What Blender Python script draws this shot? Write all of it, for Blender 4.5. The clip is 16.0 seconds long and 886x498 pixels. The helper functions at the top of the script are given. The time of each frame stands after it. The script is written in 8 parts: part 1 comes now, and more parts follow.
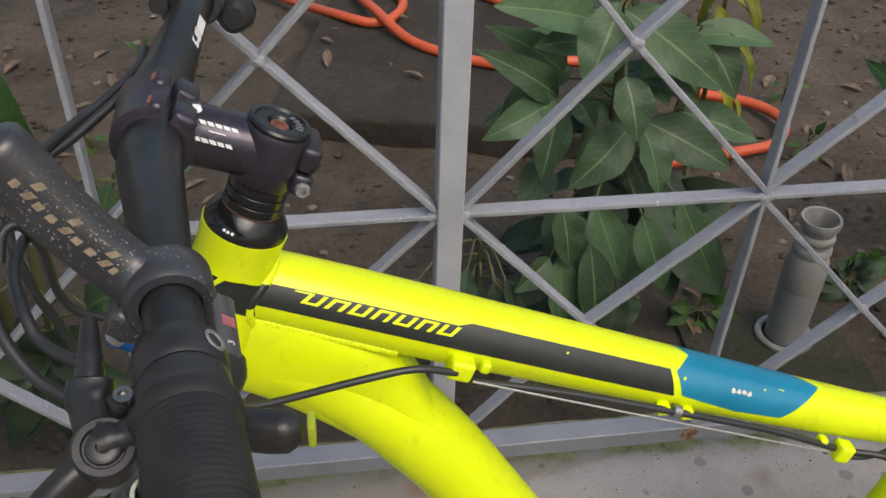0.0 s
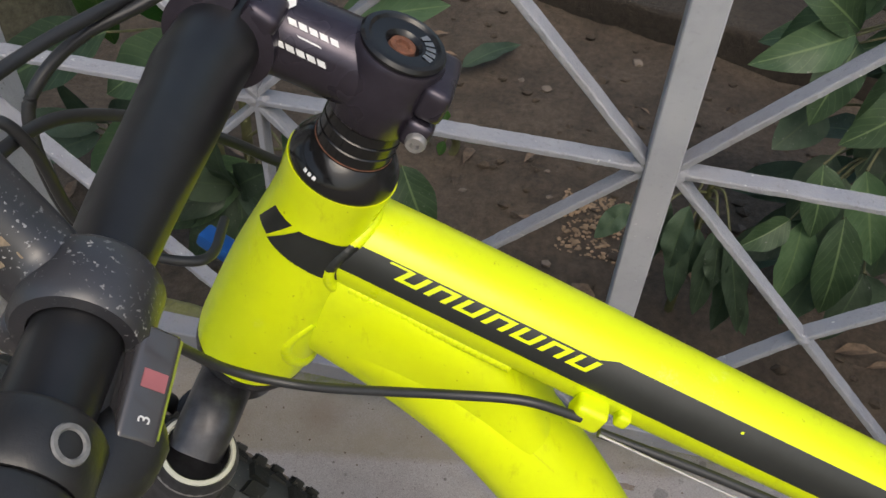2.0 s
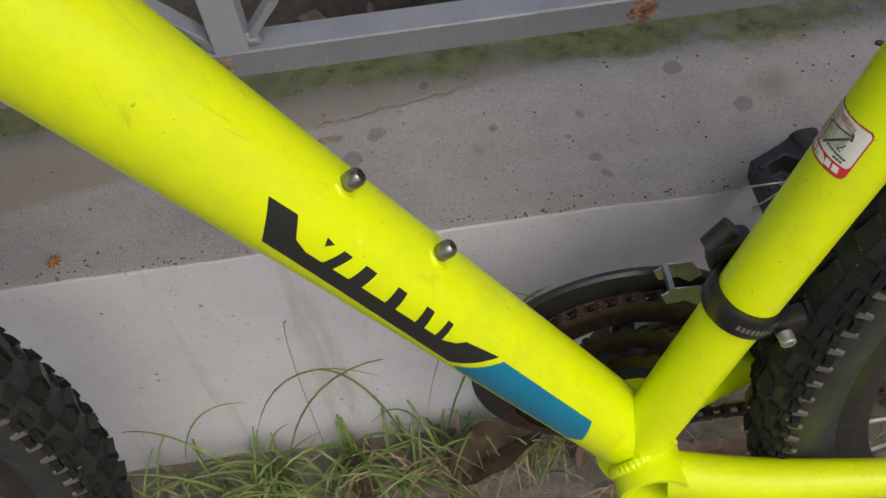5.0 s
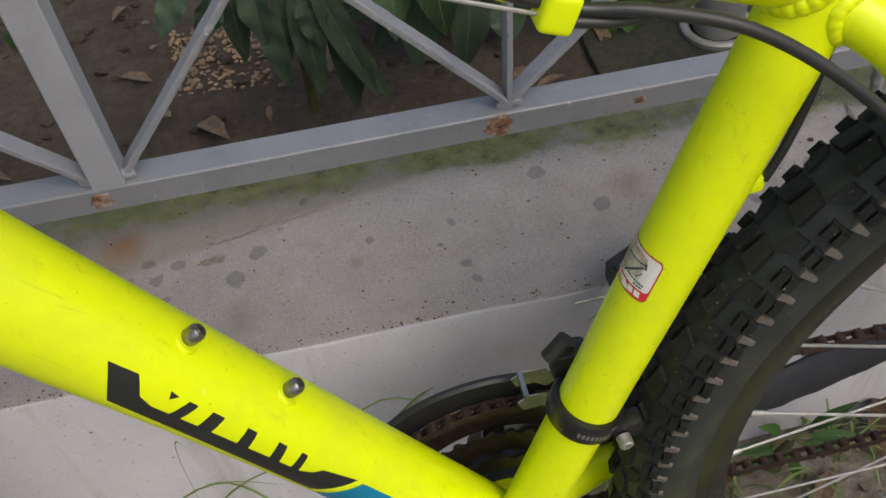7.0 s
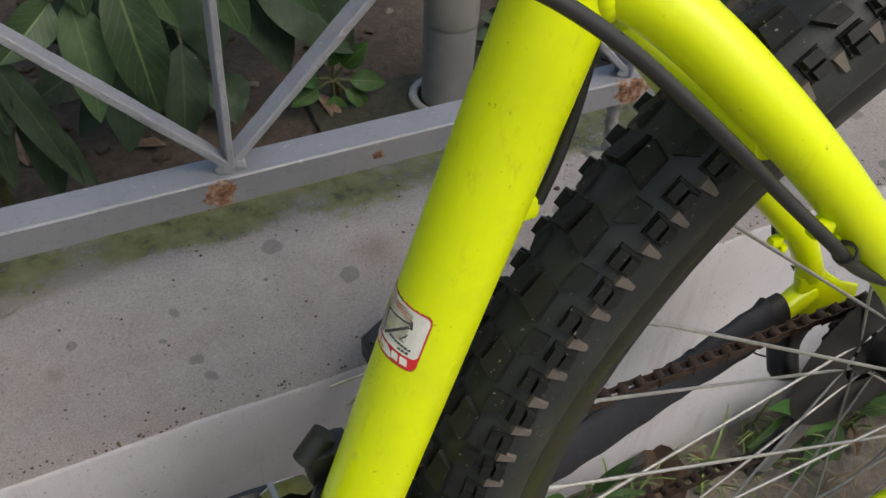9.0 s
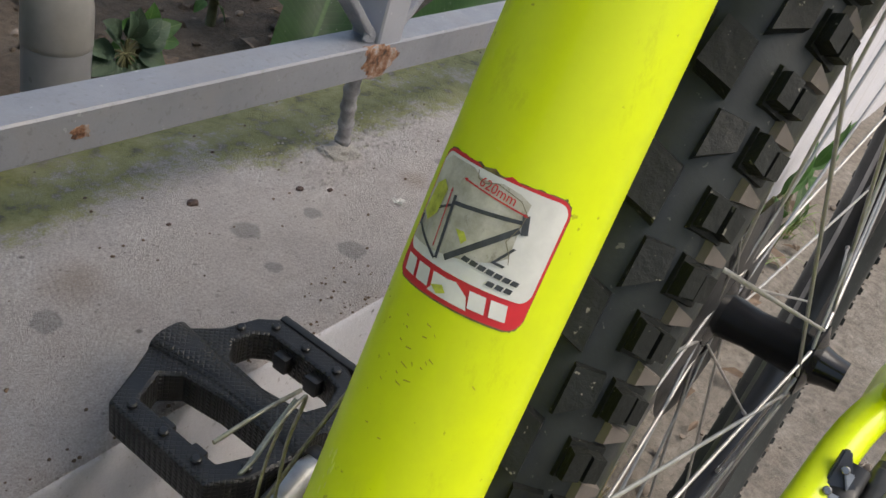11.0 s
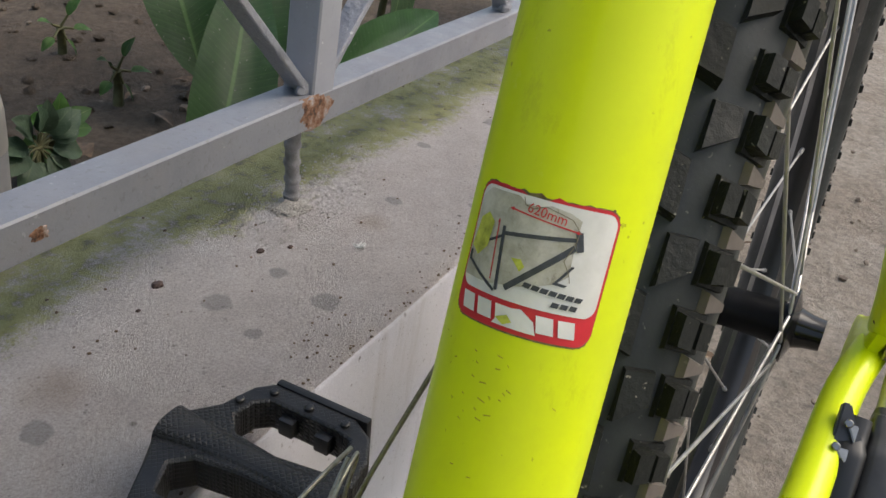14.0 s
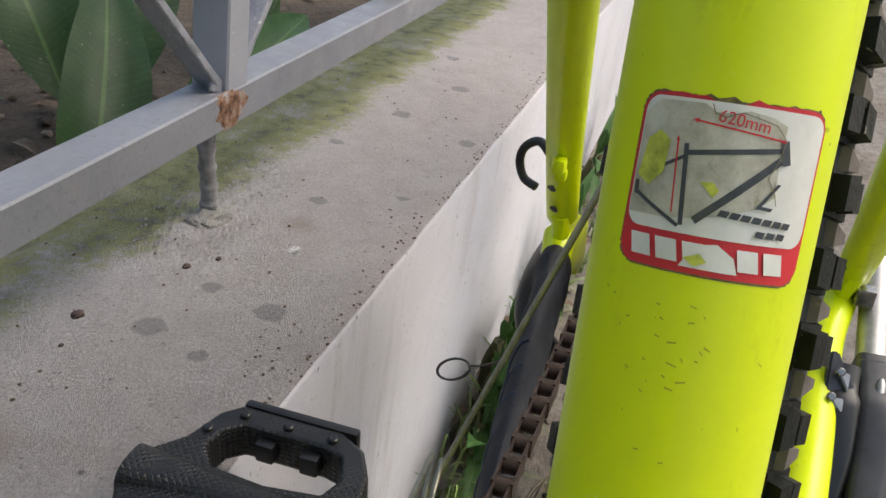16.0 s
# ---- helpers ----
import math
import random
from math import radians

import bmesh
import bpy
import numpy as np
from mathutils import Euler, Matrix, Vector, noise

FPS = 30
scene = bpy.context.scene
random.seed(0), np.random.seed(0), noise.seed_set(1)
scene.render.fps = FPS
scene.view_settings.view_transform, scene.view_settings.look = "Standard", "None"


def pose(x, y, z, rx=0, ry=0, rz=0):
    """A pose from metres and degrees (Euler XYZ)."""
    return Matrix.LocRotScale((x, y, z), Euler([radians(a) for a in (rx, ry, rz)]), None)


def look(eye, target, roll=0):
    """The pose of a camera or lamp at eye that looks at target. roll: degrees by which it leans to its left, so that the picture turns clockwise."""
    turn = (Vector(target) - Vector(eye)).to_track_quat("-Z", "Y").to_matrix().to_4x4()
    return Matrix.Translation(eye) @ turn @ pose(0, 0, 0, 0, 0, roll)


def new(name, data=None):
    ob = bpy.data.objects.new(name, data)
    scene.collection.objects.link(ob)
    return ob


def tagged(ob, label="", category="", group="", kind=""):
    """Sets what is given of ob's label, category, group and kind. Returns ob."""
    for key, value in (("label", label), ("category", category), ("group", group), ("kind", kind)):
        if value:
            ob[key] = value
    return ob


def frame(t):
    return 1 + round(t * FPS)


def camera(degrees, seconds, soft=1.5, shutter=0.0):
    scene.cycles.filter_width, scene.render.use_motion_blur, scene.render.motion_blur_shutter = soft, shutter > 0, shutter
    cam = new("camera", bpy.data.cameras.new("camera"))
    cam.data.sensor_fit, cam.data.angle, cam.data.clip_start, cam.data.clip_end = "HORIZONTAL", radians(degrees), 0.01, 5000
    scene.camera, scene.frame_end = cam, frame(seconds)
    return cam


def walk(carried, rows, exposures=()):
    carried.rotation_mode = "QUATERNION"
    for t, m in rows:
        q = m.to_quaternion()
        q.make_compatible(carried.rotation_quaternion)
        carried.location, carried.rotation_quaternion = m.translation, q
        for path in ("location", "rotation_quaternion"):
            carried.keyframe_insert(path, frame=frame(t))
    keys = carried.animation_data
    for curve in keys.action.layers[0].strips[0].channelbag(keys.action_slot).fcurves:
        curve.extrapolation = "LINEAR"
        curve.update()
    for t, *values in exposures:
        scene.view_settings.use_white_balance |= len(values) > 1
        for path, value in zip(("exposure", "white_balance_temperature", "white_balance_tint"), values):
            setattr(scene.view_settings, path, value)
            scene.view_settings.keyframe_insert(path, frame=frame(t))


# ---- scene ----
cam = camera(52.5, 16.0)
PATH = [
    (0, (-0.127, -0.684, 1.261), (0.123, 0.869, 0.026), 1.9),
    (0.5, (-0.146, -0.57, 1.232), (-0.011, 0.9, -0.117), 3.9),
    (1, (-0.085, -0.53, 1.226), (-0.367, 0.829, -0.213), 4.4),
    (1.5, (-0.079, -0.538, 1.237), (-0.506, 0.806, -0.181), 2.1),
    (2, (-0.079, -0.53, 1.209), (-0.321, 0.804, -0.262), 3.3),
    (2.2, (-0.086, -0.512, 1.202), (-0.113, 0.765, -0.337), 5.1),
    (2.4, (-0.083, -0.521, 1.183), (0.121, 0.735, -0.36), 7.6),
    (2.5, (-0.068, -0.536, 1.181), (0.171, 0.701, -0.372), 7.5),
    (2.8, (-0.008, -0.554, 1.142), (0.234, 0.626, -0.454), 4.6),
    (3, (0.044, -0.539, 1.077), (0.224, 0.622, -0.541), 2.8),
    (3.5, (0.106, -0.502, 0.885), (0.138, 0.661, -0.742), -4.3),
    (3.7, (0.119, -0.509, 0.858), (0.099, 0.636, -0.781), -7.8),
    (5.8, (0.117, -0.529, 0.89), (0.184, 0.7, -0.686), -5.9),
    (6, (0.125, -0.525, 0.899), (0.214, 0.727, -0.659), -5.9),
    (6.5, (0.126, -0.522, 0.905), (0.22, 0.738, -0.645), -6.2),
    (7, (0.17, -0.529, 0.909), (0.336, 0.73, -0.636), -5.5),
    (7.5, (0.218, -0.548, 0.99), (0.525, 0.704, -0.539), -3.4),
    (8, (0.215, -0.554, 0.948), (0.54, 0.728, -0.553), -3.8),
    (8.2, (0.216, -0.556, 0.936), (0.54, 0.735, -0.557), -3.9),
    (10.3, (0.142, -0.324, 0.65), (1.599, 0.525, -0.425), 19.4),
    (10.5, (0.147, -0.328, 0.649), (1.6, 0.526, -0.428), 19.3),
    (11, (0.168, -0.341, 0.651), (1.673, 0.417, -0.427), 19.0),
    (11.5, (0.15, -0.346, 0.665), (1.653, 0.415, -0.413), 18.1),
    (12, (0.147, -0.347, 0.667), (1.645, 0.416, -0.416), 17.0),
    (12.5, (0.147, -0.333, 0.657), (1.678, 0.403, -0.398), 15.0),
    (13, (0.146, -0.315, 0.632), (1.724, 0.374, -0.386), 13.0),
    (13.5, (0.15, -0.315, 0.641), (1.751, 0.358, -0.351), 11.9),
    (14, (0.155, -0.323, 0.648), (1.761, 0.344, -0.34), 10.7),
    (14.5, (0.154, -0.32, 0.649), (1.75, 0.343, -0.358), 9.1),
    (15, (0.154, -0.295, 0.611), (1.82, 0.183, -0.387), 9.2),
    (15.5, (0.155, -0.273, 0.604), (1.871, 0.136, -0.339), 9.2),
    (16, (0.163, -0.274, 0.615), (1.885, 0.14, -0.315), 9.1),
]
walk(cam, [(t, look(eye, target, roll)) for t, eye, target, roll in PATH],
     [(0, 0.42), (1, 0.38), (1.5, 0.48), (2, 0.40), (2.8, 0.17), (3.5, 0.14), (6, 0.20), (7, 0.26), (7.5, 0.17), (8, 0.17), (10.5, 0.62), (13, 0.62), (14.5, 0.62), (15, 0.56), (15.5, 0.66), (16, 0.70)])
# ---------------------------------------------------------------- world, sun, exposure
world = bpy.data.worlds.new("overcast_sky")
scene.world = world
world.use_nodes = True
wn = world.node_tree
sky = wn.nodes.new("ShaderNodeTexSky")
sky.sky_type, sky.sun_disc = 'NISHITA', False
sky.sun_elevation, sky.sun_rotation = radians(55), radians(150)
sky.air_density, sky.dust_density, sky.ozone_density = 1.6, 5.0, 1.0
wn.links.new(sky.outputs[0], wn.nodes["Background"].inputs[0])
wn.nodes["Background"].inputs[1].default_value = 0.13
sun_data = bpy.data.lights.new("sun", "SUN")
sun_data.energy, sun_data.angle, sun_data.color = 0.9, radians(40), (1.0, 0.97, 0.92)
sun = new("sun", sun_data)
sun.matrix_world = look((0.8, -2.0, 3.2), (0, 0, 0))

# ---------------------------------------------------------------- materials


def material(name, rough=0.5, metal=0.0, spec=0.5):
    m = bpy.data.materials.new(name)
    m.use_nodes = True
    b = m.node_tree.nodes["Principled BSDF"]
    b.inputs["Roughness"].default_value = rough
    b.inputs["Metallic"].default_value = metal
    b.inputs["Specular IOR Level"].default_value = spec
    return m, m.node_tree, b


def nnode(nt, kind, **inputs):
    n = nt.nodes.new(kind)
    for k, v in inputs.items():
        n.inputs[k.replace("_", " ")].default_value = v
    return n


def noise_of(nt, scale, detail=4.0, rough=0.6, warp=None, space="Object"):
    tc = nt.nodes.new("ShaderNodeTexCoord")
    n = nnode(nt, "ShaderNodeTexNoise", Scale=scale, Detail=detail, Roughness=rough)
    if warp:
        mp = nt.nodes.new("ShaderNodeMapping")
        mp.inputs["Scale"].default_value = warp
        nt.links.new(tc.outputs[space], mp.inputs["Vector"])
        nt.links.new(mp.outputs[0], n.inputs["Vector"])
    else:
        nt.links.new(tc.outputs[space], n.inputs["Vector"])
    return n.outputs["Fac"]


def ramp(nt, fac, *stops):
    r = nt.nodes.new("ShaderNodeValToRGB")
    els = r.color_ramp.elements
    while len(els) < len(stops):
        els.new(0.5)
    for e, (p, c) in zip(els, stops):
        e.position = p
        e.color = (*c, 1) if len(c) == 3 else c
    nt.links.new(fac, r.inputs[0])
    return r.outputs[0]


def blend(nt, fac, a, b, mode="MIX"):
    m = nt.nodes.new("ShaderNodeMix")
    m.data_type, m.blend_type = "RGBA", mode
    for sock, v in ((m.inputs[0], fac), (m.inputs[6], a), (m.inputs[7], b)):
        if isinstance(v, (int, float)):
            sock.default_value = v
        elif isinstance(v, tuple):
            sock.default_value = (*v, 1)
        else:
            nt.links.new(v, sock)
    return m.outputs[2]


def maths(nt, op, a, b=0.0):
    m = nt.nodes.new("ShaderNodeMath")
    m.operation, m.use_clamp = op, op in ("MULTIPLY", "ADD", "SUBTRACT")
    for sock, v in zip(m.inputs, (a, b)):
        if isinstance(v, (int, float)):
            sock.default_value = v
        else:
            nt.links.new(v, sock)
    return m.outputs[0]


def maths_open(nt, op, a, b=0.0):
    """Like maths, but never clamped."""
    m = nt.nodes.new("ShaderNodeMath")
    m.operation = op
    for sock, v in zip(m.inputs, (a, b)):
        if isinstance(v, (int, float)):
            sock.default_value = v
        else:
            nt.links.new(v, sock)
    return m.outputs[0]


def bump(nt, b, height, strength=0.3, dist=0.002):
    n = nnode(nt, "ShaderNodeBump", Strength=strength, Distance=dist)
    nt.links.new(height, n.inputs["Height"])
    nt.links.new(n.outputs[0], b.inputs["Normal"])


def plain(name, colour, rough=0.5, metal=0.0, vary=0.15, scale=60.0, bumps=0.0, dist=0.0005, spec=0.5, coat=0.0, emission=0.0):
    """A paint, plastic or metal with slight grain and wear."""
    m, nt, b = material(name, rough, metal, spec)
    f = noise_of(nt, scale, 6, 0.65)
    lo = tuple(c * (1 - vary) for c in colour)
    hi = tuple(min(1, c * (1 + vary)) for c in colour)
    nt.links.new(ramp(nt, f, (0.3, lo), (0.7, hi)), b.inputs["Base Color"])
    f2 = noise_of(nt, scale * 0.2, 3)
    r = ramp(nt, f2, (0.3, (max(0, rough - 0.1),) * 3), (0.7, (min(1, rough + 0.12),) * 3))
    nt.links.new(r, b.inputs["Roughness"])
    if coat:
        b.inputs["Coat Weight"].default_value = coat
        b.inputs["Coat Roughness"].default_value = 0.15
    if bumps:
        bump(nt, b, noise_of(nt, scale * 4, 5), bumps, dist)
    return m


DAMP = [(-0.011, -0.017, 5), (0.014, -0.023, 6), (-0.004, -0.036, 5), (-0.026, -0.031, 4), (0.003, -0.058, 4), (0.060, -0.050, 8), (0.081, -0.026, 7), (0.124, 0.022, 4), (0.174, -0.038, 4), (0.247, -0.081, 5), (0.252, -0.098, 4), (0.231, -0.056, 3), (0.245, -0.034, 4), (0.329, 0.004, 8),
        (0.373, -0.047, 8), (0.51, -0.04, 9), (0.554, -0.087, 9), (0.56, -0.046, 6), (0.5, -0.074, 5), (0.878, -0.108, 8), (0.91, -0.036, 9), (0.811, -0.014, 6), (0.70, -0.05, 6), (0.74, -0.10, 5), (1.02, -0.06, 9), (1.12, -0.02, 8)]
BROWN = [(0.158, -0.057, 8), (0.66, -0.055, 14), (-0.30, -0.02, 34), (0.40, -0.03, 20), (0.064, -0.091, 20), (-0.40, -0.05, 30)]
RUSTY = [(-0.033, 0.008, 26), (0.644, 0.006, 9), (-0.55, 0.0, 30)]


def blots(nt, spots, soft):
    """A mask of rounded uneven spots at given places (x, y, radius in millimetres)."""
    tc = nt.nodes.new("ShaderNodeTexCoord")
    nz = nnode(nt, "ShaderNodeTexNoise", Scale=75.0, Detail=3.0)
    nt.links.new(tc.outputs["Object"], nz.inputs["Vector"])
    sub = nt.nodes.new("ShaderNodeVectorMath")
    sub.operation = "MULTIPLY_ADD"
    nt.links.new(nz.outputs["Color"], sub.inputs[0])
    sub.inputs[1].default_value = (0.010, 0.010, 0.0)
    nt.links.new(tc.outputs["Object"], sub.inputs[2])
    total = None
    for x, y, r in spots:
        d = nt.nodes.new("ShaderNodeVectorMath")
        d.operation = "DISTANCE"
        nt.links.new(sub.outputs[0], d.inputs[0])
        d.inputs[1].default_value = (x + 0.005, y + 0.005, LEDGE_Z + 0.0003)
        mr = nnode(nt, "ShaderNodeMapRange")
        mr.inputs["From Min"].default_value, mr.inputs["From Max"].default_value = r * 0.00112, r * 0.00112 * (1 - soft)
        nt.links.new(d.outputs["Value"], mr.inputs["Value"])
        if total is None:
            total = mr.outputs[0]
        else:
            m = nt.nodes.new("ShaderNodeMath")
            m.operation = "MAXIMUM"
            nt.links.new(total, m.inputs[0])
            nt.links.new(mr.outputs[0], m.inputs[1])
            total = m.outputs[0]
    return total


LEDGE_Z, FACE_Y, BACK_Y, SOIL_Z = 0.335, -0.129, 0.105, 0.19
# the garden's plan below is drawn at 0.843 of its size, with its soil at SOIL_Z; this brings it to full size, its soil level with the ground
BED = Matrix.Translation((-0.085, -0.545, 1.2115)) @ Matrix.Scale(1.186, 4) @ Matrix.Translation((0.085, 0.545, -1.2115))


def concrete_material(name, base, moss_y=None, stain=0.35, grain=0.16, streaks=0.0, relief=1.0):
    m, nt, b = material(name, 0.85)
    big = noise_of(nt, 2.6, 5, 0.6)
    fine = noise_of(nt, 780.0, 5, 0.75)
    mid = noise_of(nt, 38.0, 7, 0.7)
    c = ramp(nt, big, (0.3, tuple(v * 0.86 for v in base)), (0.55, base), (0.75, tuple(min(1, v * 1.1) for v in base)))
    c = blend(nt, grain, c, ramp(nt, mid, (0.3, (0.3, 0.3, 0.3)), (0.7, (0.7, 0.7, 0.7))), "OVERLAY")
    c = blend(nt, grain * 1.6, c, ramp(nt, fine, (0.35, (0.2, 0.2, 0.2)), (0.65, (0.8, 0.8, 0.8))), "OVERLAY")
    # damp brownish stains, then scattered dark specks
    st = ramp(nt, noise_of(nt, 7.0, 6, 0.7, (1.0, 2.2, 1.0)), (0.56, (0, 0, 0)), (0.74, (1, 1, 1)))
    c = blend(nt, maths(nt, "MULTIPLY", st, stain), c, (0.25, 0.215, 0.17))
    tc = nt.nodes.new("ShaderNodeTexCoord")
    for sc, lo, hi, k in ((60.0, 0.06, 0.13, 0.7), (170.0, 0.10, 0.22, 0.5), (330.0, 0.12, 0.25, 0.35)):
        dots = nnode(nt, "ShaderNodeTexVoronoi", Scale=sc, Randomness=1.0)
        nt.links.new(tc.outputs["Object"], dots.inputs["Vector"])
        spots = ramp(nt, dots.outputs["Distance"], (lo, (1, 1, 1)), (hi, (0, 0, 0)))
        few = ramp(nt, noise_of(nt, sc * 0.31, 2), (0.52, (0, 0, 0)), (0.60, (1, 1, 1)))
        c = blend(nt, maths(nt, "MULTIPLY", spots, maths(nt, "MULTIPLY", few, k)), c, (0.10, 0.085, 0.07))
    if streaks:
        run = ramp(nt, noise_of(nt, 26.0, 6, 0.7, (1.0, 1.0, 0.10)), (0.55, (0, 0, 0)), (0.75, (1, 1, 1)))
        c = blend(nt, maths(nt, "MULTIPLY", run, streaks), c, (0.22, 0.17, 0.12))
    if moss_y is not None:
        sep = nt.nodes.new("ShaderNodeSeparateXYZ")
        nt.links.new(tc.outputs["Object"], sep.inputs[0])
        mr = nnode(nt, "ShaderNodeMapRange")
        mr.inputs["From Min"].default_value, mr.inputs["From Max"].default_value = moss_y
        wide = nnode(nt, "ShaderNodeMapRange")
        for k, v in (("From Min", 0.2), ("From Max", 0.8), ("To Min", -0.006), ("To Max", 0.024)):
            wide.inputs[k].default_value = v
        nt.links.new(sep.outputs["X"], wide.inputs["Value"])
        nt.links.new(maths_open(nt, "ADD", sep.outputs["Y"], wide.outputs[0]), mr.inputs["Value"])
        patch = blend(nt, 0.55, noise_of(nt, 14.0, 4, 0.6), noise_of(nt, 120.0, 10, 0.85))
        grow = ramp(nt, maths(nt, "ADD", maths(nt, "MULTIPLY", mr.outputs[0], 0.30), patch), (0.69, (0, 0, 0)), (0.79, (1, 1, 1)))
        # an older stained skim of cement reaches from a slanting edge back to the rail
        lean = maths_open(nt, "ADD", maths_open(nt, "MULTIPLY", sep.outputs["X"], -0.18), sep.outputs["Y"])
        wavy = maths_open(nt, "ADD", lean, maths(nt, "MULTIPLY", noise_of(nt, 24.0, 6, 0.7), 0.016))
        skim = nnode(nt, "ShaderNodeMapRange")
        skim.inputs["From Min"].default_value, skim.inputs["From Max"].default_value = -0.0125, -0.0035
        nt.links.new(wavy, skim.inputs["Value"])
        c = blend(nt, maths(nt, "MULTIPLY", skim.outputs[0], ramp(nt, noise_of(nt, 9.0, 6, 0.7), (0.3, (0.35,) * 3), (0.7, (0.85,) * 3))), c, (0.385, 0.325, 0.225))
        mosscol = ramp(nt, noise_of(nt, 60.0, 6, 0.7), (0.36, (0.060, 0.070, 0.018)), (0.47, (0.25, 0.265, 0.045)), (0.70, (0.41, 0.395, 0.17)))
        c = blend(nt, maths(nt, "MULTIPLY", grow, 0.8), c, mosscol)
    if moss_y is not None:
        c = blend(nt, maths(nt, "MULTIPLY", blots(nt, BROWN, 0.8), 0.40), c, (0.27, 0.185, 0.115))
        c = blend(nt, maths(nt, "MULTIPLY", blots(nt, RUSTY, 0.95), 0.75), c, (0.36, 0.16, 0.05))
        c = blend(nt, maths(nt, "MULTIPLY", blots(nt, DAMP, 0.22), 0.42), c, (0.10, 0.098, 0.10))
    nt.links.new(c, b.inputs["Base Color"])
    h = blend(nt, 0.45, noise_of(nt, 640.0, 4, 0.8), noise_of(nt, 150.0, 8, 0.85))
    bump(nt, b, h, relief, 0.0085)
    return m


M_LEDGE = concrete_material("weathered_concrete", (0.548, 0.503, 0.488), (-0.012, 0.036), 0.30, 0.26, 0.0, 0.9)
M_WALLFACE = concrete_material("painted_concrete", (0.575, 0.568, 0.605), None, 0.16, 0.10, 0.4, 0.35)
M_MORTAR = concrete_material("rough_mortar", (0.52, 0.49, 0.45), None, 0.2, 0.3)
M_PILLAR = concrete_material("whitewashed_plaster", (0.70, 0.71, 0.74), None, 0.2, 0.2, 0.2)


def dirt_material(name, dark, light):
    m, nt, b = material(name, 0.9)
    c = ramp(nt, noise_of(nt, 4.0, 8, 0.7), (0.3, dark), (0.7, light))
    fine = noise_of(nt, 70.0, 8, 0.75)
    c = blend(nt, 0.6, c, ramp(nt, fine, (0.3, (0.15, 0.15, 0.15)), (0.65, (0.85, 0.85, 0.85))), "OVERLAY")
    nt.links.new(c, b.inputs["Base Color"])
    bump(nt, b, blend(nt, 0.5, fine, noise_of(nt, 16.0, 8, 0.75)), 1.0, 0.02)
    return m


M_DIRT = dirt_material("damp_garden_soil", (0.036, 0.026, 0.018), (0.120, 0.090, 0.063))
M_SLAB = dirt_material("dark_wet_slab", (0.016, 0.012, 0.008), (0.055, 0.042, 0.030))
M_GROUND = dirt_material("trodden_ground", (0.16, 0.13, 0.10), (0.30, 0.27, 0.235))


def metal_paint(name, relief, speck, tone, chipped=0.8):
    """Thick brushed-on grey paint over welded steel."""
    m, nt, b = material(name, 0.42, 0.1)
    c = ramp(nt, noise_of(nt, 22.0, 6), (0.3, (0.290 * tone, 0.298 * tone, 0.340 * tone)), (0.7, (0.375 * tone, 0.384 * tone, 0.43 * tone)))
    grime = ramp(nt, noise_of(nt, 11.0, 7, 0.7), (0.50, (0, 0, 0)), (0.68, (1, 1, 1)))
    c = blend(nt, maths(nt, "MULTIPLY", grime, 0.42 * speck), c, (0.19, 0.165, 0.155))
    pits = ramp(nt, noise_of(nt, 260.0, 4, 0.65), (0.58, (0, 0, 0)), (0.66, (1, 1, 1)))
    c = blend(nt, maths(nt, "MULTIPLY", pits, 0.32 * speck), c, (0.13, 0.12, 0.12))
    chips = ramp(nt, noise_of(nt, 190.0, 3, 0.55, (1.0, 1.3, 0.7)), (0.70, (0, 0, 0)), (0.72, (1, 1, 1)))
    c = blend(nt, maths(nt, "MULTIPLY", chips, chipped), c, (0.62, 0.62, 0.62))
    nt.links.new(c, b.inputs["Base Color"])
    nt.links.new(ramp(nt, noise_of(nt, 40.0, 5), (0.3, (0.30,) * 3), (0.7, (0.6,) * 3)), b.inputs["Roughness"])
    bump(nt, b, blend(nt, 0.5, noise_of(nt, 330.0, 5, 0.7), noise_of(nt, 110.0, 5, 0.7)), relief, 0.0035)
    return m


M_FENCE = metal_paint("brushed_grey_paint", 0.9, 1.0, 0.90)
M_FENCE_DUSTY = metal_paint("dusty_grey_paint", 0.14, 1.1, 0.68, 0.25)
M_FENCE_SMOOTH = metal_paint("smooth_grey_paint", 0.08, 0.3, 1.04)


def rust_material():
    m, nt, b = material("flaking_rust", 0.85)
    c = ramp(nt, noise_of(nt, 120.0, 8, 0.7), (0.35, (0.050, 0.028, 0.020)), (0.46, (0.20, 0.095, 0.050)), (0.56, (0.30, 0.21, 0.165)), (0.66, (0.34, 0.33, 0.345)))
    nt.links.new(c, b.inputs["Base Color"])
    bump(nt, b, noise_of(nt, 200.0, 6), 0.8, 0.002)
    return m


M_RUST = rust_material()
M_REBAR = plain("rusty_grey_steel", (0.25, 0.24, 0.25), 0.7, 0.3, 0.4, 90, 0.6, 0.001)

# ---------------------------------------------------------------- mesh helpers


def part(name, bm, mat, parent=None, label="", smooth=True):
    """One mesh object under a thing or a part."""
    me = bpy.data.meshes.new(name)
    if smooth:
        for f in bm.faces:
            f.smooth = True
    bm.to_mesh(me)
    bm.free()
    if smooth:
        me.set_sharp_from_angle(angle=radians(38))
    for m in (mat if isinstance(mat, (list, tuple)) else [mat]):
        me.materials.append(m)
    ob = new(name, me)
    if parent:
        ob.parent = parent
    if label:
        tagged(ob, label)
    return ob


def thing(name, label, category, group="", m=None):
    e = new(name)
    if m is not None:
        e.matrix_world = m
    return tagged(e, label, category, group)


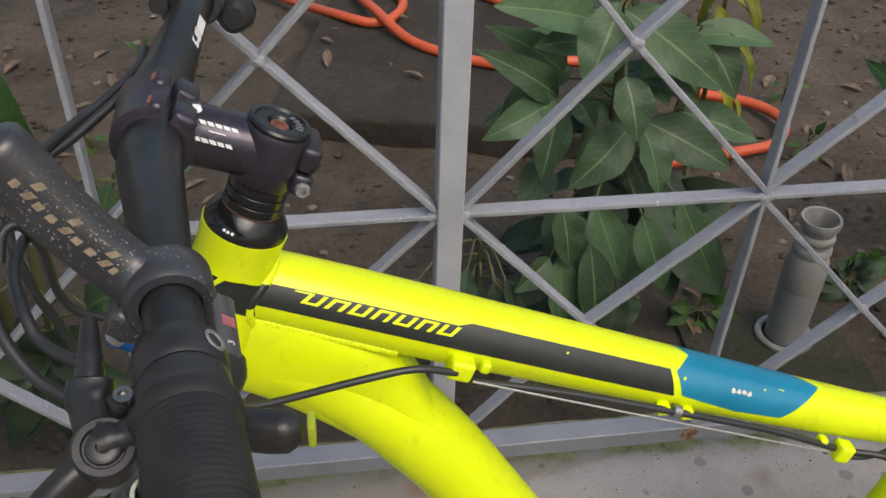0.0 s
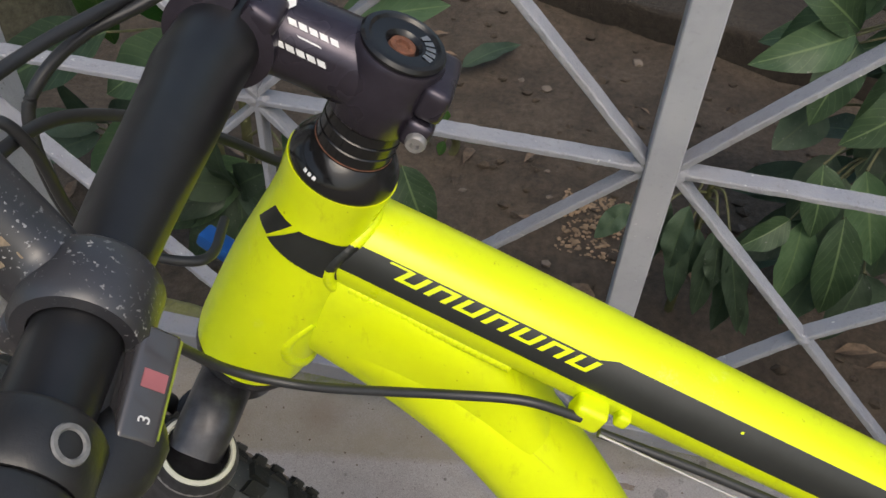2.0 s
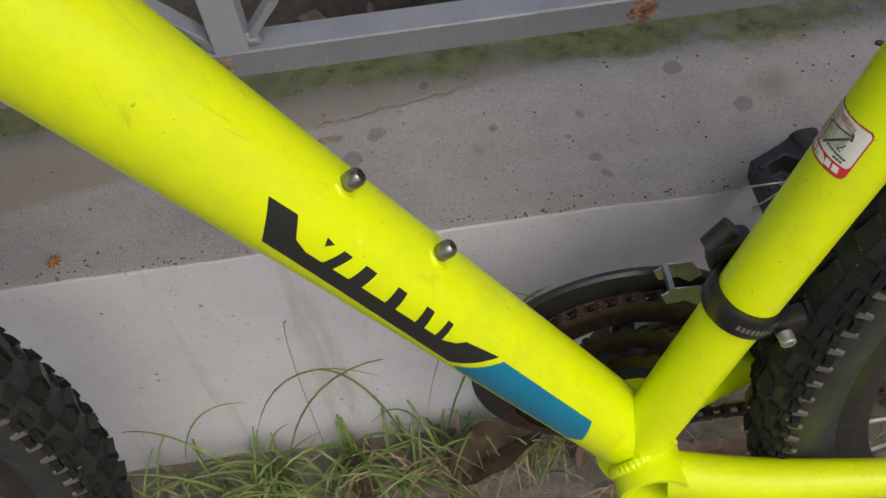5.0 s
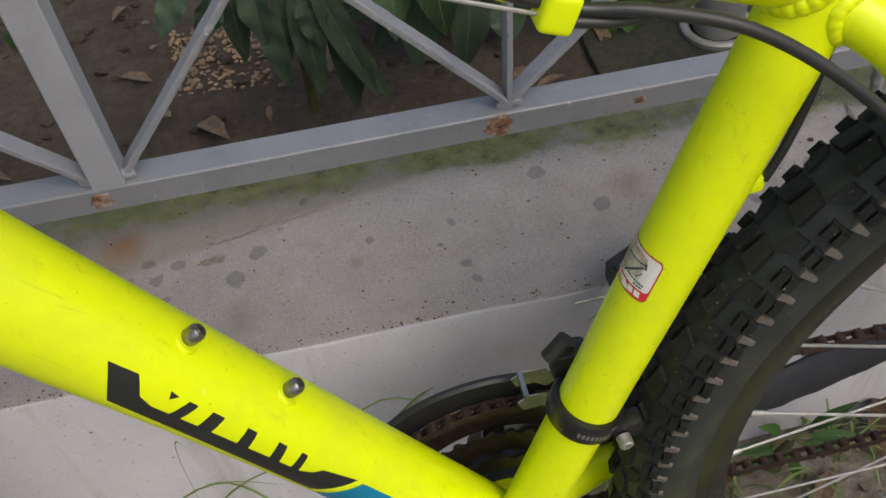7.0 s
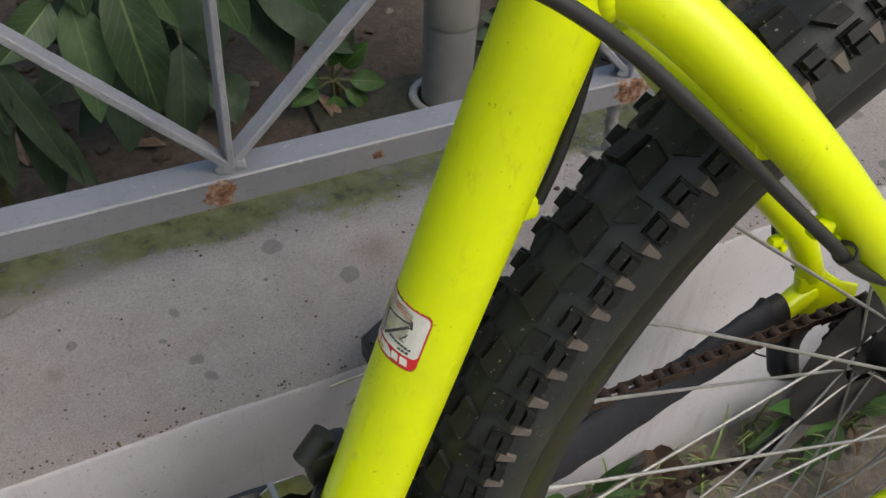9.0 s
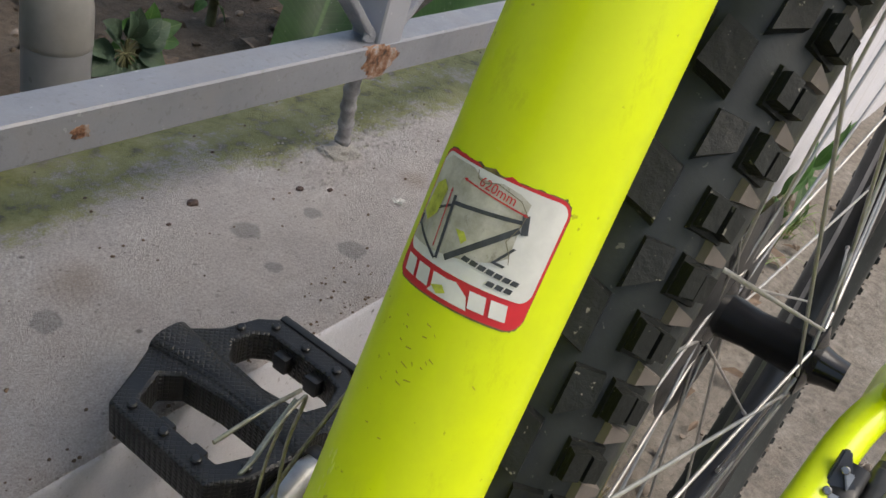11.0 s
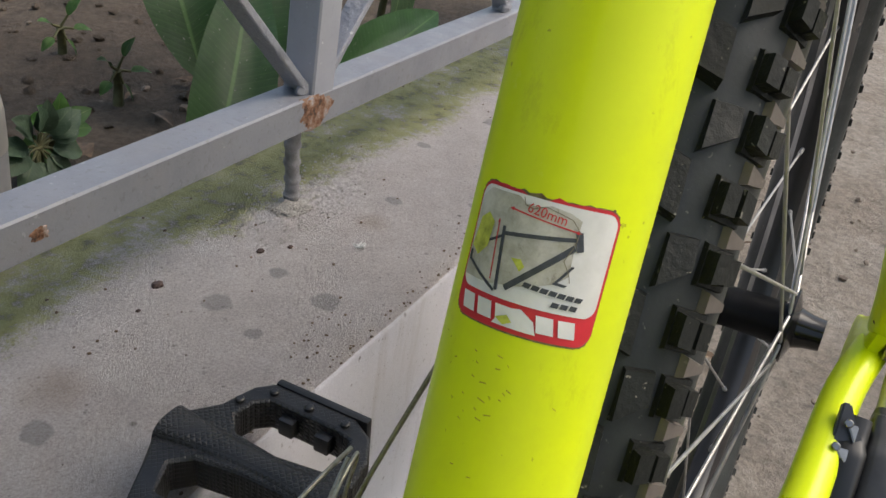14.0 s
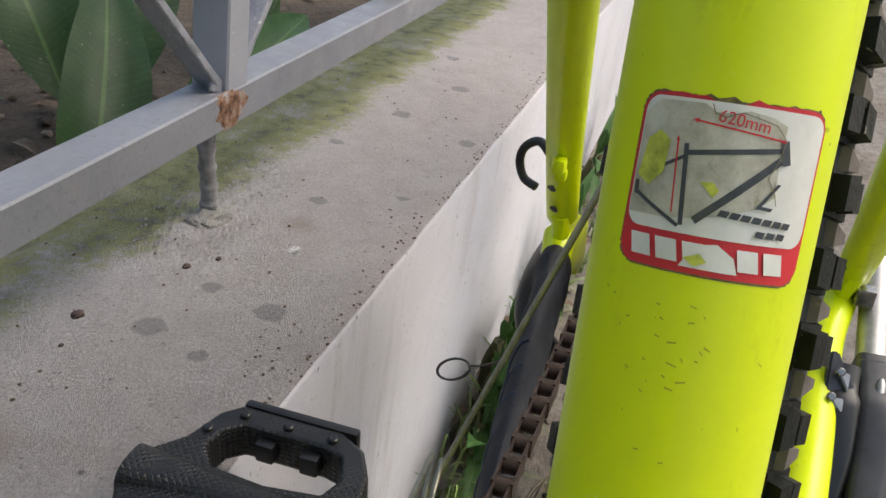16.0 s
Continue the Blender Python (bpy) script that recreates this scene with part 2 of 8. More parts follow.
def add_box(bm, cx, cy, cz, sx, sy, sz, bevel=0.0, m=None, seg=2):
    r = bmesh.ops.create_cube(bm, size=1.0, matrix=(m or Matrix()) @ Matrix.Translation((cx, cy, cz)) @ Matrix.Diagonal((sx, sy, sz, 1)))
    if bevel:
        es = list({e for v in r["verts"] for e in v.link_edges})
        bmesh.ops.bevel(bm, geom=es, offset=bevel, segments=seg, affect="EDGES", profile=0.6)
    return bm


def box(*a, **k):
    return add_box(bmesh.new(), *a, **k)


def spline(pts, n):
    """Catmull-Rom through the points, n steps a span."""
    p = [Vector(q) for q in pts]
    p = [2 * p[0] - p[1]] + p + [2 * p[-1] - p[-2]]
    out = []
    for i in range(1, len(p) - 2):
        a, b, c, d = p[i - 1:i + 3]
        for j in range(n):
            t = j / n
            out.append(0.5 * ((2 * b) + (c - a) * t + (2 * a - 5 * b + 4 * c - d) * t * t + (3 * b - a - 3 * c + d) * t ** 3))
    out.append(p[-2].copy())
    return out


def frames_along(pts, up=(0, 1, 0)):
    """Tangent, side and normal at each point; the side stays near the given direction."""
    out = []
    for i, p in enumerate(pts):
        t = (pts[min(i + 1, len(pts) - 1)] - pts[max(i - 1, 0)]).normalized()
        s = Vector(up) - t * t.dot(Vector(up))
        s = s.normalized() if s.length > 1e-4 else t.orthogonal().normalized()
        out.append((t, s, t.cross(s)))
    return out


def add_sweep(bm, pts, radii, seg=16, cap=True, up=(0, 1, 0), power=2.0, closed=False):
    """A tube along the points. radii: one number, or per point a number or (side, normal) pair; power over 2 squares the section."""
    fr = frames_along(pts, up)
    rings = []
    for i, p in enumerate(pts):
        r = radii if isinstance(radii, (int, float)) else radii[i]
        a, b = r if isinstance(r, tuple) else (r, r)
        t, s, n = fr[i]
        ring = []
        for k in range(seg):
            th = 2 * math.pi * k / seg
            c, d = math.cos(th), math.sin(th)
            c, d = math.copysign(abs(c) ** (2 / power), c), math.copysign(abs(d) ** (2 / power), d)
            ring.append(bm.verts.new(p + s * (a * c) + n * (b * d)))
        rings.append(ring)
    pairs = list(zip(rings, rings[1:])) + ([(rings[-1], rings[0])] if closed else [])
    for ra, rb in pairs:
        for k in range(seg):
            bm.faces.new((ra[k], ra[(k + 1) % seg], rb[(k + 1) % seg], rb[k]))
    if cap and not closed:
        bm.faces.new(rings[0][::-1])
        bm.faces.new(rings[-1])
    return bm


def sweep(pts, radii, seg=16, **k):
    bm = add_sweep(bmesh.new(), pts, radii, seg, **k)
    bmesh.ops.recalc_face_normals(bm, faces=bm.faces)
    return bm


def add_rod(bm, a, b, r, seg=12, r2=None, bevel=0.0):
    a, b = Vector(a), Vector(b)
    d = (b - a)
    if bevel:
        e = d.normalized() * bevel
        return add_sweep(bm, [a, a + e, b - e, b], [r - bevel, r, r2 or r, (r2 or r) - bevel], seg)
    return add_sweep(bm, [a, b], [r, r if r2 is None else r2], seg)


def rod(a, b, r, seg=12, r2=None, bevel=0.0):
    bm = add_rod(bmesh.new(), a, b, r, seg, r2, bevel)
    bmesh.ops.recalc_face_normals(bm, faces=bm.faces)
    return bm


def add_lathe(bm, profile, centre, axis, seg=32, closed=False):
    """Turns (along, radius) pairs round an axis."""
    c, ax = Vector(centre), Vector(axis).normalized()
    s = ax.orthogonal().normalized()
    n = ax.cross(s)
    rings = []
    for h, r in profile:
        rings.append([bm.verts.new(c + ax * h + (s * math.cos(2 * math.pi * k / seg) + n * math.sin(2 * math.pi * k / seg)) * max(r, 1e-5)) for k in range(seg)])
    pairs = list(zip(rings, rings[1:])) + ([(rings[-1], rings[0])] if closed else [])
    for ra, rb in pairs:
        for k in range(seg):
            bm.faces.new((ra[k], ra[(k + 1) % seg], rb[(k + 1) % seg], rb[k]))
    return bm


def lathe(profile, centre, axis, seg=32, closed=False):
    bm = add_lathe(bmesh.new(), profile, centre, axis, seg, closed)
    bmesh.ops.recalc_face_normals(bm, faces=bm.faces)
    return bm


# ---------------------------------------------------------------- ground, wall, pillar
def rough_sheet(x0, x1, y0, y1, z, step, amp, scale, seed):
    bm = bmesh.new()
    nx, ny = int((x1 - x0) / step), int((y1 - y0) / step)
    g = [[bm.verts.new((x0 + (x1 - x0) * i / nx, y0 + (y1 - y0) * j / ny, 0)) for j in range(ny + 1)] for i in range(nx + 1)]
    for col in g:
        for v in col:
            v.co.z = z + amp * (noise.fractal((v.co + Vector((seed, 0, 0))) * scale, 0.8, 2.0, 5))
    for i in range(nx):
        for j in range(ny):
            bm.faces.new((g[i][j], g[i + 1][j], g[i + 1][j + 1], g[i][j + 1]))
    return bm


ground = part("ground", rough_sheet(-1.5, 3.0, -2.2, 0.0, -0.004, 0.03, 0.006, 6.0, 3.1), M_GROUND)
tagged(ground, "trodden grey-brown ground beside the wall", "ground", kind="structure")
far_ground = part("ground", box(0, 0, -0.06, 400, 400, 0.04), M_GROUND)
tagged(far_ground, "plain trodden earth reaching into the distance", "ground", kind="structure")
soil = part("garden_soil", rough_sheet(-3.6, 4.2, -0.014, 5.2, SOIL_Z, 0.04, 0.022, 3.0, 9.0), M_DIRT)
soil.data.transform(BED)
tagged(soil, "damp brown garden soil behind the low wall", "soil", kind="structure")


def wall_top():
    """The low wall: worn arris along the front, a slightly uneven top."""
    bm = bmesh.new()
    prof = [(FACE_Y - 0.004, -0.05), (FACE_Y, LEDGE_Z - 0.006), (FACE_Y + 0.0015, LEDGE_Z - 0.003), (FACE_Y + 0.005, LEDGE_Z - 0.0006), (FACE_Y + 0.02, LEDGE_Z),
            (-0.03, LEDGE_Z + 0.0005), (0.02, LEDGE_Z + 0.0), (0.06, LEDGE_Z - 0.001), (BACK_Y - 0.012, LEDGE_Z - 0.004), (BACK_Y, LEDGE_Z - 0.016), (BACK_Y + 0.004, -0.08)]
    rows = []
    n = 420
    for i in range(n + 1):
        x = -1.05 + 5.25 * i / n
        row = []
        for k, (y, z) in enumerate(prof):
            w = noise.fractal(Vector((x * 14, y * 14, z * 9)), 0.8, 2.0, 4)
            e = 0.0028 if k in (8, 9) else 0.0012 if k in (2, 3) else 0.0005
            row.append(bm.verts.new((x, y + e * w, z + e * w * 0.8)))
        rows.append(row)
    for a, b in zip(rows, rows[1:]):
        for k in range(len(prof) - 1):
            f = bm.faces.new((a[k], b[k], b[k + 1], a[k + 1]))
            f.material_index = 1 if k < 2 else 0
    return bm


wall = part("wall_low", wall_top(), [M_LEDGE, M_WALLFACE])
tagged(wall, "low pale concrete wall with a mossy stained top", "wall", kind="structure")

# ---------------------------------------------------------------- fence on the wall
POSTS, THIN = (-0.645, -0.0125, 0.645, 1.28, 1.915), (-0.330, 0.303, 0.962, 1.598)
RAIL_Z, NODE_Z, TOP_Z = (0.402, 0.426), 0.761, 1.098
fence = thing("metal_fence", "grey painted welded steel fence with diagonal bars on a low wall", "fence")


def worn_bar(a, b, w, d, seed):
    """A flat bar from a to b: w across in the fence's plane, d deep, with uneven hand-painted faces."""
    a, b = Vector(a), Vector(b)
    t = (b - a).normalized()
    s = Vector((0, 1, 0))
    n = t.cross(s)
    bm = bmesh.new()
    L = (b - a).length
    k = max(2, int(min(L, 2.0) / 0.0045))
    rings = []
    ch = min(w, d) * (0.16 if w < 0.02 else 0.05)
    sec = [(-w / 2 + ch, -d / 2), (w / 2 - ch, -d / 2), (w / 2, -d / 2 + ch), (w / 2, d / 2 - ch), (w / 2 - ch, d / 2), (-w / 2 + ch, d / 2), (-w / 2, d / 2 - ch), (-w / 2, -d / 2 + ch)]
    for i in range(k + 1):
        p = a + t * (L * i / k)
        ring = []
        for u, v in sec:
            e = (0.00030 * noise.noise(Vector((p.x * 170 + u * 300 + seed, p.z * 170, v * 300))) + 0.00022 * noise.noise(Vector((p.x * 45 + seed, p.z * 45, u * 90)))) * (0.12 if w > 0.02 else 1.0)
            ring.append(bm.verts.new(p + n * (u + e) + s * (v + e)))
        rings.append(ring)
    for ra, rb in zip(rings, rings[1:]):
        for j in range(8):
            bm.faces.new((ra[j], ra[(j + 1) % 8], rb[(j + 1) % 8], rb[j]))
    bm.faces.new(rings[0][::-1])
    bm.faces.new(rings[-1])
    bmesh.ops.recalc_face_normals(bm, faces=bm.faces)
    return bm


def weld_blob(c, r, seed):
    bm = bmesh.new()
    bmesh.ops.create_icosphere(bm, subdivisions=2, radius=r)
    for v in bm.verts:
        v.co *= 1 + 0.45 * noise.noise(v.co * (2.2 / r) * 0.6 + Vector((seed, 0, 0)))
        v.co = Vector((v.co.x * 1.2, v.co.y * 0.7, v.co.z)) + Vector(c)
    return bm


part("bottom_rail", worn_bar((-0.66, 0, sum(RAIL_Z) / 2), (4.1, 0, sum(RAIL_Z) / 2), 0.024, 0.026, 1.0), M_FENCE_DUSTY, fence)
for i, x in enumerate(POSTS):
    part("post", worn_bar((x, 0, RAIL_Z[1] - 0.001), (x, 0, 1.9), 0.025, 0.025, 5.0 + i), M_FENCE_SMOOTH, fence)
for i, x in enumerate(THIN):
    part("upright_bar", worn_bar((x, 0, RAIL_Z[1] - 0.001), (x, 0, 1.9), 0.005, 0.0165, 15.0 + i), M_FENCE, fence)
cols = sorted(POSTS + THIN)
CROSSINGS = {(1, 1): (-0.174, 0.929), (2, 0): (0.142, 0.604), (2, 1): (0.142, 0.931), (3, 0): (0.462, 0.596)}
seed = 30.0
for i, (xa, xb) in enumerate(zip(cols, cols[1:])):
    xa2 = xa + (0.0125 if xa in POSTS else 0.0)
    xb2 = xb - (0.0125 if xb in POSTS else 0.0)
    for j, (z0, z1) in enumerate(((RAIL_Z[1] + 0.003, NODE_Z), (NODE_Z, TOP_Z), (TOP_Z, 1.438))):
        seed += 1.7
        xm, zm = CROSSINGS.get((i, j), ((xa2 + xb2) / 2, (z0 + z1) / 2))
        e = 0.006 if j else 0.0
        for q0, q1, dy in (((xa2, z0 + e), (xm, zm), 0.0006), ((xm, zm), (xb2, z1 - 0.004), 0.0006), ((xa2, z1 - 0.004), (xm, zm), -0.0006), ((xm, zm), (xb2, z0 + e), -0.0006)):
            part("diagonal_bar", worn_bar((q0[0], dy, q0[1]), (q1[0], dy, q1[1]), 0.0055, 0.016, seed + q0[0] * 7 + dy * 900), M_FENCE, fence)
        if i < 6:
            part("weld", weld_blob((xm, -0.006, zm), 0.0058, seed), M_FENCE, fence)
    for z in (NODE_Z, TOP_Z, 1.434):
        part("cross_bar", worn_bar((xa2, 0.0, z), (xb2, 0.0, z), 0.0055, 0.0165, seed + z), M_FENCE, fence)
for i, x in enumerate(cols[:7]):
    for z in (RAIL_Z[1] + 0.004, NODE_Z, TOP_Z):
        for dx in ((-0.014, 0.014) if x in POSTS else (-0.003, 0.004)):
            part("weld", weld_blob((x + dx, -0.005, z), 0.0062, x * 31 + z * 7 + dx * 900), M_FENCE, fence)


def rust_flakes(x, z, w, hgt, seed):
    """A thin scaly crust lying on the front of the rail."""
    bm = bmesh.new()
    n, m = 14, 10
    g = []
    for i in range(n + 1):
        col = []
        for j in range(m + 1):
            a, b = i / n * 2 - 1, j / m * 2 - 1
            edge = max(0.0, 1 - (a * a + b * b) ** 0.5 * (0.85 + 0.35 * noise.noise(Vector((a * 2 + seed, b * 2, 0)))))
            t = -0.002 + min(0.0027, edge * 0.012) * (0.92 + 0.3 * noise.noise(Vector((a * 5 + seed, b * 5, 1.0))))
            col.append(bm.verts.new((x + a * w, -0.0130 - t, z + b * hgt)))
        g.append(col)
    for i in range(n):
        for j in range(m):
            bm.faces.new((g[i][j], g[i + 1][j], g[i + 1][j + 1], g[i][j + 1]))
    return bm


for x, w, hgt, sd in ((0.292, 0.0125, 0.0120, 2.0), (0.638, 0.020, 0.0125, 7.0), (-0.022, 0.009, 0.009, 4.0), (1.275, 0.015, 0.012, 11.0), (0.41, 0.006, 0.004, 5.0)):
    part("rust_patch", rust_flakes(x, 0.414, w, hgt, sd), M_RUST, fence, "flaking orange rust on the rail")
for x in (-0.60, 0.640, 1.915):
    n = 40
    pts = [Vector((x + 0.002 * math.sin(i * 0.16), 0.004, LEDGE_Z - 0.01 + (RAIL_Z[0] - LEDGE_Z + 0.012) * i / n)) for i in range(n + 1)]
    part("rebar_stub", sweep(pts, [0.0052 + 0.0013 * max(0.0, math.sin(i * 0.9)) ** 2 for i in range(n + 1)], 14), M_REBAR, fence, "ribbed grey steel stub set in the wall")
    bm = bmesh.new()
    bmesh.ops.create_icosphere(bm, subdivisions=4, radius=1.0)
    for v in bm.verts:
        k = 1 + 0.35 * noise.fractal(v.co * 1.7 + Vector((x * 9, 0, 0)), 0.8, 2.0, 4)
        v.co = Vector((x - 0.004 + v.co.x * 0.017 * k, 0.0 + v.co.y * 0.014 * k, LEDGE_Z - 0.002 + v.co.z * 0.0065 * k))
    part("mortar_lump", bm, M_MORTAR, fence, "rough mortar lump at the foot of the stub")

# ---------------------------------------------------------------- the bicycle: materials
def yellow_paint():
    m, nt, b = material("neon_yellow_paint", 0.36, 0.0, 0.32)
    f = noise_of(nt, 5.0, 5, 0.6)
    c = ramp(nt, f, (0.3, (0.61, 0.735, 0.0)), (0.7, (0.70, 0.81, 0.0)))
    haze = ramp(nt, noise_of(nt, 15.0, 7, 0.7, (0.6, 1.0, 0.6)), (0.50, (0, 0, 0)), (0.70, (1, 1, 1)))
    c = blend(nt, maths(nt, "MULTIPLY", haze, 0.38), c, (0.48, 0.53, 0.03))
    rub = ramp(nt, noise_of(nt, 34.0, 8, 0.75), (0.63, (0, 0, 0)), (0.73, (1, 1, 1)))
    c = blend(nt, maths(nt, "MULTIPLY", rub, 0.35), c, (0.80, 0.84, 0.28))
    scuff = ramp(nt, noise_of(nt, 60.0, 8, 0.75, (1.0, 1.0, 0.35)), (0.58, (0, 0, 0)), (0.72, (1, 1, 1)))
    c = blend(nt, maths(nt, "MULTIPLY", scuff, 0.40), c, (0.32, 0.31, 0.02))
    fleck = ramp(nt, noise_of(nt, 300.0, 4, 0.6), (0.69, (0, 0, 0)), (0.72, (1, 1, 1)))
    c = blend(nt, maths(nt, "MULTIPLY", fleck, 0.45), c, (0.12, 0.11, 0.02))
    nt.links.new(c, b.inputs["Base Color"])
    nt.links.new(ramp(nt, noise_of(nt, 18.0, 6), (0.3, (0.26,) * 3), (0.7, (0.46,) * 3)), b.inputs["Roughness"])
    b.inputs["Coat Weight"].default_value = 0.18
    b.inputs["Coat Roughness"].default_value = 0.16
    bump(nt, b, noise_of(nt, 35.0, 4), 0.07, 0.001)
    return m


def tyre_material(name, base, dust, lo, hi, spec, rough_skin):
    m, nt, b = material(name, 0.62, 0.0, spec)
    f = noise_of(nt, 45.0, 7, 0.7)
    c = ramp(nt, f, (0.3, tuple(v * 0.7 for v in base)), (0.7, tuple(v * 1.35 for v in base)))
    d = ramp(nt, noise_of(nt, 17.0, 6, 0.7), (lo, (0, 0, 0)), (hi, (1, 1, 1)))
    c = blend(nt, maths(nt, "MULTIPLY", d, 0.55), c, dust)
    grit = ramp(nt, noise_of(nt, 420.0, 3, 0.6), (0.67, (0, 0, 0)), (0.70, (1, 1, 1)))
    c = blend(nt, maths(nt, "MULTIPLY", grit, 0.25 + 0.45 * rough_skin), c, (0.30, 0.28, 0.23))
    nt.links.new(c, b.inputs["Base Color"])
    nt.links.new(ramp(nt, noise_of(nt, 25.0, 4), (0.3, (0.30,) * 3), (0.7, (0.62,) * 3)), b.inputs["Roughness"])
    bump(nt, b, noise_of(nt, 240.0, 6), 0.10 + 0.55 * rough_skin, 0.0012)
    return m


def grimy_vinyl():
    """White vinyl rubbed grey-brown, with specks of dirt pressed in."""
    m, nt, b = material("scuffed_grey_vinyl", 0.6)
    c = ramp(nt, noise_of(nt, 140.0, 6, 0.7), (0.32, (0.30, 0.28, 0.215)), (0.66, (0.56, 0.54, 0.47)))
    rub = ramp(nt, noise_of(nt, 420.0, 6, 0.75, (1.0, 1.0, 0.5)), (0.60, (0, 0, 0)), (0.68, (1, 1, 1)))
    c = blend(nt, maths(nt, "MULTIPLY", rub, 0.55), c, (0.13, 0.115, 0.075))
    nt.links.new(c, b.inputs["Base Color"])
    bump(nt, b, noise_of(nt, 300.0, 5), 0.25, 0.0004)
    return m


M_YELLOW = yellow_paint()
M_BLACK = plain("matt_black_paint", (0.010, 0.010, 0.011), 0.34, 0, 0.25, 90, spec=0.5)
M_ANOD = plain("dark_anodised_alloy", (0.044, 0.038, 0.052), 0.29, 0.55, 0.2, 120, 0.12, 0.0003)
M_GLOSS = plain("gloss_black_alloy", (0.011, 0.011, 0.012), 0.2, 0.2, 0.2, 60)
M_TYRE = tyre_material("tyre_rubber", (0.0150, 0.0160, 0.0150), (0.030, 0.029, 0.026), 0.58, 0.82, 0.17, 0.7)
M_CASING = tyre_material("tyre_casing", (0.026, 0.029, 0.029), (0.050, 0.048, 0.045), 0.50, 0.80, 0.24, 0.08)
M_DUST = tyre_material("dusty_tyre_web", (0.080, 0.070, 0.061), (0.170, 0.145, 0.127), 0.28, 0.55, 0.2, 0.1)
M_PLASTIC = plain("black_plastic", (0.016, 0.016, 0.017), 0.38, 0, 0.35, 70, 0.3, 0.0006, spec=0.5)
M_GRIP = plain("ribbed_black_rubber", (0.017, 0.017, 0.017), 0.55, 0, 0.4, 60, 0.4, 0.0010, spec=0.35)
M_CABLE = plain("black_cable_housing", (0.02, 0.021, 0.023), 0.38, 0, 0.2, 60)
M_STEEL = plain("bright_steel", (0.40, 0.39, 0.38), 0.46, 0.75, 0.2, 150)
M_BOLT = plain("dark_steel_bolt", (0.25, 0.245, 0.235), 0.24, 0.9, 0.25, 200)
M_DULL = plain("dull_alloy", (0.34, 0.34, 0.34), 0.42, 0.85, 0.2, 90, 0.1, 0.0003)
M_STRAND = plain("tarnished_steel_strand", (0.33, 0.32, 0.27), 0.45, 0.8, 0.3, 300)
M_DECAL = plain("black_decal", (0.016, 0.018, 0.017), 0.35, 0, 0.2, 60)
M_BLUE = plain("teal_blue_decal", (0.0, 0.17, 0.30), 0.36, 0, 0.08, 30, coat=0.2)
M_WHITE = plain("white_print", (0.62, 0.62, 0.62), 0.5, 0, 0.15, 200)
M_CHIP = plain("bare_primer", (0.55, 0.54, 0.50), 0.6, 0, 0.3, 300)
M_GOLD = plain("worn_gold_print", (0.20, 0.155, 0.105), 0.55, 0, 0.35, 300)
M_RED = plain("red_print", (0.55, 0.02, 0.03), 0.4, 0, 0.12, 90)
M_PAPER = plain("worn_white_vinyl", (0.66, 0.65, 0.62), 0.42, 0, 0.12, 120)
M_PAPER_DIRTY = grimy_vinyl()
M_SLATE = plain("slate_print", (0.045, 0.05, 0.058), 0.45, 0, 0.35, 500)
M_CHAIN = plain("rusty_chain_steel", (0.060, 0.038, 0.028), 0.55, 0.5, 0.5, 200, 0.4, 0.0005)
M_NEOPRENE = plain("navy_neoprene", (0.020, 0.021, 0.028), 0.75, 0, 0.3, 300, 0.5, 0.0008)
M_LOCKOUT = plain("blue_anodised_alloy", (0.01, 0.09, 0.33), 0.35, 0.4, 0.15, 90)
M_RUSTBOLT = plain("rusted_bolt_head", (0.17, 0.07, 0.04), 0.8, 0.2, 0.5, 400, 0.7, 0.001)


def speckled():
    m, nt, b = material("speckled_black_bar_end", 0.36, 0.0, 0.75)
    c = ramp(nt, noise_of(nt, 30.0, 5), (0.3, (0.016, 0.016, 0.019)), (0.7, (0.036, 0.036, 0.042)))
    sp = ramp(nt, noise_of(nt, 780.0, 2, 0.5), (0.63, (0, 0, 0)), (0.68, (1, 1, 1)))
    where = ramp(nt, noise_of(nt, 28.0, 4), (0.42, (0, 0, 0)), (0.6, (1, 1, 1)))
    c = blend(nt, maths(nt, "MULTIPLY", sp, where), c, (0.36, 0.36, 0.36))
    nt.links.new(c, b.inputs["Base Color"])
    bump(nt, b, sp, 0.3, 0.0006)
    return m


M_HORN = speckled()


def knurled():
    """Moulded pyramids on the pedal's faces."""
    m, nt, b = material("knurled_black_nylon", 0.38)
    nt.links.new(ramp(nt, noise_of(nt, 60.0, 6), (0.3, (0.009, 0.009, 0.010)), (0.7, (0.021, 0.020, 0.020))), b.inputs["Base Color"])
    tc = nt.nodes.new("ShaderNodeTexCoord")
    mp = nt.nodes.new("ShaderNodeMapping")
    mp.inputs["Rotation"].default_value = (0, 0, radians(45))
    v = nnode(nt, "ShaderNodeTexVoronoi", Scale=430.0, Randomness=0.0)
    v.distance = "CHEBYCHEV"
    nt.links.new(tc.outputs["Object"], mp.inputs[0])
    nt.links.new(mp.outputs[0], v.inputs["Vector"])
    bump(nt, b, maths(nt, "SUBTRACT", 1.0, v.outputs["Distance"]), 0.9, 0.0012)
    return m


M_KNURL = knurled()
m_clear, nt_clear, b_clear = material("clear_smoked_plastic", 0.12)
b_clear.inputs["Base Color"].default_value = (0.050, 0.048, 0.052, 1)
b_clear.inputs["Coat Weight"].default_value = 0.8

# ---------------------------------------------------------------- the bicycle: frame


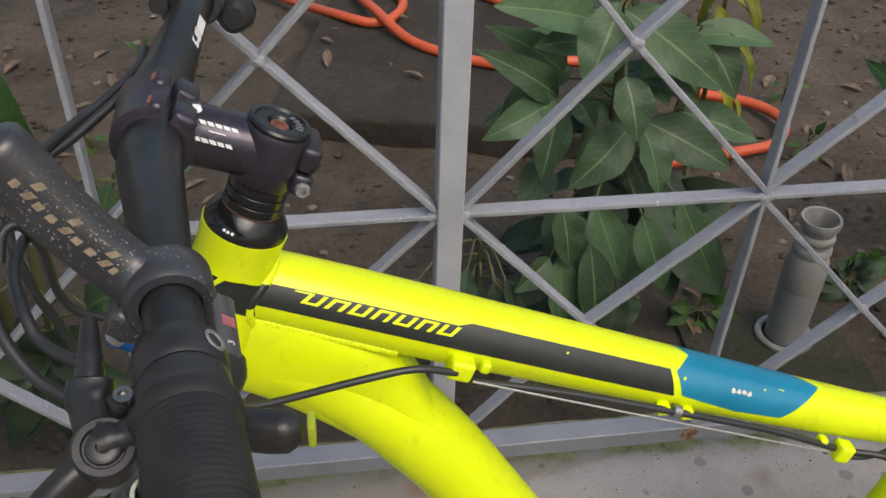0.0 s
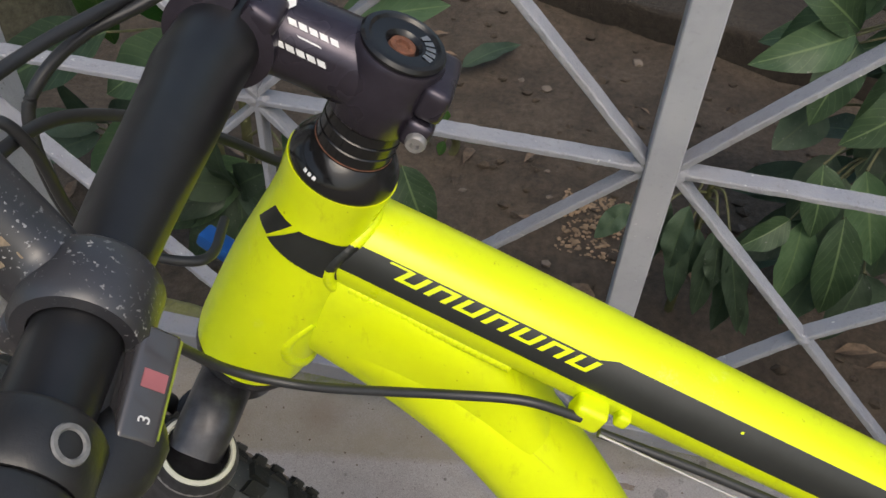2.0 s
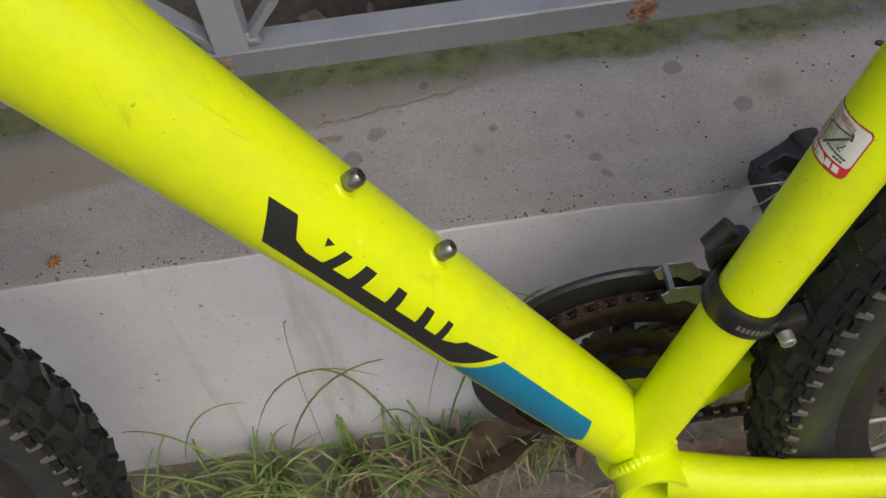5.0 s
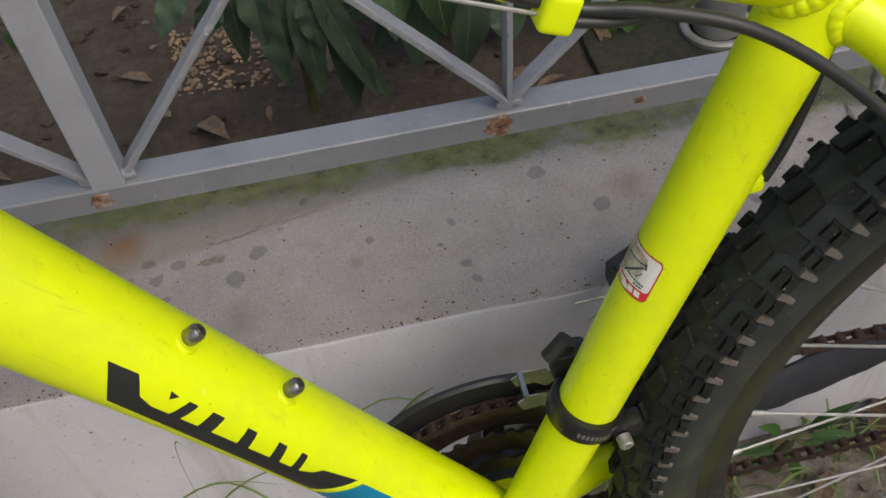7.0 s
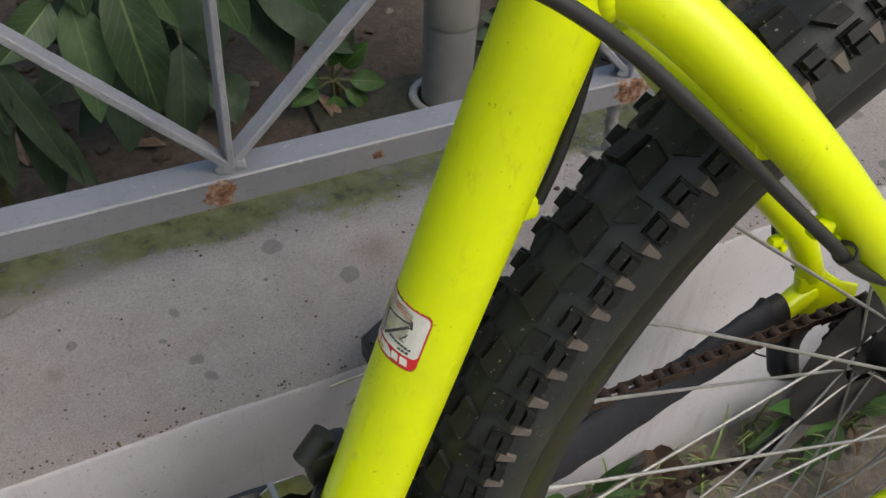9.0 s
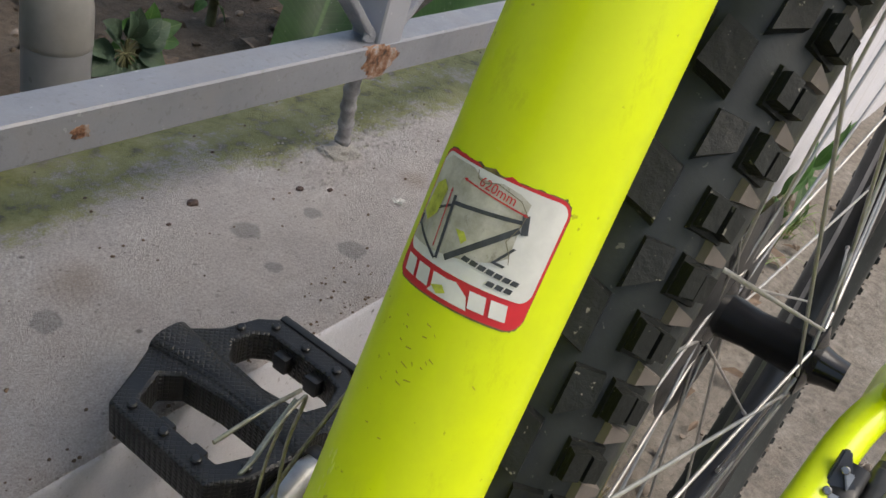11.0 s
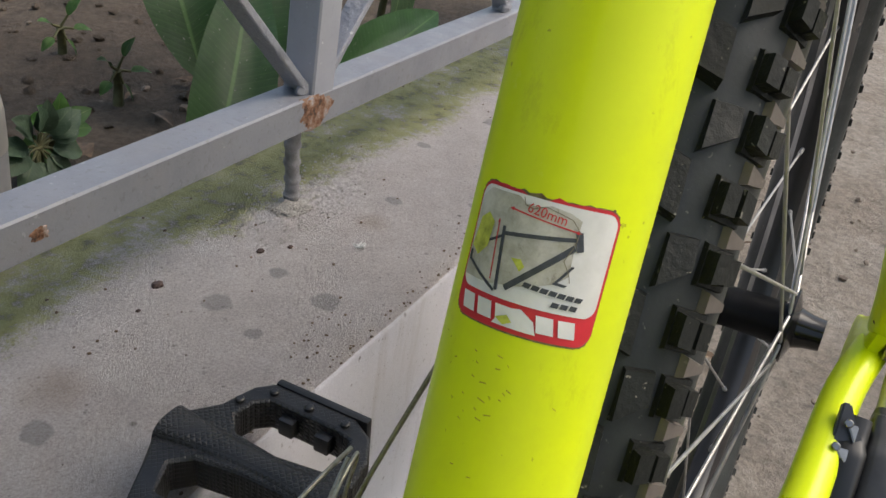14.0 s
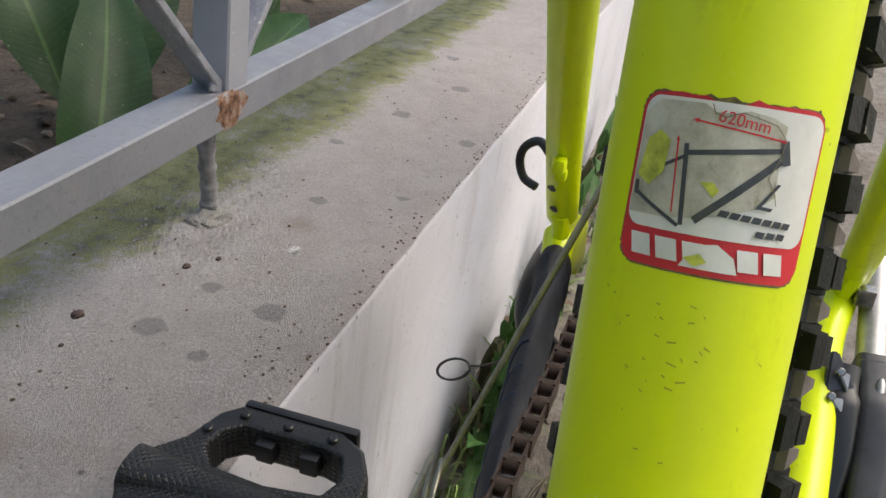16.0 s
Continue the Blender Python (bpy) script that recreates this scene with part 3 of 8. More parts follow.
def bike_pose():
    n = Vector((0.011, 0.998, -0.066)).normalized()
    u = (Vector((1, 0, 0)) - n * n.x).normalized()
    w = u.cross(n)
    m = Matrix((u, n, w)).transposed().to_4x4()
    return Matrix.Translation(Vector((0.2203, -0.2976, 0.2575)) - 0.004 * n) @ m


bike = thing("mountain_bicycle", "neon yellow mountain bicycle with black parts standing by a low wall", "bicycle", m=bike_pose())


def L3(u, w, n=0.0):
    return Vector((u, n, w))


class Tube:
    """A round tube in the bike: points and radii; decals are laid on it by (metres along, degrees from its top towards the left side)."""

    def __init__(self, pts, radii, steps=8, top=None):
        self.pts = spline(pts, steps)
        rs = spline([(r, 0, 0) for r in radii], steps)
        self.r = [max(q.x, 0.002) for q in rs]
        self.s = [0.0]
        for a, b in zip(self.pts, self.pts[1:]):
            self.s.append(self.s[-1] + (b - a).length)
        self.top = top

    def mesh(self, seg=36):
        return sweep(self.pts, self.r, seg)

    def at(self, s, phi, off=0.0):
        i = 0
        while i < len(self.s) - 2 and self.s[i + 1] < s:
            i += 1
        f = (s - self.s[i]) / (self.s[i + 1] - self.s[i])
        p = self.pts[i].lerp(self.pts[i + 1], f)
        r = self.r[i] + (self.r[i + 1] - self.r[i]) * f
        a, b = self.pts[max(i - 1, 0)], self.pts[min(i + 2, len(self.pts) - 1)]
        t = (b - a).normalized()
        left = Vector((0, -1, 0))
        left = (left - t * t.dot(left)).normalized()
        up = t.cross(left)
        if up.dot(Vector(self.top or (0, 0, 1))) < 0:
            up = -up
        q = radians(phi)
        return p + (up * math.cos(q) + left * math.sin(q)) * (r + off)

    def decal(self, polys, off=0.00025, fine=0.003):
        bm = bmesh.new()
        rm = sum(self.r) / len(self.r)
        for poly in polys:
            b2 = bmesh.new()
            vs = [b2.verts.new((s, radians(ph) * rm, 0)) for s, ph in poly]
            b2.faces.new(vs)
            bmesh.ops.triangulate(b2, faces=b2.faces[:])
            for _ in range(6):
                es = [e for e in b2.edges if e.calc_length() > fine * 1.6]
                if not es:
                    break
                bmesh.ops.subdivide_edges(b2, edges=es, cuts=1)
                bmesh.ops.triangulate(b2, faces=b2.faces[:])
            idx = {}
            for v in b2.verts:
                idx[v.index if v.index >= 0 else id(v)] = None
            b2.verts.index_update()
            made = [bm.verts.new(self.at(v.co.x, math.degrees(v.co.y / rm), off)) for v in b2.verts]
            for f in b2.faces:
                bm.faces.new([made[v.index] for v in f.verts])
            b2.free()
        ax = self.pts[len(self.pts) // 2]
        bmesh.ops.recalc_face_normals(bm, faces=bm.faces)
        tot = sum((f.normal.dot(f.calc_center_median() - ax) for f in bm.faces))
        if tot < 0:
            bmesh.ops.reverse_faces(bm, faces=bm.faces[:])
        return bm


HT_LO, HT_HI = L3(-0.4470, 0.5624, -0.004), L3(-0.3945, 0.6926, -0.004)
STEER = (HT_HI - HT_LO).normalized()
FORE = Vector((-STEER.z, 0, STEER.x))
HT = Tube([HT_LO, HT_LO.lerp(HT_HI, 0.1), HT_LO.lerp(HT_HI, 0.45), HT_LO.lerp(HT_HI, 0.8), HT_LO.lerp(HT_HI, 0.93), HT_HI], [0.0305, 0.0312, 0.0295, 0.0245, 0.0246, 0.0252], 6, top=(-1, 0, 0))
TT = Tube([L3(-0.405, 0.6500, 0.0012), L3(-0.36, 0.6332, 0.0013), L3(-0.30, 0.6104, 0.0014), L3(-0.2, 0.5730, 0.0012), L3(-0.1, 0.5368, 0.0006), L3(0.0, 0.5005, 0.0012), L3(0.137, 0.4513, 0.0046)], [0.0230, 0.0238, 0.0241, 0.0232, 0.0214, 0.0194, 0.0163])
DT = Tube([L3(u, w, 0.004) for u, w in ((-0.437, 0.604), (-0.387, 0.587), (-0.3305, 0.5490), (-0.2815, 0.4900), (-0.2342, 0.4181), (-0.1872, 0.3456), (-0.1295, 0.2577), (0.008, 0.045))], [0.0240, 0.0268, 0.0308, 0.0311, 0.0294, 0.0278, 0.0262, 0.0248])
ST = Tube([L3(-0.001, 0.030, -0.0060), L3(0.0562, 0.205, -0.0023), L3(0.0915, 0.313, 0.0004), L3(0.1533, 0.501, 0.005)], [0.0178, 0.0176, 0.0177, 0.0177], 8, top=(-1, 0, 0))
frame_part = part("frame", lathe([(-0.037, 0.0195), (-0.037, 0.0225), (0.037, 0.0225), (0.037, 0.0195)], L3(0.012, 0.043, -0.002), (0, 1, 0), 40, True), M_YELLOW, bike, "bottom bracket shell of the yellow frame")
head_tube = part("head_tube", HT.mesh(48), M_YELLOW, bike)
top_tube = part("top_tube", TT.mesh(44), M_YELLOW, bike)
down_tube = part("down_tube", DT.mesh(48), M_YELLOW, bike)
seat_tube = part("seat_tube", ST.mesh(44), M_YELLOW, bike)


gusset_h = [q.x for q in spline([(h, 0, 0) for h in (0.036, 0.040, 0.041, 0.038, 0.028)], 6)]
gusset_r = [q.x for q in spline([(r, 0, 0) for r in (0.0254, 0.0258, 0.0264, 0.0272, 0.0270)], 6)]
part("gusset", sweep(spline([L3(-0.418, 0.615, 0.003), L3(-0.392, 0.604, 0.003), L3(-0.362, 0.587, 0.003), L3(-0.335, 0.562, 0.004), L3(-0.305, 0.524, 0.004)], 6), list(zip(gusset_r, gusset_h)), 56, power=3.0), M_YELLOW, down_tube)


def dimes(path, r=0.0050, spacing=0.0027, thin=0.0021):
    """A welding seam: one rod along a path, its thickness stepping in overlapping scallops."""
    bm = bmesh.new()
    step, d, want, pts = spacing / 6.0, 0.0, 0.0, []
    for a, b in zip(path, path[1:]):
        L = (b - a).length
        while d + L >= want and L > 1e-9:
            pts.append(a.lerp(b, (want - d) / L))
            want += step
        d += L
    rings, s = [], None
    for k, p in enumerate(pts):
        t = (pts[min(k + 2, len(pts) - 1)] - pts[max(k - 2, 0)]).normalized()
        s = t.orthogonal() if s is None else s
        s = (s - t * t.dot(s)).normalized()
        q = t.cross(s)
        x = ((k % 6) - 3) / 6.0 * spacing
        rk = r * math.sqrt(max(0.05, 1 - (x / thin) ** 2)) * (0.97 + 0.05 * noise.noise(p * 300))
        rings.append([bm.verts.new(p + (s * math.cos(a) + q * math.sin(a)) * rk) for a in [i * math.pi / 6 for i in range(12)]])
    for a, b in zip(rings, rings[1:]):
        for i in range(12):
            bm.faces.new((a[i], a[(i + 1) % 12], b[(i + 1) % 12], b[i]))
    for ring in (rings[0], rings[-1]):
        bm.faces.new(ring)
    bmesh.ops.recalc_face_normals(bm, faces=bm.faces)
    return bm


def joint(a, b, r, dist, n=120):
    """Where a tube of radius r running from b to a meets the surface dist(p) = 0 of another tube."""
    a, b = Vector(a), Vector(b)
    t = (a - b).normalized()
    s = t.cross(Vector((0, 1, 0))).normalized()
    k = t.cross(s)
    out = []
    for i in range(n):
        th = 2 * math.pi * i / n
        o = b + (s * math.cos(th) + k * math.sin(th)) * r
        lo, hi = 0.0, (a - b).length
        for _ in range(26):
            mid = (lo + hi) / 2
            if dist(o + t * mid) > 0:
                lo = mid
            else:
                hi = mid
        out.append(o + t * lo)
    return out


def line_dist(p0, p1, r0, r1=None):
    p0, d = Vector(p0), (Vector(p1) - Vector(p0))
    L = d.length
    d = d.normalized()

    def f(p):
        h = (p - p0).dot(d)
        rr = r0 + ((r1 if r1 is not None else r0) - r0) * max(0, min(1, h / L))
        return (p - p0 - d * h).length - rr
    return f


ht_d, st_d = line_dist(HT_LO, HT_HI, 0.0312, 0.0240), line_dist(ST.pts[0], ST.pts[-1], 0.0175)


def sunk(f, k):
    return lambda p: f(p) + k


head_weld = dimes(joint(L3(-0.42, 0.654), L3(-0.33, 0.6195), 0.0234, sunk(ht_d, 0.0012)), 0.0033, 0.0027, 0.0046)
for f in head_weld.faces:
    c = f.calc_center_median()
    turn = math.degrees(math.atan2(-c.y, c.z - (0.6485 - (c.x + 0.405) * 0.38)))
    f.material_index = 1 if 47 < turn < 86 else 0
part("weld_bead", head_weld, [M_YELLOW, M_DECAL], head_tube)
part("weld_bead", dimes([p for p in joint(L3(-0.45, 0.604), L3(-0.385, 0.578), 0.0276, sunk(ht_d, 0.0012)) if p.x > -0.43 and p.z < 0.606 and p.y < 0], 0.0040, 0.0030, 0.0052), M_YELLOW, head_tube)
st_near = line_dist(ST.pts[0], ST.pts[-1], 0.0162)
part("weld_bead", dimes(joint(L3(0.137, 0.4513, 0.0046), L3(0.05, 0.4826, 0.0023), 0.0150, st_near, 160), 0.0055, 0.0042, 0.0048), M_YELLOW, seat_tube)
part("weld_bead", dimes([TT.at(0.022 + 0.0017 * i, 126 + 0.10 * i, -0.0008) for i in range(52)], 0.0038, 0.0034, 0.0038), M_YELLOW, down_tube)
part("weld_bead", dimes(joint(L3(0.010, 0.04), L3(-0.05, 0.132), 0.0248, sunk(line_dist(L3(0.012, 0.043, -0.04), L3(0.012, 0.043, 0.04), 0.0225), 0.0010)), 0.0042, 0.0034, 0.0035), M_YELLOW, frame_part)
part("weld_bead", dimes(joint(L3(0.009, 0.04, -0.007), L3(0.05, 0.17, -0.0045), 0.0165, sunk(line_dist(DT.pts[-9], DT.pts[-1], 0.0262), 0.0008)), 0.0038, 0.0034, 0.0035), M_YELLOW, frame_part)


def stay_path(side):
    k = 1.0 if side > 0 else -1.0
    return [L3(0.1365, 0.4440, 0.003 * k + 0.002), L3(0.1600, 0.4290, 0.0205 * k), L3(0.187, 0.4025, 0.041 * k - 0.002), L3(0.2265, 0.360, 0.057 * k - 0.003), L3(0.298, 0.283 + 0.003 * k, 0.067 * k - 0.006), L3(0.352, 0.2265 + 0.006 * k, 0.0735 * k - 0.007), L3(0.392, 0.184 + 0.006 * k, 0.078 * k - 0.008), L3(0.419, 0.148, 0.0795 * k - 0.009)]


def chain_stay_path(side):
    k = 1.0 if side > 0 else -1.0
    return [L3(0.025, 0.040, 0.024 * k), L3(0.075, 0.046, 0.038 * k), L3(0.14, 0.058, 0.049 * k - 0.002), L3(0.22, 0.074, 0.060 * k - 0.005), L3(0.31, 0.096, 0.068 * k - 0.006), L3(0.385, 0.118, 0.0725 * k - 0.006), L3(0.424, 0.131, 0.0785 * k - 0.008)]


AXLE = L3(0.441, 0.118, -0.007)
for side in (-1, 1):
    ss = Tube(stay_path(side), [0.0114, 0.0114, 0.0110, 0.0105, 0.0101, 0.0098, 0.0096, 0.0092])
    stay = part("seat_stay", ss.mesh(28), M_YELLOW, bike)
    cs = Tube(chain_stay_path(side), [0.0155, 0.0145, 0.0120, 0.0108, 0.0105, 0.0102, 0.0098] if side < 0 else [0.0155, 0.0135, 0.0060, 0.0058, 0.0060, 0.0080, 0.0098])
    part("chain_stay", cs.mesh(28), M_YELLOW, bike)
    bm = bmesh.new()
    add_sweep(bm, [L3(0.414, 0.153, 0.0795 * side - 0.009), L3(0.422, 0.138, 0.077 * side - 0.008), L3(0.432, 0.122, 0.071 * side - 0.008), L3(0.452, 0.116, 0.070 * side - 0.008), L3(0.458, 0.100, 0.070 * side - 0.008)], [(0.0060, 0.009), (0.005, 0.014), (0.0035, 0.020), (0.0035, 0.017), (0.0035, 0.012)], 16, power=3.0)
    bmesh.ops.recalc_face_normals(bm, faces=bm.faces)
    part("dropout", bm, M_YELLOW, bike)
    for u, w in ((0.3900, 0.1800), (0.4070, 0.1610)):
        part("eyelet", lathe([(-0.002, 0.0), (0.0004, 0.0026), (0.0006, 0.0), ], L3(u - 0.0060, w - 0.0035, 0.0780 * side - 0.008 + 0.003), (-0.8, 0.27, -0.53), 14), M_BLACK, stay, "dark threaded eyelet")
    boss = L3(0.2105, 0.3585, 0.0605 * side) if side < 0 else L3(0.366, 0.197, 0.068)
    bm = box(boss.x, boss.y, boss.z, 0.010, 0.007, 0.008, bevel=0.0028)
    add_box(bm, boss.x + 0.008, boss.y, boss.z - 0.008, 0.006, 0.007, 0.007, bevel=0.0024)
    part("cable_guide", bm, M_YELLOW, stay)
    seam = [p for p in joint(L3(0.1365, 0.4440, 0.003 * side + 0.002), L3(0.1600, 0.4290, 0.0205 * side), 0.0102, st_near, 120) if side * (p.y - 0.003 - 0.011 * side) > 0]
    part("weld_bead", dimes(seam, 0.0042, 0.0038, 0.0054), M_YELLOW, stay)
part("stay_bridge", rod(L3(0.190, 0.392, -0.046), L3(0.190, 0.392, 0.046), 0.0085, 16), M_YELLOW, bike)

# cable stops under the top tube, bottle bolts, seat tube stop
for u, w, n, su, sv, dx in ((-0.269, 0.5885, -0.026, 0.0165, 0.0145, 0.0165), (0.0262, 0.4715, -0.0215, 0.0130, 0.0155, -0.0195)):
    tilt = Matrix.Translation((u, n, w)) @ Matrix.Rotation(radians(19.8), 4, "Y")
    bm = bmesh.new()
    add_box(bm, 0, 0, 0, su, 0.0130, sv, bevel=0.0034, m=tilt, seg=4)
    add_box(bm, dx, 0.003, 0.003, 0.0072, 0.0085, 0.0085, bevel=0.0026, m=tilt, seg=4)
    part("cable_stop", bm, M_YELLOW, top_tube)
bm = box(-0.1245, -0.0225, 0.5335, 0.009, 0.008, 0.008, bevel=0.002)
add_box(bm, -0.1065, -0.0225, 0.527, 0.009, 0.008, 0.008, bevel=0.002)
part("cable_guide", bm, M_YELLOW, top_tube)
part("guide_clip", rod(L3(-0.118, 0.5325, -0.024), L3(-0.1125, 0.5305, -0.024), 0.0048, 12), M_DULL, top_tube, "small metal cable clip")
part("cable_stop", box(0.1255, 0.001, 0.3500, 0.010, 0.009, 0.010, bevel=0.0028), M_YELLOW, seat_tube)
dt_dir = (L3(-0.0985, 0.269) - L3(-0.1325, 0.323)).normalized()
dt_out = Vector((-dt_dir.z, 0, dt_dir.x))
for c in (L3(-0.1315, 0.322), L3(-0.0965, 0.2675)):
    base = c - dt_out * 0.004
    b0 = part("bottle_boss", lathe([(-0.008, 0.0078), (-0.0042, 0.0074), (-0.0034, 0.0068), (-0.0034, 0.0045)], base, dt_out, 20), M_YELLOW, down_tube)
    part("bolt", lathe([(-0.004, 0.0036), (-0.0026, 0.0044), (0.0008, 0.0045), (0.0034, 0.0043), (0.0050, 0.0034), (0.0051, 0.0024), (0.0026, 0.0022), (0.0026, 0.0)], base, dt_out, 18), M_BOLT, down_tube, "dark steel hex bolt")

# ---------------------------------------------------------------- decals
def S0(tube, u):
    """Metres along the tube to where its axis passes u."""
    for i in range(len(tube.s) - 1):
        a, b = tube.pts[i].x, tube.pts[i + 1].x
        if (a - u) * (b - u) <= 0:
            return tube.s[i] + (tube.s[i + 1] - tube.s[i]) * (u - a) / (b - a)
    return tube.s[-1]


part("black_stripe", TT.decal([[(0.001, 51), (0.030, 50), (0.139, 49), (0.148, 41.5), (0.2975, 41), (0.3065, 90), (0.20, 87), (0.10, 86), (0.02, 86.5), (0.001, 89)]]), M_DECAL, top_tube, "long black stripe along the tube")
part("lettering_tail", TT.decal([[(0.0335, 51.2), (0.0445, 51.2), (0.0432, 53.6), (0.0322, 53.6)]], 0.0005), M_YELLOW, top_tube)
for i in range(7):
    x, w, k = 0.0425 + 0.0146 * i, 0.0122, -0.0052
    for s0, s1, p0, p1 in ((0, 0.24, 51.5, 68), (0.68, 0.92, 51.5, 68), (0.24, 0.68, 51.5, 55.2) if i % 2 else (0.24, 0.68, 64.3, 68)):
        f0, f1 = (p0 - 51.5) / 16.5, (p1 - 51.5) / 16.5
        part("lettering_bar", TT.decal([[(x + w * s0 + k * f0, p0), (x + w * s1 + k * f0, p0), (x + w * s1 + k * f1, p1), (x + w * s0 + k * f1, p1)]], 0.0005), M_YELLOW, top_tube)
part("blue_panel", TT.decal([[(0.296, -60), (0.3146, 3), (0.3027, 43), (0.3125, 86), (0.36, 99), (0.3985, 94), (0.4295, 8), (0.412, -20), (0.402, -60)]]), M_BLUE, top_tube, "teal blue panel on the tube")
b0 = 0.305
q = random.Random(5)
for k in range(4):
    part("paint_chip", TT.decal([[(b0 + 0.046 + 0.0048 * k + q.uniform(-0.0006, 0.0006) + 0.0019 * math.cos(a), 55 + (k % 2) * 1.5 + 5.2 * math.sin(a) * q.uniform(0.5, 1.3)) for a in [i * 0.7 for i in range(9)]]], 0.0005), M_CHIP, top_tube, "chipped paint showing pale primer")
for poly in ([(0.072, 40), (0.0735, 39), (0.0735, 43), (0.072, 43)], [(0.085, 33), (0.090, 34), (0.090, 36), (0.085, 35)], [(0.004, 50), (0.006, 50), (0.006, 55), (0.004, 56)], [(-0.088, 52), (-0.0865, 51), (-0.0865, 54), (-0.088, 55)]):
    part("paint_chip", TT.decal([[(b0 + s, p) for s, p in poly]], 0.0005), M_YELLOW, top_tube, "small chip in the blue paint")
# head tube chevrons (top of this tube is its front)
h = HT.s[-1]
part("black_chevron", HT.decal([[(0.0874, 152), (0.0929, 118), (0.0959, 100), (0.0979, 76), (0.0991, 54), (0.1150, 82), (0.1154, 108), (0.1129, 130), (0.1114, 152)]]), M_DECAL, head_tube, "black chevron band")
part("black_chevron", HT.decal([[(0.1155, 44), (0.1153, 73), (0.1002, 52.5), (0.1004, 29)]]), M_DECAL, head_tube, "black slanted block")
# down tube mark: black comb with slanted teeth, then a blue panel
def low_round(p):
    """Spreads the marks a little further round the slimmer lower half of the tube."""
    return 47.5 + math.degrees(math.asin(min(0.985, math.sin(radians(p - 46)) * 1.12)))


def on_down(polys):
    return DT.decal([[(a + 0.0048, low_round(p)) for a, p in poly] for poly in polys])


part("black_mark", on_down([[(0.3842, 57.7), (0.4003, 57.3), (0.4080, 75), (0.4163, 80), (0.5120, 81), (0.5193, 76), (0.5230, 69), (0.5479, 63.2), (0.5323, 101), (0.399, 93.3)]]), M_DECAL, down_tube, "black angular mark")
part("mark_tooth", on_down([[(0.4186, 59.2), (0.4240, 61.2), (0.4206, 67)]]), M_DECAL, down_tube)
for s, w, k in ((0.4300, 0.0055, -0.003), (0.4440, 0.0075, 0.0), (0.4660, 0.0065, 0.003), (0.4870, 0.0060, 0.004), (0.5035, 0.0045, 0.003)):
    part("mark_tooth", on_down([[(s, 61), (s + w, 61.5), (s + w + k, 82), (s + k - 0.001, 82)]]), M_DECAL, down_tube)
part("blue_panel", on_down([[(0.5381, 103), (0.5530, 64.7), (0.6451, 65.6), (0.6594, 95), (0.655, 106), (0.546, 106)]]), M_BLUE, down_tube, "teal blue panel on the tube")
# thin scratches on the down tube
M_SCRATCH = plain("faint_scratch", (0.50, 0.54, 0.03), 0.6)
for _ in range(14):
    s, l, p, d = q.uniform(0.05, 0.36), q.uniform(0.006, 0.022), q.uniform(5, 85), q.uniform(-10, 10)
    part("scratch", DT.decal([[(s, p), (s + l, p + d), (s + l, p + d + 0.4), (s, p + 0.5)]], 0.0003), M_SCRATCH, down_tube)

# sticker on the seat tube; its own small plan in millimetres, x to the reader's right, y up
KS = 0.2757


def sticker_xy(x, y):
    """From the sticker's plan to metres along and degrees round the tube."""
    return (KS + y / 1000.0 * 0.953, 53.2 - (33.0 - x) * 2.894)


def st_decal(polys, off):
    return ST.decal([[sticker_xy(x, y) for x, y in p] for p in polys], off, 0.0025)


def round_rect(x0, y0, x1, y1, r, n=6):
    out = []
    for cx, cy, a in ((x1 - r, y1 - r, 0), (x0 + r, y1 - r, 90), (x0 + r, y0 + r, 180), (x1 - r, y0 + r, 270)):
        out += [(cx + r * math.cos(radians(a + 90 * i / n)), cy + r * math.sin(radians(a + 90 * i / n))) for i in range(n + 1)]
    return out


def stroke(x0, y0, x1, y1, w):
    d = Vector((x1 - x0, y1 - y0)).normalized()
    n = Vector((-d.y, d.x)) * w / 2
    return [(x0 + n.x, y0 + n.y), (x1 + n.x, y1 + n.y), (x1 - n.x, y1 - n.y), (x0 - n.x, y0 - n.y)]


q_edge = random.Random(71)
rim_dirt = [(x + (x - 16.5) * 0.016 + q_edge.uniform(-0.25, 0.25), y + (y - 13.7) * 0.022 + q_edge.uniform(-0.25, 0.25)) for x, y in round_rect(0, 0, 33, 27.5, 3.4, 14)]
rim_dirt[15:15] = [(29.0 - 1.25 * i, 27.55 + q_edge.uniform(-0.4, 0.35)) for i in range(20)]
part("grime_edge", st_decal([rim_dirt], 0.00012), plain("sticker_grime", (0.16, 0.13, 0.05), 0.8, 0, 0.5, 500), seat_tube, "brown grime round the sticker's edge")
sticker = part("sticker", st_decal([[(x, y + (0.35 * math.sin(x * 2.1) + 0.3 * math.sin(x * 5.3) - (1.1 if 11.5 < x < 17 else 0.0) if y > 26.5 and 3 < x < 25 else 0.0)) for x, y in round_rect(0, 0, 33, 27.5, 3.4, 6)[:8] + [(x, 27.5) for x in (27, 25, 23, 21, 19, 17.5, 16, 14.5, 13, 11, 9, 7, 5)] + round_rect(0, 0, 33, 27.5, 3.4, 6)[8:]]], 0.0002), M_RED, seat_tube, "torn white and red geometry sticker")
part("sticker_face", st_decal([round_rect(0.7, 6.0, 32.3, 26.8, 2.6)], 0.00035), M_PAPER, sticker)
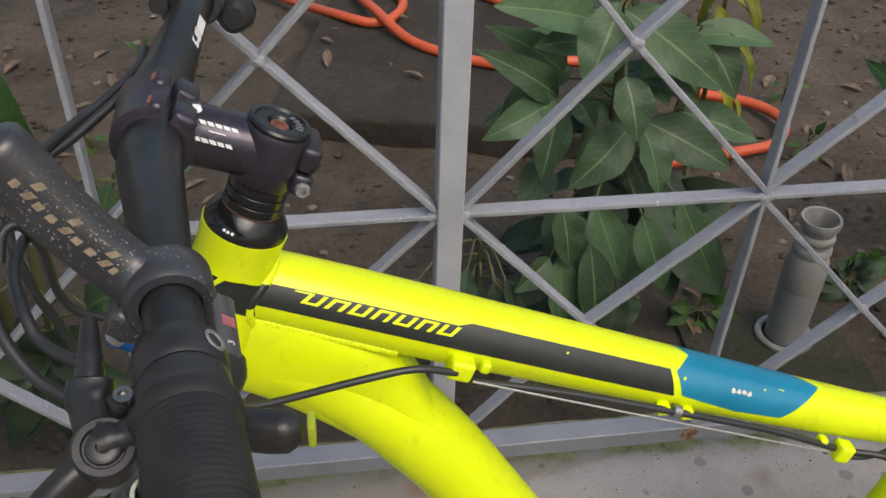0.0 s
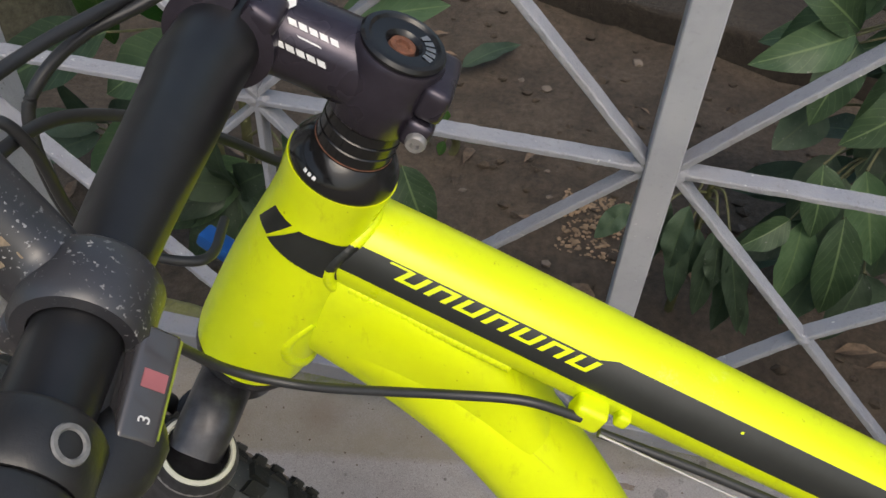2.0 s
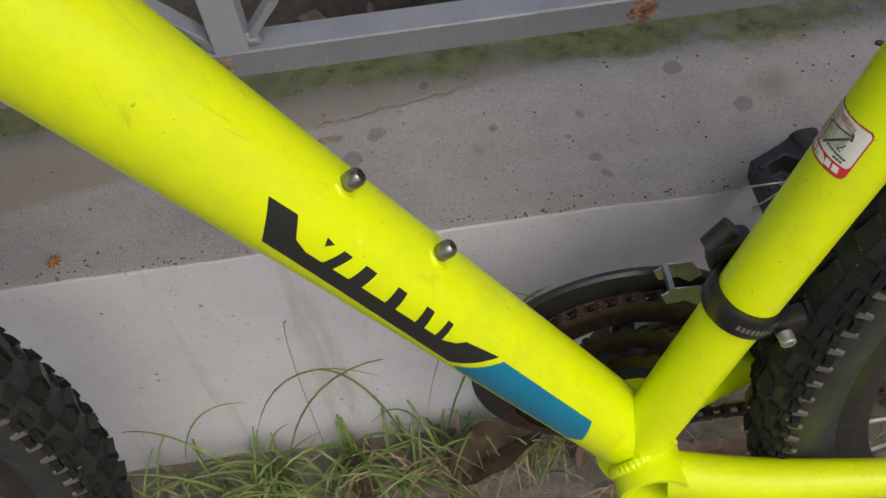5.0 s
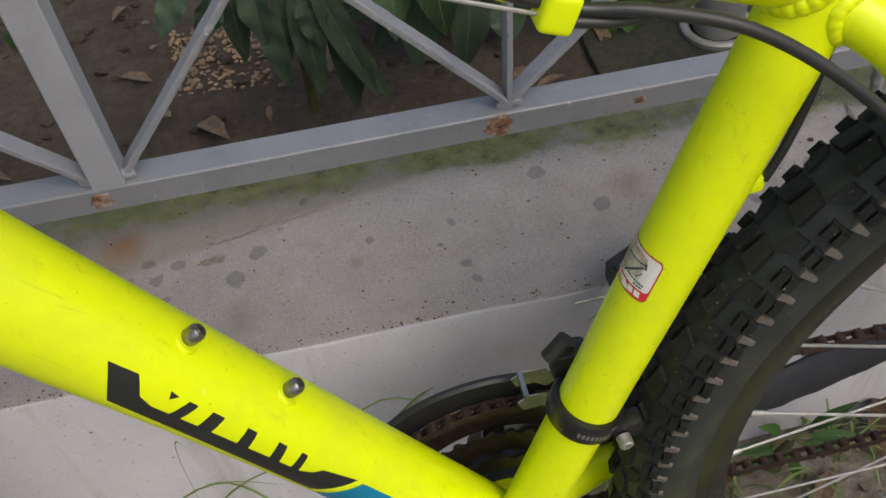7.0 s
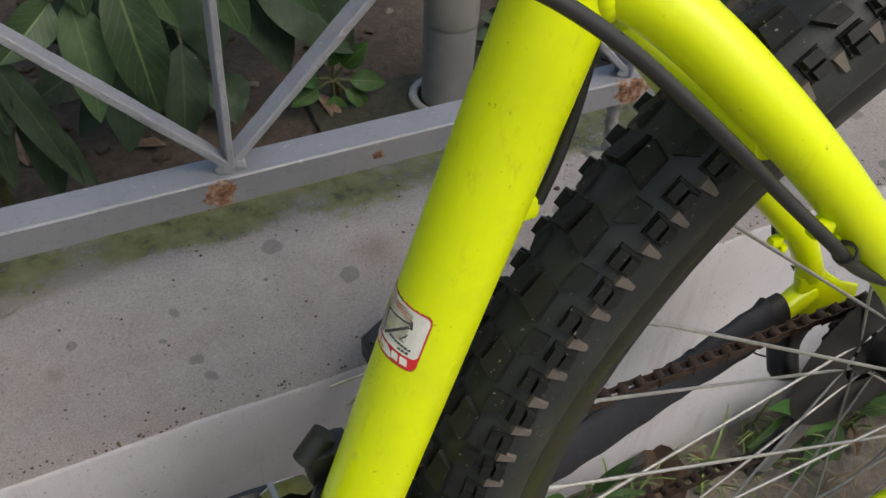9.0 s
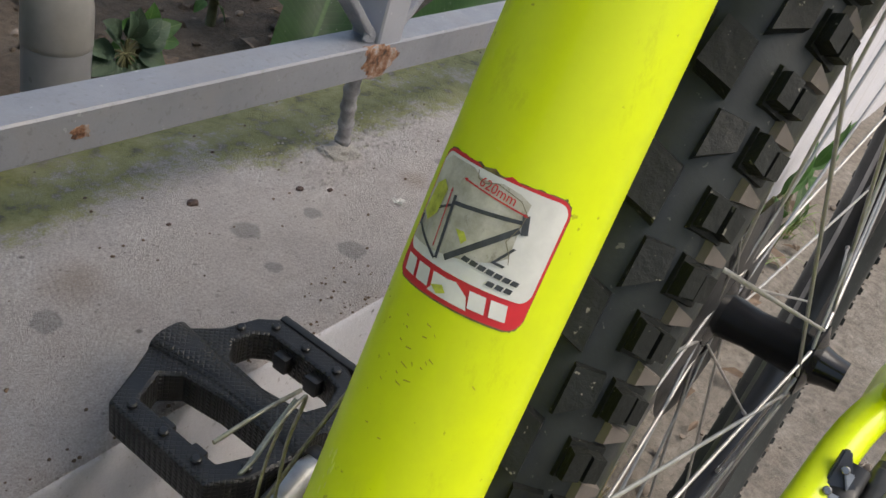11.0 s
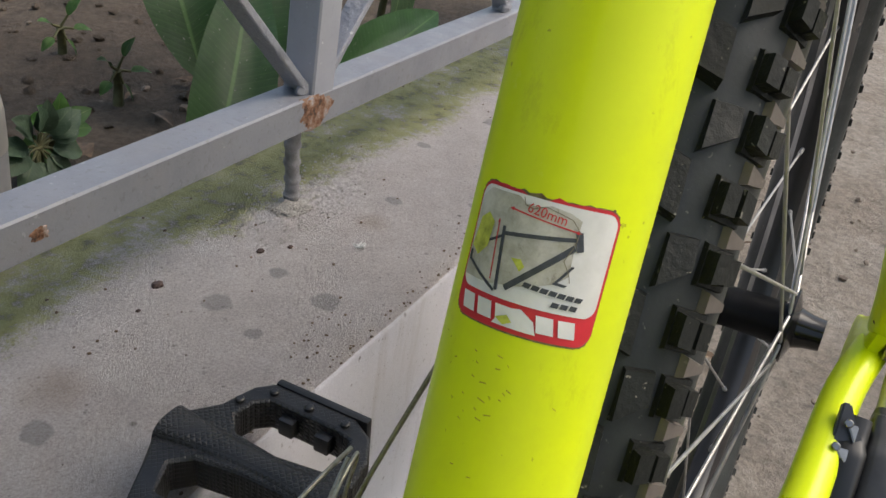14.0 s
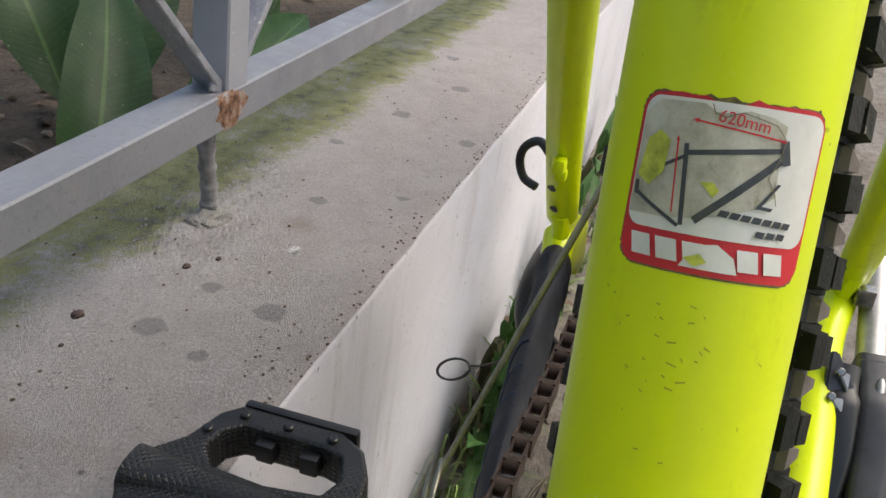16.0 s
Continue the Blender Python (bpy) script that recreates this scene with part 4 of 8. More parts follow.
part("scuffed_face", st_decal([[(0.9, 8), (1, 24), (3.5, 26.2), (11, 26.3), (13, 25.2), (15.5, 25.2), (18, 26), (22, 25.5), (24.5, 24.5), (24.3, 20), (22.6, 16), (24.6, 13.6), (22, 11.5), (16, 9.5), (8, 8)]], 0.00045), M_PAPER_DIRTY, sticker, "scuffed greyish part of the sticker")
lines = [stroke(9.5, 19.4, 25, 21.8, 0.8), stroke(24.5, 23.2, 25.6, 19.6, 1.4), stroke(9.3, 20.8, 10.6, 8.2, 0.75), stroke(24.4, 20.2, 12.5, 9.2, 1.25), stroke(9.3, 18.8, 4.0, 15.8, 0.55), stroke(1.9, 12.2, 10.2, 8.0, 0.6), stroke(1.7, 14.0, 1.9, 11.8, 0.8)]
part("frame_drawing", st_decal([[(x, y - 0.9) for x, y in p] for p in lines], 0.00058), M_SLATE, sticker, "slate grey drawing of a bicycle frame")
part("dimension_line", st_decal([stroke(10.2, 23.6, 24.6, 22.2, 0.28), stroke(7.8, 20.6, 8.8, 9.0, 0.26), [(9.6, 23.65), (10.6, 24.0), (10.5, 23.2)], [(25.0, 22.15), (24.1, 22.6), (24.0, 21.9)], [(7.75, 21.0), (7.5, 20.2), (8.1, 20.2)]], 0.00058), M_RED, sticker)
for poly in [[(x, 1.5), (x + 3.6, 1.5), (x + 2.8, 4.9), (x - 0.8, 4.9)] for x in (3.0, 7.6, 12.2, 21.0, 25.6)] + [[(11.5, 1.0), (21, 0.9), (20, 3.4), (17, 5.2), (13.5, 4.6)]]:
    part("white_bar", st_decal([poly], 0.0004), M_PAPER, sticker, "worn white bar on the red band")
for poly in [[(x, 9.6 - (x - 16.5) * 0.06), (x + 1.5, 9.5 - (x - 16.5) * 0.06), (x + 1.9, 10.5 - (x - 16.5) * 0.06), (x + 0.4, 10.6 - (x - 16.5) * 0.06)] for x in (16.0, 17.8, 19.6, 21.4, 23.2, 25.0, 26.8)] + [[(x, 7.2), (x + 1.5, 7.1), (x + 1.8, 8.1), (x + 0.3, 8.2)] for x in (22.4, 24.3, 26.2)]:
    part("black_bar", st_decal([poly], 0.00058), M_SLATE, sticker, "dark printed bar")
part("torn_patch", st_decal([[(1.6, 14), (2.6, 20), (4.6, 21.5), (6.6, 20), (6.2, 15), (4.0, 12.6)], [(12.4, 14.4), (14.5, 14.6), (15.6, 13.4), (14.8, 12.2), (13.6, 13.4)], [(12.0, 2.4), (14.5, 3.4), (15.8, 2.2), (14, 1.3)]], 0.0006), plain("bare_yellow_patch", (0.45, 0.48, 0.06), 0.6, 0, 0.4, 400), sticker, "torn patch showing the yellow paint")


tear = [(12.2, 26.4), (12.8, 25.0), (14.6, 24.6), (17.0, 25.6), (20.0, 25.0), (22.6, 24.4), (24.6, 22.4), (24.2, 19.6), (22.8, 16.4), (24.4, 14.2), (25.0, 12.4)]
part("tear_line", st_decal([stroke(*p, *q, 0.16) for p, q in zip(tear, tear[1:])], 0.00066), plain("dirt_in_tear", (0.17, 0.15, 0.10), 0.8), sticker, "dirty torn edge in the vinyl")


def words(text, size, x, y, turn, lean):
    """Lettering on the sticker, wrapped onto the tube."""
    cu = bpy.data.curves.new("words", "FONT")
    cu.body, cu.size, cu.shear, cu.resolution_u = text, size, lean, 3
    ob = bpy.data.objects.new("words", cu)
    scene.collection.objects.link(ob)
    bpy.context.view_layer.update()
    me = bpy.data.meshes.new_from_object(ob.evaluated_get(bpy.context.evaluated_depsgraph_get()))
    bpy.data.objects.remove(ob)
    bm = bmesh.new()
    bm.from_mesh(me)
    bpy.data.meshes.remove(me)
    bmesh.ops.triangulate(bm, faces=bm.faces[:])
    r = Matrix.Rotation(radians(turn), 2)
    for v in bm.verts:
        k = r @ Vector((v.co.x, v.co.y))
        s, ph = sticker_xy(x + k.x, y + k.y)
        v.co = ST.at(s, ph, 0.00062)
    return bm


part("printed_words", words("620mm", 2.75, 13.3, 23.85, -5.5, 0.0), M_RED, sticker, "red print reading 620mm")
part("printed_letter", words("L", 6.4, 21.2, 11.6, -4, 0.62), M_SLATE, sticker, "black letter L")

# scuffs on the seat tube under the sticker
M_SCUFF = plain("dark_rubbed_scuff", (0.36, 0.38, 0.02), 0.7, 0, 0.4, 300)
M_PALE = plain("pale_rubbed_mark", (0.70, 0.79, 0.13), 0.6, 0, 0.3, 300)
qz = random.Random(44)
for i in range(30):
    s, ph, l = 0.271 - abs(qz.gauss(0, 0.008)), qz.gauss(-8, 22), qz.uniform(0.0002, 0.0010) * qz.choice((0.6, 1.0, 1.8))
    if i > 26:
        s = qz.uniform(0.32, 0.45)
    d = qz.uniform(-3, 3)
    part("scuff", ST.decal([[(s, ph), (s + d * 0.0002, ph + l / 0.0175 * 57), (s + 0.00025 + d * 0.0002, ph + l / 0.0175 * 57), (s + 0.0003, ph)]], 0.0002), M_SCUFF, seat_tube)
for s0, p0, rs0, rp0 in ((0.2235, 22, 0.0026, 11), (0.233, -28, 0.0060, 6)):
    for k in range(14):
        s1, p1, e = s0 + qz.gauss(0, 0.45) * rs0, p0 + qz.gauss(0, 0.45) * rp0, qz.uniform(0.06, 0.22)
        part("rub_mark", ST.decal([[(s1 + rs0 * e * math.sin(a) * qz.uniform(0.6, 1.3), p1 + rp0 * e * math.cos(a) * qz.uniform(0.6, 1.3)) for a in [0.7 * n for n in range(9)]]], 0.0002), M_PALE, seat_tube)

# ---------------------------------------------------------------- cockpit, turned with the fork
TURN_LEFT = 3.5
STEERED = Matrix.Translation(HT_HI) @ Matrix.Rotation(radians(TURN_LEFT), 4, STEER) @ Matrix.Translation(-HT_HI)


def on_axis(s, f=0.0, n=0.0):
    """A point s metres up the steering axis from the head tube's top, f metres forward of it."""
    return HT_HI + STEER * s + FORE * f + Vector((0, n, 0))


def steered(name, bm, mat, parent, label="", smooth=True):
    bm.transform(STEERED)
    return part(name, bm, mat, parent, label, smooth)


def bars(bm, mat, parent, label="", turned=True):
    """Each quad of the mesh becomes a print bar of its own."""
    quads = [[v.co.copy() for v in f.verts] for f in bm.faces]
    bm.free()
    for qd in quads:
        one = bmesh.new()
        one.faces.new([one.verts.new(v) for v in qd])
        (steered if turned else part)("print_bar", one, mat, parent, label)


headset = steered("headset", lathe([(-0.004, 0.0236), (0.0, 0.0246), (0.004, 0.0243), (0.0075, 0.0225), (0.012, 0.0195), (0.0135, 0.0178), (0.0135, 0.012)], on_axis(0), STEER, 48), M_GLOSS, bike, "black headset cup with white print")
for a in (20, 200):
    bm = bmesh.new()
    for i in range(3):
        th0, th1 = radians(a + i * 6), radians(a + i * 6 + 4)
        side, k = Vector((0, -1, 0)), FORE
        q0 = [on_axis(h) + (side * math.cos(t) + k * math.sin(t)) * r for t in (th0, th1) for h, r in ((0.0046, 0.0245), (0.0060, 0.0238))]
        bm.faces.new([bm.verts.new(v) for v in (q0[0], q0[2], q0[3], q0[1])])
    bars(bm, M_WHITE, headset)
for i in range(3):
    z = 0.0138 + i * 0.0064
    steered("spacer", lathe([(0.0, 0.0150), (0.0, 0.0166), (0.0005, 0.0172), (0.0056, 0.0172), (0.0061, 0.0166), (0.0061, 0.0150)], on_axis(z), STEER, 40), M_GLOSS, bike)
steered("rust_ring", lathe([(0.0, 0.0168), (0.0006, 0.0174), (0.0012, 0.0168)], on_axis(0.0132), STEER, 40), M_RUSTBOLT, headset, "thin line of rust under the spacers")

BAR_C = on_axis(0.0475, 0.0615)
bm = bmesh.new()
add_lathe(bm, [(0.0328, 0.0145), (0.0328, 0.0178), (0.0345, 0.0190), (0.050, 0.0192), (0.064, 0.0190), (0.0662, 0.0180), (0.0662, 0.0150)], HT_HI, STEER, 40)
add_sweep(bm, spline([on_axis(0.0495, 0.006), on_axis(0.0492, 0.022), on_axis(0.0485, 0.036), on_axis(0.0478, 0.050)], 5), [0.0172 - 0.0008 * math.sin(i / 15 * math.pi) + 0.0006 * (i > 12) for i in range(16)], 32, power=2.3)
# split clamp at the back with its two ears
add_box(bm, 0, 0, 0, 0.012, 0.030, 0.0155, bevel=0.004, m=Matrix.Translation(on_axis(0.0565, -0.0195)) @ Matrix((-FORE, Vector((0, 1, 0)), STEER)).transposed().to_4x4(), seg=3)
add_box(bm, 0, 0, 0, 0.012, 0.030, 0.0135, bevel=0.004, m=Matrix.Translation(on_axis(0.0405, -0.0195)) @ Matrix((-FORE, Vector((0, 1, 0)), STEER)).transposed().to_4x4(), seg=3)
bmesh.ops.recalc_face_normals(bm, faces=bm.faces)
stem = steered("stem", bm, M_ANOD, bike, "dark anodised handlebar stem with white print")
for h in (0.0405,):
    steered("bolt", lathe([(0, 0.0042), (0.004, 0.0044), (0.0055, 0.0036), (0.0055, 0.002), (0.003, 0.0018), (0.003, 0)], on_axis(h - 0.001, -0.0205, -0.0125), (0, -1, 0), 20), M_STEEL, stem, "silver hex bolt")
cap = steered("top_cap", lathe([(0.0, 0.0172), (0.0018, 0.0176), (0.0032, 0.0166), (0.0034, 0.0148), (0.0022, 0.0135), (0.0020, 0.0078), (0.0008, 0.0066), (-0.001, 0.0058), (-0.001, 0.0)], on_axis(0.0662), STEER, 44), M_GLOSS, stem, "gloss black top cap")
steered("cap_bolt", lathe([(0.0, 0.0056), (0.0016, 0.0052), (0.0016, 0.0030), (0.0002, 0.0027), (0.0002, 0)], on_axis(0.0654), STEER, 20), M_RUSTBOLT, cap, "rusty centre bolt")
bm = bmesh.new()
for i in range(5):
    th0 = radians(215 + i * 17)
    vs = [on_axis(0.0662 + 0.00245) + (Vector((0, -1, 0)) * math.cos(t) + FORE * math.sin(t)) * r for t, r in ((th0, 0.0088), (th0 + radians(12), 0.0088), (th0 + radians(12), 0.0128), (th0, 0.0128))]
    bm.faces.new([bm.verts.new(v) for v in vs])
bars(bm, M_DULL, cap)

# bar clamp and faceplate
Y = Vector((0, 1, 0))
CU = STEER * 0.98 + FORE * -0.2
CU.normalize()
CF = Vector((-CU.z, 0, CU.x))


def arc_plate(bm, r0, r1, n0, n1, a0, a1, seg=14):
    """A curved plate round the bar from a0 to a1 degrees (0 is forward, 90 up)."""
    rows = []
    for i in range(seg + 1):
        a = radians(a0 + (a1 - a0) * i / seg)
        d = CF * math.cos(a) + CU * math.sin(a)
        rows.append([bm.verts.new(BAR_C + d * r + Y * n) for r, n in ((r0, n0), (r1, n0 + 0.0015), (r1, n1 - 0.0015), (r0, n1))])
    for a, b in zip(rows, rows[1:]):
        for k in range(4):
            bm.faces.new((a[k], b[k], b[(k + 1) % 4], a[(k + 1) % 4]))
    bm.faces.new(rows[0][::-1])
    bm.faces.new(rows[-1])


bm = bmesh.new()
arc_plate(bm, 0.0155, 0.0210, -0.0235, 0.0235, 96, 264, 26)


def knuckle(bm, a, n, f0, f1):
    """A rounded bolt housing on the clamp, from f0 to f1 metres forward of the bar's axis."""
    d = CF * math.cos(radians(a)) + CU * math.sin(radians(a))
    d = (d - CF * d.dot(CF)).normalized()
    m = Matrix((CF, Y, d)).transposed().to_4x4()
    add_box(bm, 0, 0, 0, f1 - f0, 0.0185, 0.0125, bevel=0.0048, m=Matrix.Translation(BAR_C + d * 0.0160 + Y * n + CF * (f0 + f1) / 2) @ m, seg=4)
    return d


for n in (-0.0135, 0.0135):
    for a in (100, 260):
        knuckle(bm, a, n, -0.0150, -0.0008)
bmesh.ops.recalc_face_normals(bm, faces=bm.faces)
steered("clamp_body", bm, M_ANOD, stem)
bm = bmesh.new()
arc_plate(bm, 0.0155, 0.0212, -0.0235, 0.0235, -84, 84, 26)
knuckles = [(knuckle(bm, a, n, 0.0012, 0.0108), n) for n in (-0.0135, 0.0135) for a in (78, -78)]
bmesh.ops.recalc_face_normals(bm, faces=bm.faces)
face = steered("faceplate", bm, M_ANOD, stem)
for d, n in knuckles:
    steered("bolt", lathe([(-0.001, 0.0040), (0.0006, 0.0038), (0.0012, 0.0026), (0.0012, 0.0017), (-0.0004, 0.0015), (-0.0004, 0)], BAR_C + d * 0.0165 + Y * n + CF * 0.0108, CF, 16), M_RUSTBOLT, face, "rusty bolt head")
bm = bmesh.new()
for row, ph in ((0, 38), (1, 53), (2, 68)):
    for i in range(5 if row != 1 else 1):
        f0 = 0.0225 + i * 0.0042 + row * 0.0006 + (0.005 if row == 1 else 0)
        l = 0.0033 if row != 1 else 0.009
        th = radians(ph)
        vs = []
        for f, dt in ((f0, 0), (f0 + l, 0), (f0 + l - 0.0016, 7 if row != 1 else 2), (f0 - 0.0016, 7 if row != 1 else 2)):
            t = th + radians(dt)
            vs.append(bm.verts.new(on_axis(0.0490, f) + (STEER * math.cos(t) + Y * -math.sin(t)) * 0.0176))
        bm.faces.new(vs)
bars(bm, M_WHITE, stem, "white slanted print bar")
bm = bmesh.new()
bm.faces.new([bm.verts.new(on_axis(0.0490, f) + (STEER * math.cos(radians(t)) + Y * -math.sin(radians(t))) * 0.0177) for f, t in ((0.043, 6), (0.047, 10), (0.0445, 34), (0.0415, 20))])
steered("print_mark", bm, M_WHITE, stem)

# handlebar
bar_pts, bar_r = [], []
for i in range(-46, 47):
    n = i * 0.0075
    a = abs(n)
    e = max(0.0, a - 0.045)
    bar_pts.append(BAR_C + Vector((math.tan(radians(8.5)) * e, n, 0.006 * (1 - math.cos(min(1, e / 0.10) * math.pi)) / 2 + 0.02 * e)))
    bar_r.append(0.0159 if a < 0.045 else max(0.0112, 0.0159 - 0.0047 * min(1, (a - 0.045) / 0.10)))
handlebar = steered("handlebar", sweep(bar_pts, bar_r, 28, up=(0, 0, 1)), M_BLACK, bike, "matt black flat handlebar")


def on_bar(n):
    i = min(range(len(bar_pts)), key=lambda k: abs(bar_pts[k].y - n))
    return bar_pts[i].copy(), (bar_pts[min(i + 1, len(bar_pts) - 1)] - bar_pts[max(i - 1, 0)]).normalized()


bm = bmesh.new()
for i in range(5):
    n0 = 0.055 + i * 0.0105
    p, t = on_bar(n0)
    p2, _ = on_bar(n0 + 0.008)
    bm.faces.new([bm.verts.new(v) for v in (p + Vector((0.0155, 0, 0.004)) * 0.93, p2 + Vector((0.0150, 0.002, 0.004)) * 0.93, p2 + Vector((0.0118, 0.004, 0.0098)) * 0.93, p + Vector((0.0125, 0.002, 0.0098)) * 0.93)])
bars(bm, M_WHITE, handlebar, "white print bar")

# bar ends: a clamp round the bar and a forged horn
for side in (-1, 1):
    p, t = on_bar(0.163 * side)
    d = Vector((-0.66, -0.04 * side * -1, 0.75)).normalized()
    bm = lathe([(-0.0105, 0.0118), (-0.0105, 0.0155), (-0.008, 0.0172), (0.008, 0.0172), (0.0105, 0.0155), (0.0105, 0.0118)], p, t, 32, True)
    path = spline([p + Vector((x, -y * side, z)) for x, y, z in ((-0.004, 0.0, 0.002), (-0.016, 0.006, 0.010), (-0.031, 0.008, 0.030), (-0.0435, 0.008, 0.0515), (-0.052, 0.008, 0.068))], 8)
    rr = [(0.0098, 0.0125), (0.0105, 0.0118), (0.0112, 0.0118), (0.0118, 0.0125), (0.0112, 0.0118)]
    rs = [tuple(v) for v in [(a.x, a.y) for a in spline([(x, y, 0) for x, y in rr], 8)]]
    rs[-1], rs[-2] = (0.005, 0.006), (0.0095, 0.0102)
    add_sweep(bm, path, rs, 32, up=tuple(t), power=2.4)
    add_box(bm, 0, 0, 0, 0.017, 0.019, 0.014, bevel=0.005, m=Matrix.Translation(p + Vector((-0.016, 0, -0.010))) @ Matrix.Rotation(radians(35), 4, "Y"), seg=3)
    bmesh.ops.recalc_face_normals(bm, faces=bm.faces)
    horn = steered("bar_end", bm, M_HORN, bike, "speckled black bar end with worn gold print")
    if side < 0:
        fr = frames_along(path, tuple(t))
        for i in range(9):
            for lo, hi in (((0, 60), (62, 0)) if i % 3 == 0 else ((0, 26), (34, 60)) if i % 3 == 1 else ((0, 60),)):
                if lo == 62:
                    continue
                vs = []
                for ds, ph in ((0, lo), (1.1, lo), (1.8, hi), (0.7, hi)):
                    f = 8 + i * 2.0 + ds
                    k = int(f)
                    c = path[k].lerp(path[k + 1], f - k)
                    tt, sv, nv = fr[k]
                    a = radians(ph * 0.60 + 54)
                    g = 1.06
                    vs.append(c + ((nv if nv.x > 0 else -nv) * math.cos(a) * rs[k][1] + sv * (-1 if sv.y > 0 else 1) * math.sin(a) * rs[k][0]) * g)
                bm = bmesh.new()
                bm.faces.new([bm.verts.new(v) for v in vs])
                steered("gold_bar", bm, M_GOLD, horn, "worn gold print bar")
        steered("size_mark", box(0, 0, 0, 0.0045, 0.0045, 0.0006, m=Matrix.Translation(p + Vector((-0.012, 0.004, 0.0125))) @ Matrix.Rotation(radians(-38), 4, "Y")), M_GOLD, horn)
        steered("bolt", lathe([(0, 0.004), (0.003, 0.004), (0.003, 0.002), (0.001, 0.002), (0.001, 0)], p + Vector((-0.022, 0, -0.018)), (-0.7, 0, -0.7), 14), M_STEEL, horn)
    # grip with fine ribs
    g0, gt = on_bar(0.232 * side)
    prof = [(0.0, 0.0112), (0.0, 0.0175), (0.003, 0.0182), (0.006, 0.0178)]
    for i in range(40):
        z = 0.008 + i * 0.0028
        prof += [(z, 0.01665), (z + 0.0006, 0.0168), (z + 0.0018, 0.0168), (z + 0.0024, 0.01665)]
    prof += [(0.121, 0.017), (0.123, 0.015), (0.123, 0.0)]
    steered("grip", lathe(prof, g0, gt * side, 32), M_GRIP, bike, "worn black rubber grip with faint ribs")

# left shifter with its gear window, left brake lever
p, t = on_bar(-0.205)
bm = lathe([(-0.0085, 0.0112), (-0.0085, 0.0150), (-0.0065, 0.0163), (0.0065, 0.0163), (0.0085, 0.0150), (0.0085, 0.0112)], p, t, 36, True)
add_sweep(bm, spline([p + Vector((0.002, 0.0, -0.012)), p + Vector((0.008, 0.012, -0.018)), p + Vector((0.010, 0.03, -0.020))], 5), [0.007, 0.009, 0.010, 0.0105, 0.011, 0.011, 0.011, 0.0105, 0.010, 0.008, 0.005], 20, power=3.0)
bmesh.ops.recalc_face_normals(bm, faces=bm.faces)
shifter = steered("shifter", bm, M_PLASTIC, bike, "black gear shifter with a clear window on the handlebar")
wy = Vector((-0.0037, 0.0243, 0.0081)).normalized()
wz = Vector((0.75, -0.1, 0.65))
wz = (wz - wy * wz.dot(wy)).normalized()
wx = wy.cross(wz)
win = STEERED.inverted() @ Matrix.Translation((-0.3885, -0.1775, 0.7555)) @ Matrix((wx, wy, wz)).transposed().to_4x4()
window = steered("gear_window", add_box(bmesh.new(), 0, 0, 0, 0.0112, 0.029, 0.008, bevel=0.0018, m=win, seg=3), m_clear, shifter, "clear gear window")
steered("red_pointer", box(0.0005, 0.0012, 0.0041, 0.0066, 0.0046, 0.0003, m=win), plain("faded_red", (0.30, 0.10, 0.11), 0.4), window)
steered("window_edge", box(0.0058, 0, -0.0005, 0.0009, 0.0275, 0.0070, bevel=0.0004, m=win), plain("lime_edge", (0.22, 0.26, 0.02), 0.4), window)
cu = bpy.data.curves.new("digit", "FONT")
cu.body, cu.size, cu.extrude = "3", 0.0046, 0.00008
ob = bpy.data.objects.new("digit", cu)
scene.collection.objects.link(ob)
bpy.context.view_layer.update()
me = bpy.data.meshes.new_from_object(ob.evaluated_get(bpy.context.evaluated_depsgraph_get()))
bpy.data.objects.remove(ob)
bm = bmesh.new()
bm.from_mesh(me)
bpy.data.meshes.remove(me)
bm.transform(win @ Matrix.Translation((0.0018, -0.0085, 0.0042)) @ Matrix.Rotation(radians(90), 4, "Z") @ Matrix.Translation((-0.0012, 0, 0)))
steered("gear_digit", bm, M_WHITE, window, "white digit 3")
steered("window_base", add_box(bmesh.new(), -0.003, 0.0, -0.010, 0.019, 0.036, 0.014, bevel=0.005, m=win, seg=3), M_PLASTIC, shifter)
ring = bmesh.new()
rq = p + Vector((0.0127, 0.0015, 0.0100))
add_lathe(ring, [(0, 0.0030), (0.0006, 0.0034), (0.0006, 0.0044), (0, 0.0047)], rq, (0.79, 0.1, 0.61), 20)
steered("badge_ring", ring, plain("grey_print", (0.16, 0.16, 0.16), 0.5, 0, 0.3, 300), shifter, "silver ring badge")
part("thumb_lever", sweep(spline([Vector((-0.402, -0.200, 0.744)), Vector((-0.386, -0.210, 0.738)), Vector((-0.372, -0.215, 0.737)), Vector((-0.359, -0.217, 0.738))], 5), [(0.004 + 0.003 * min(1, i / 8), 0.006 + 0.002 * min(1, i / 8)) for i in range(14)] + [(0.0055, 0.0065), (0.003, 0.004)], 16, power=2.6), M_PLASTIC, shifter)
part("lever_tip", box(-0.3555, -0.217, 0.738, 0.003, 0.009, 0.010, bevel=0.001), plain("lime_lever_tip", (0.30, 0.36, 0.02), 0.45), shifter, "lime tip of the thumb lever")

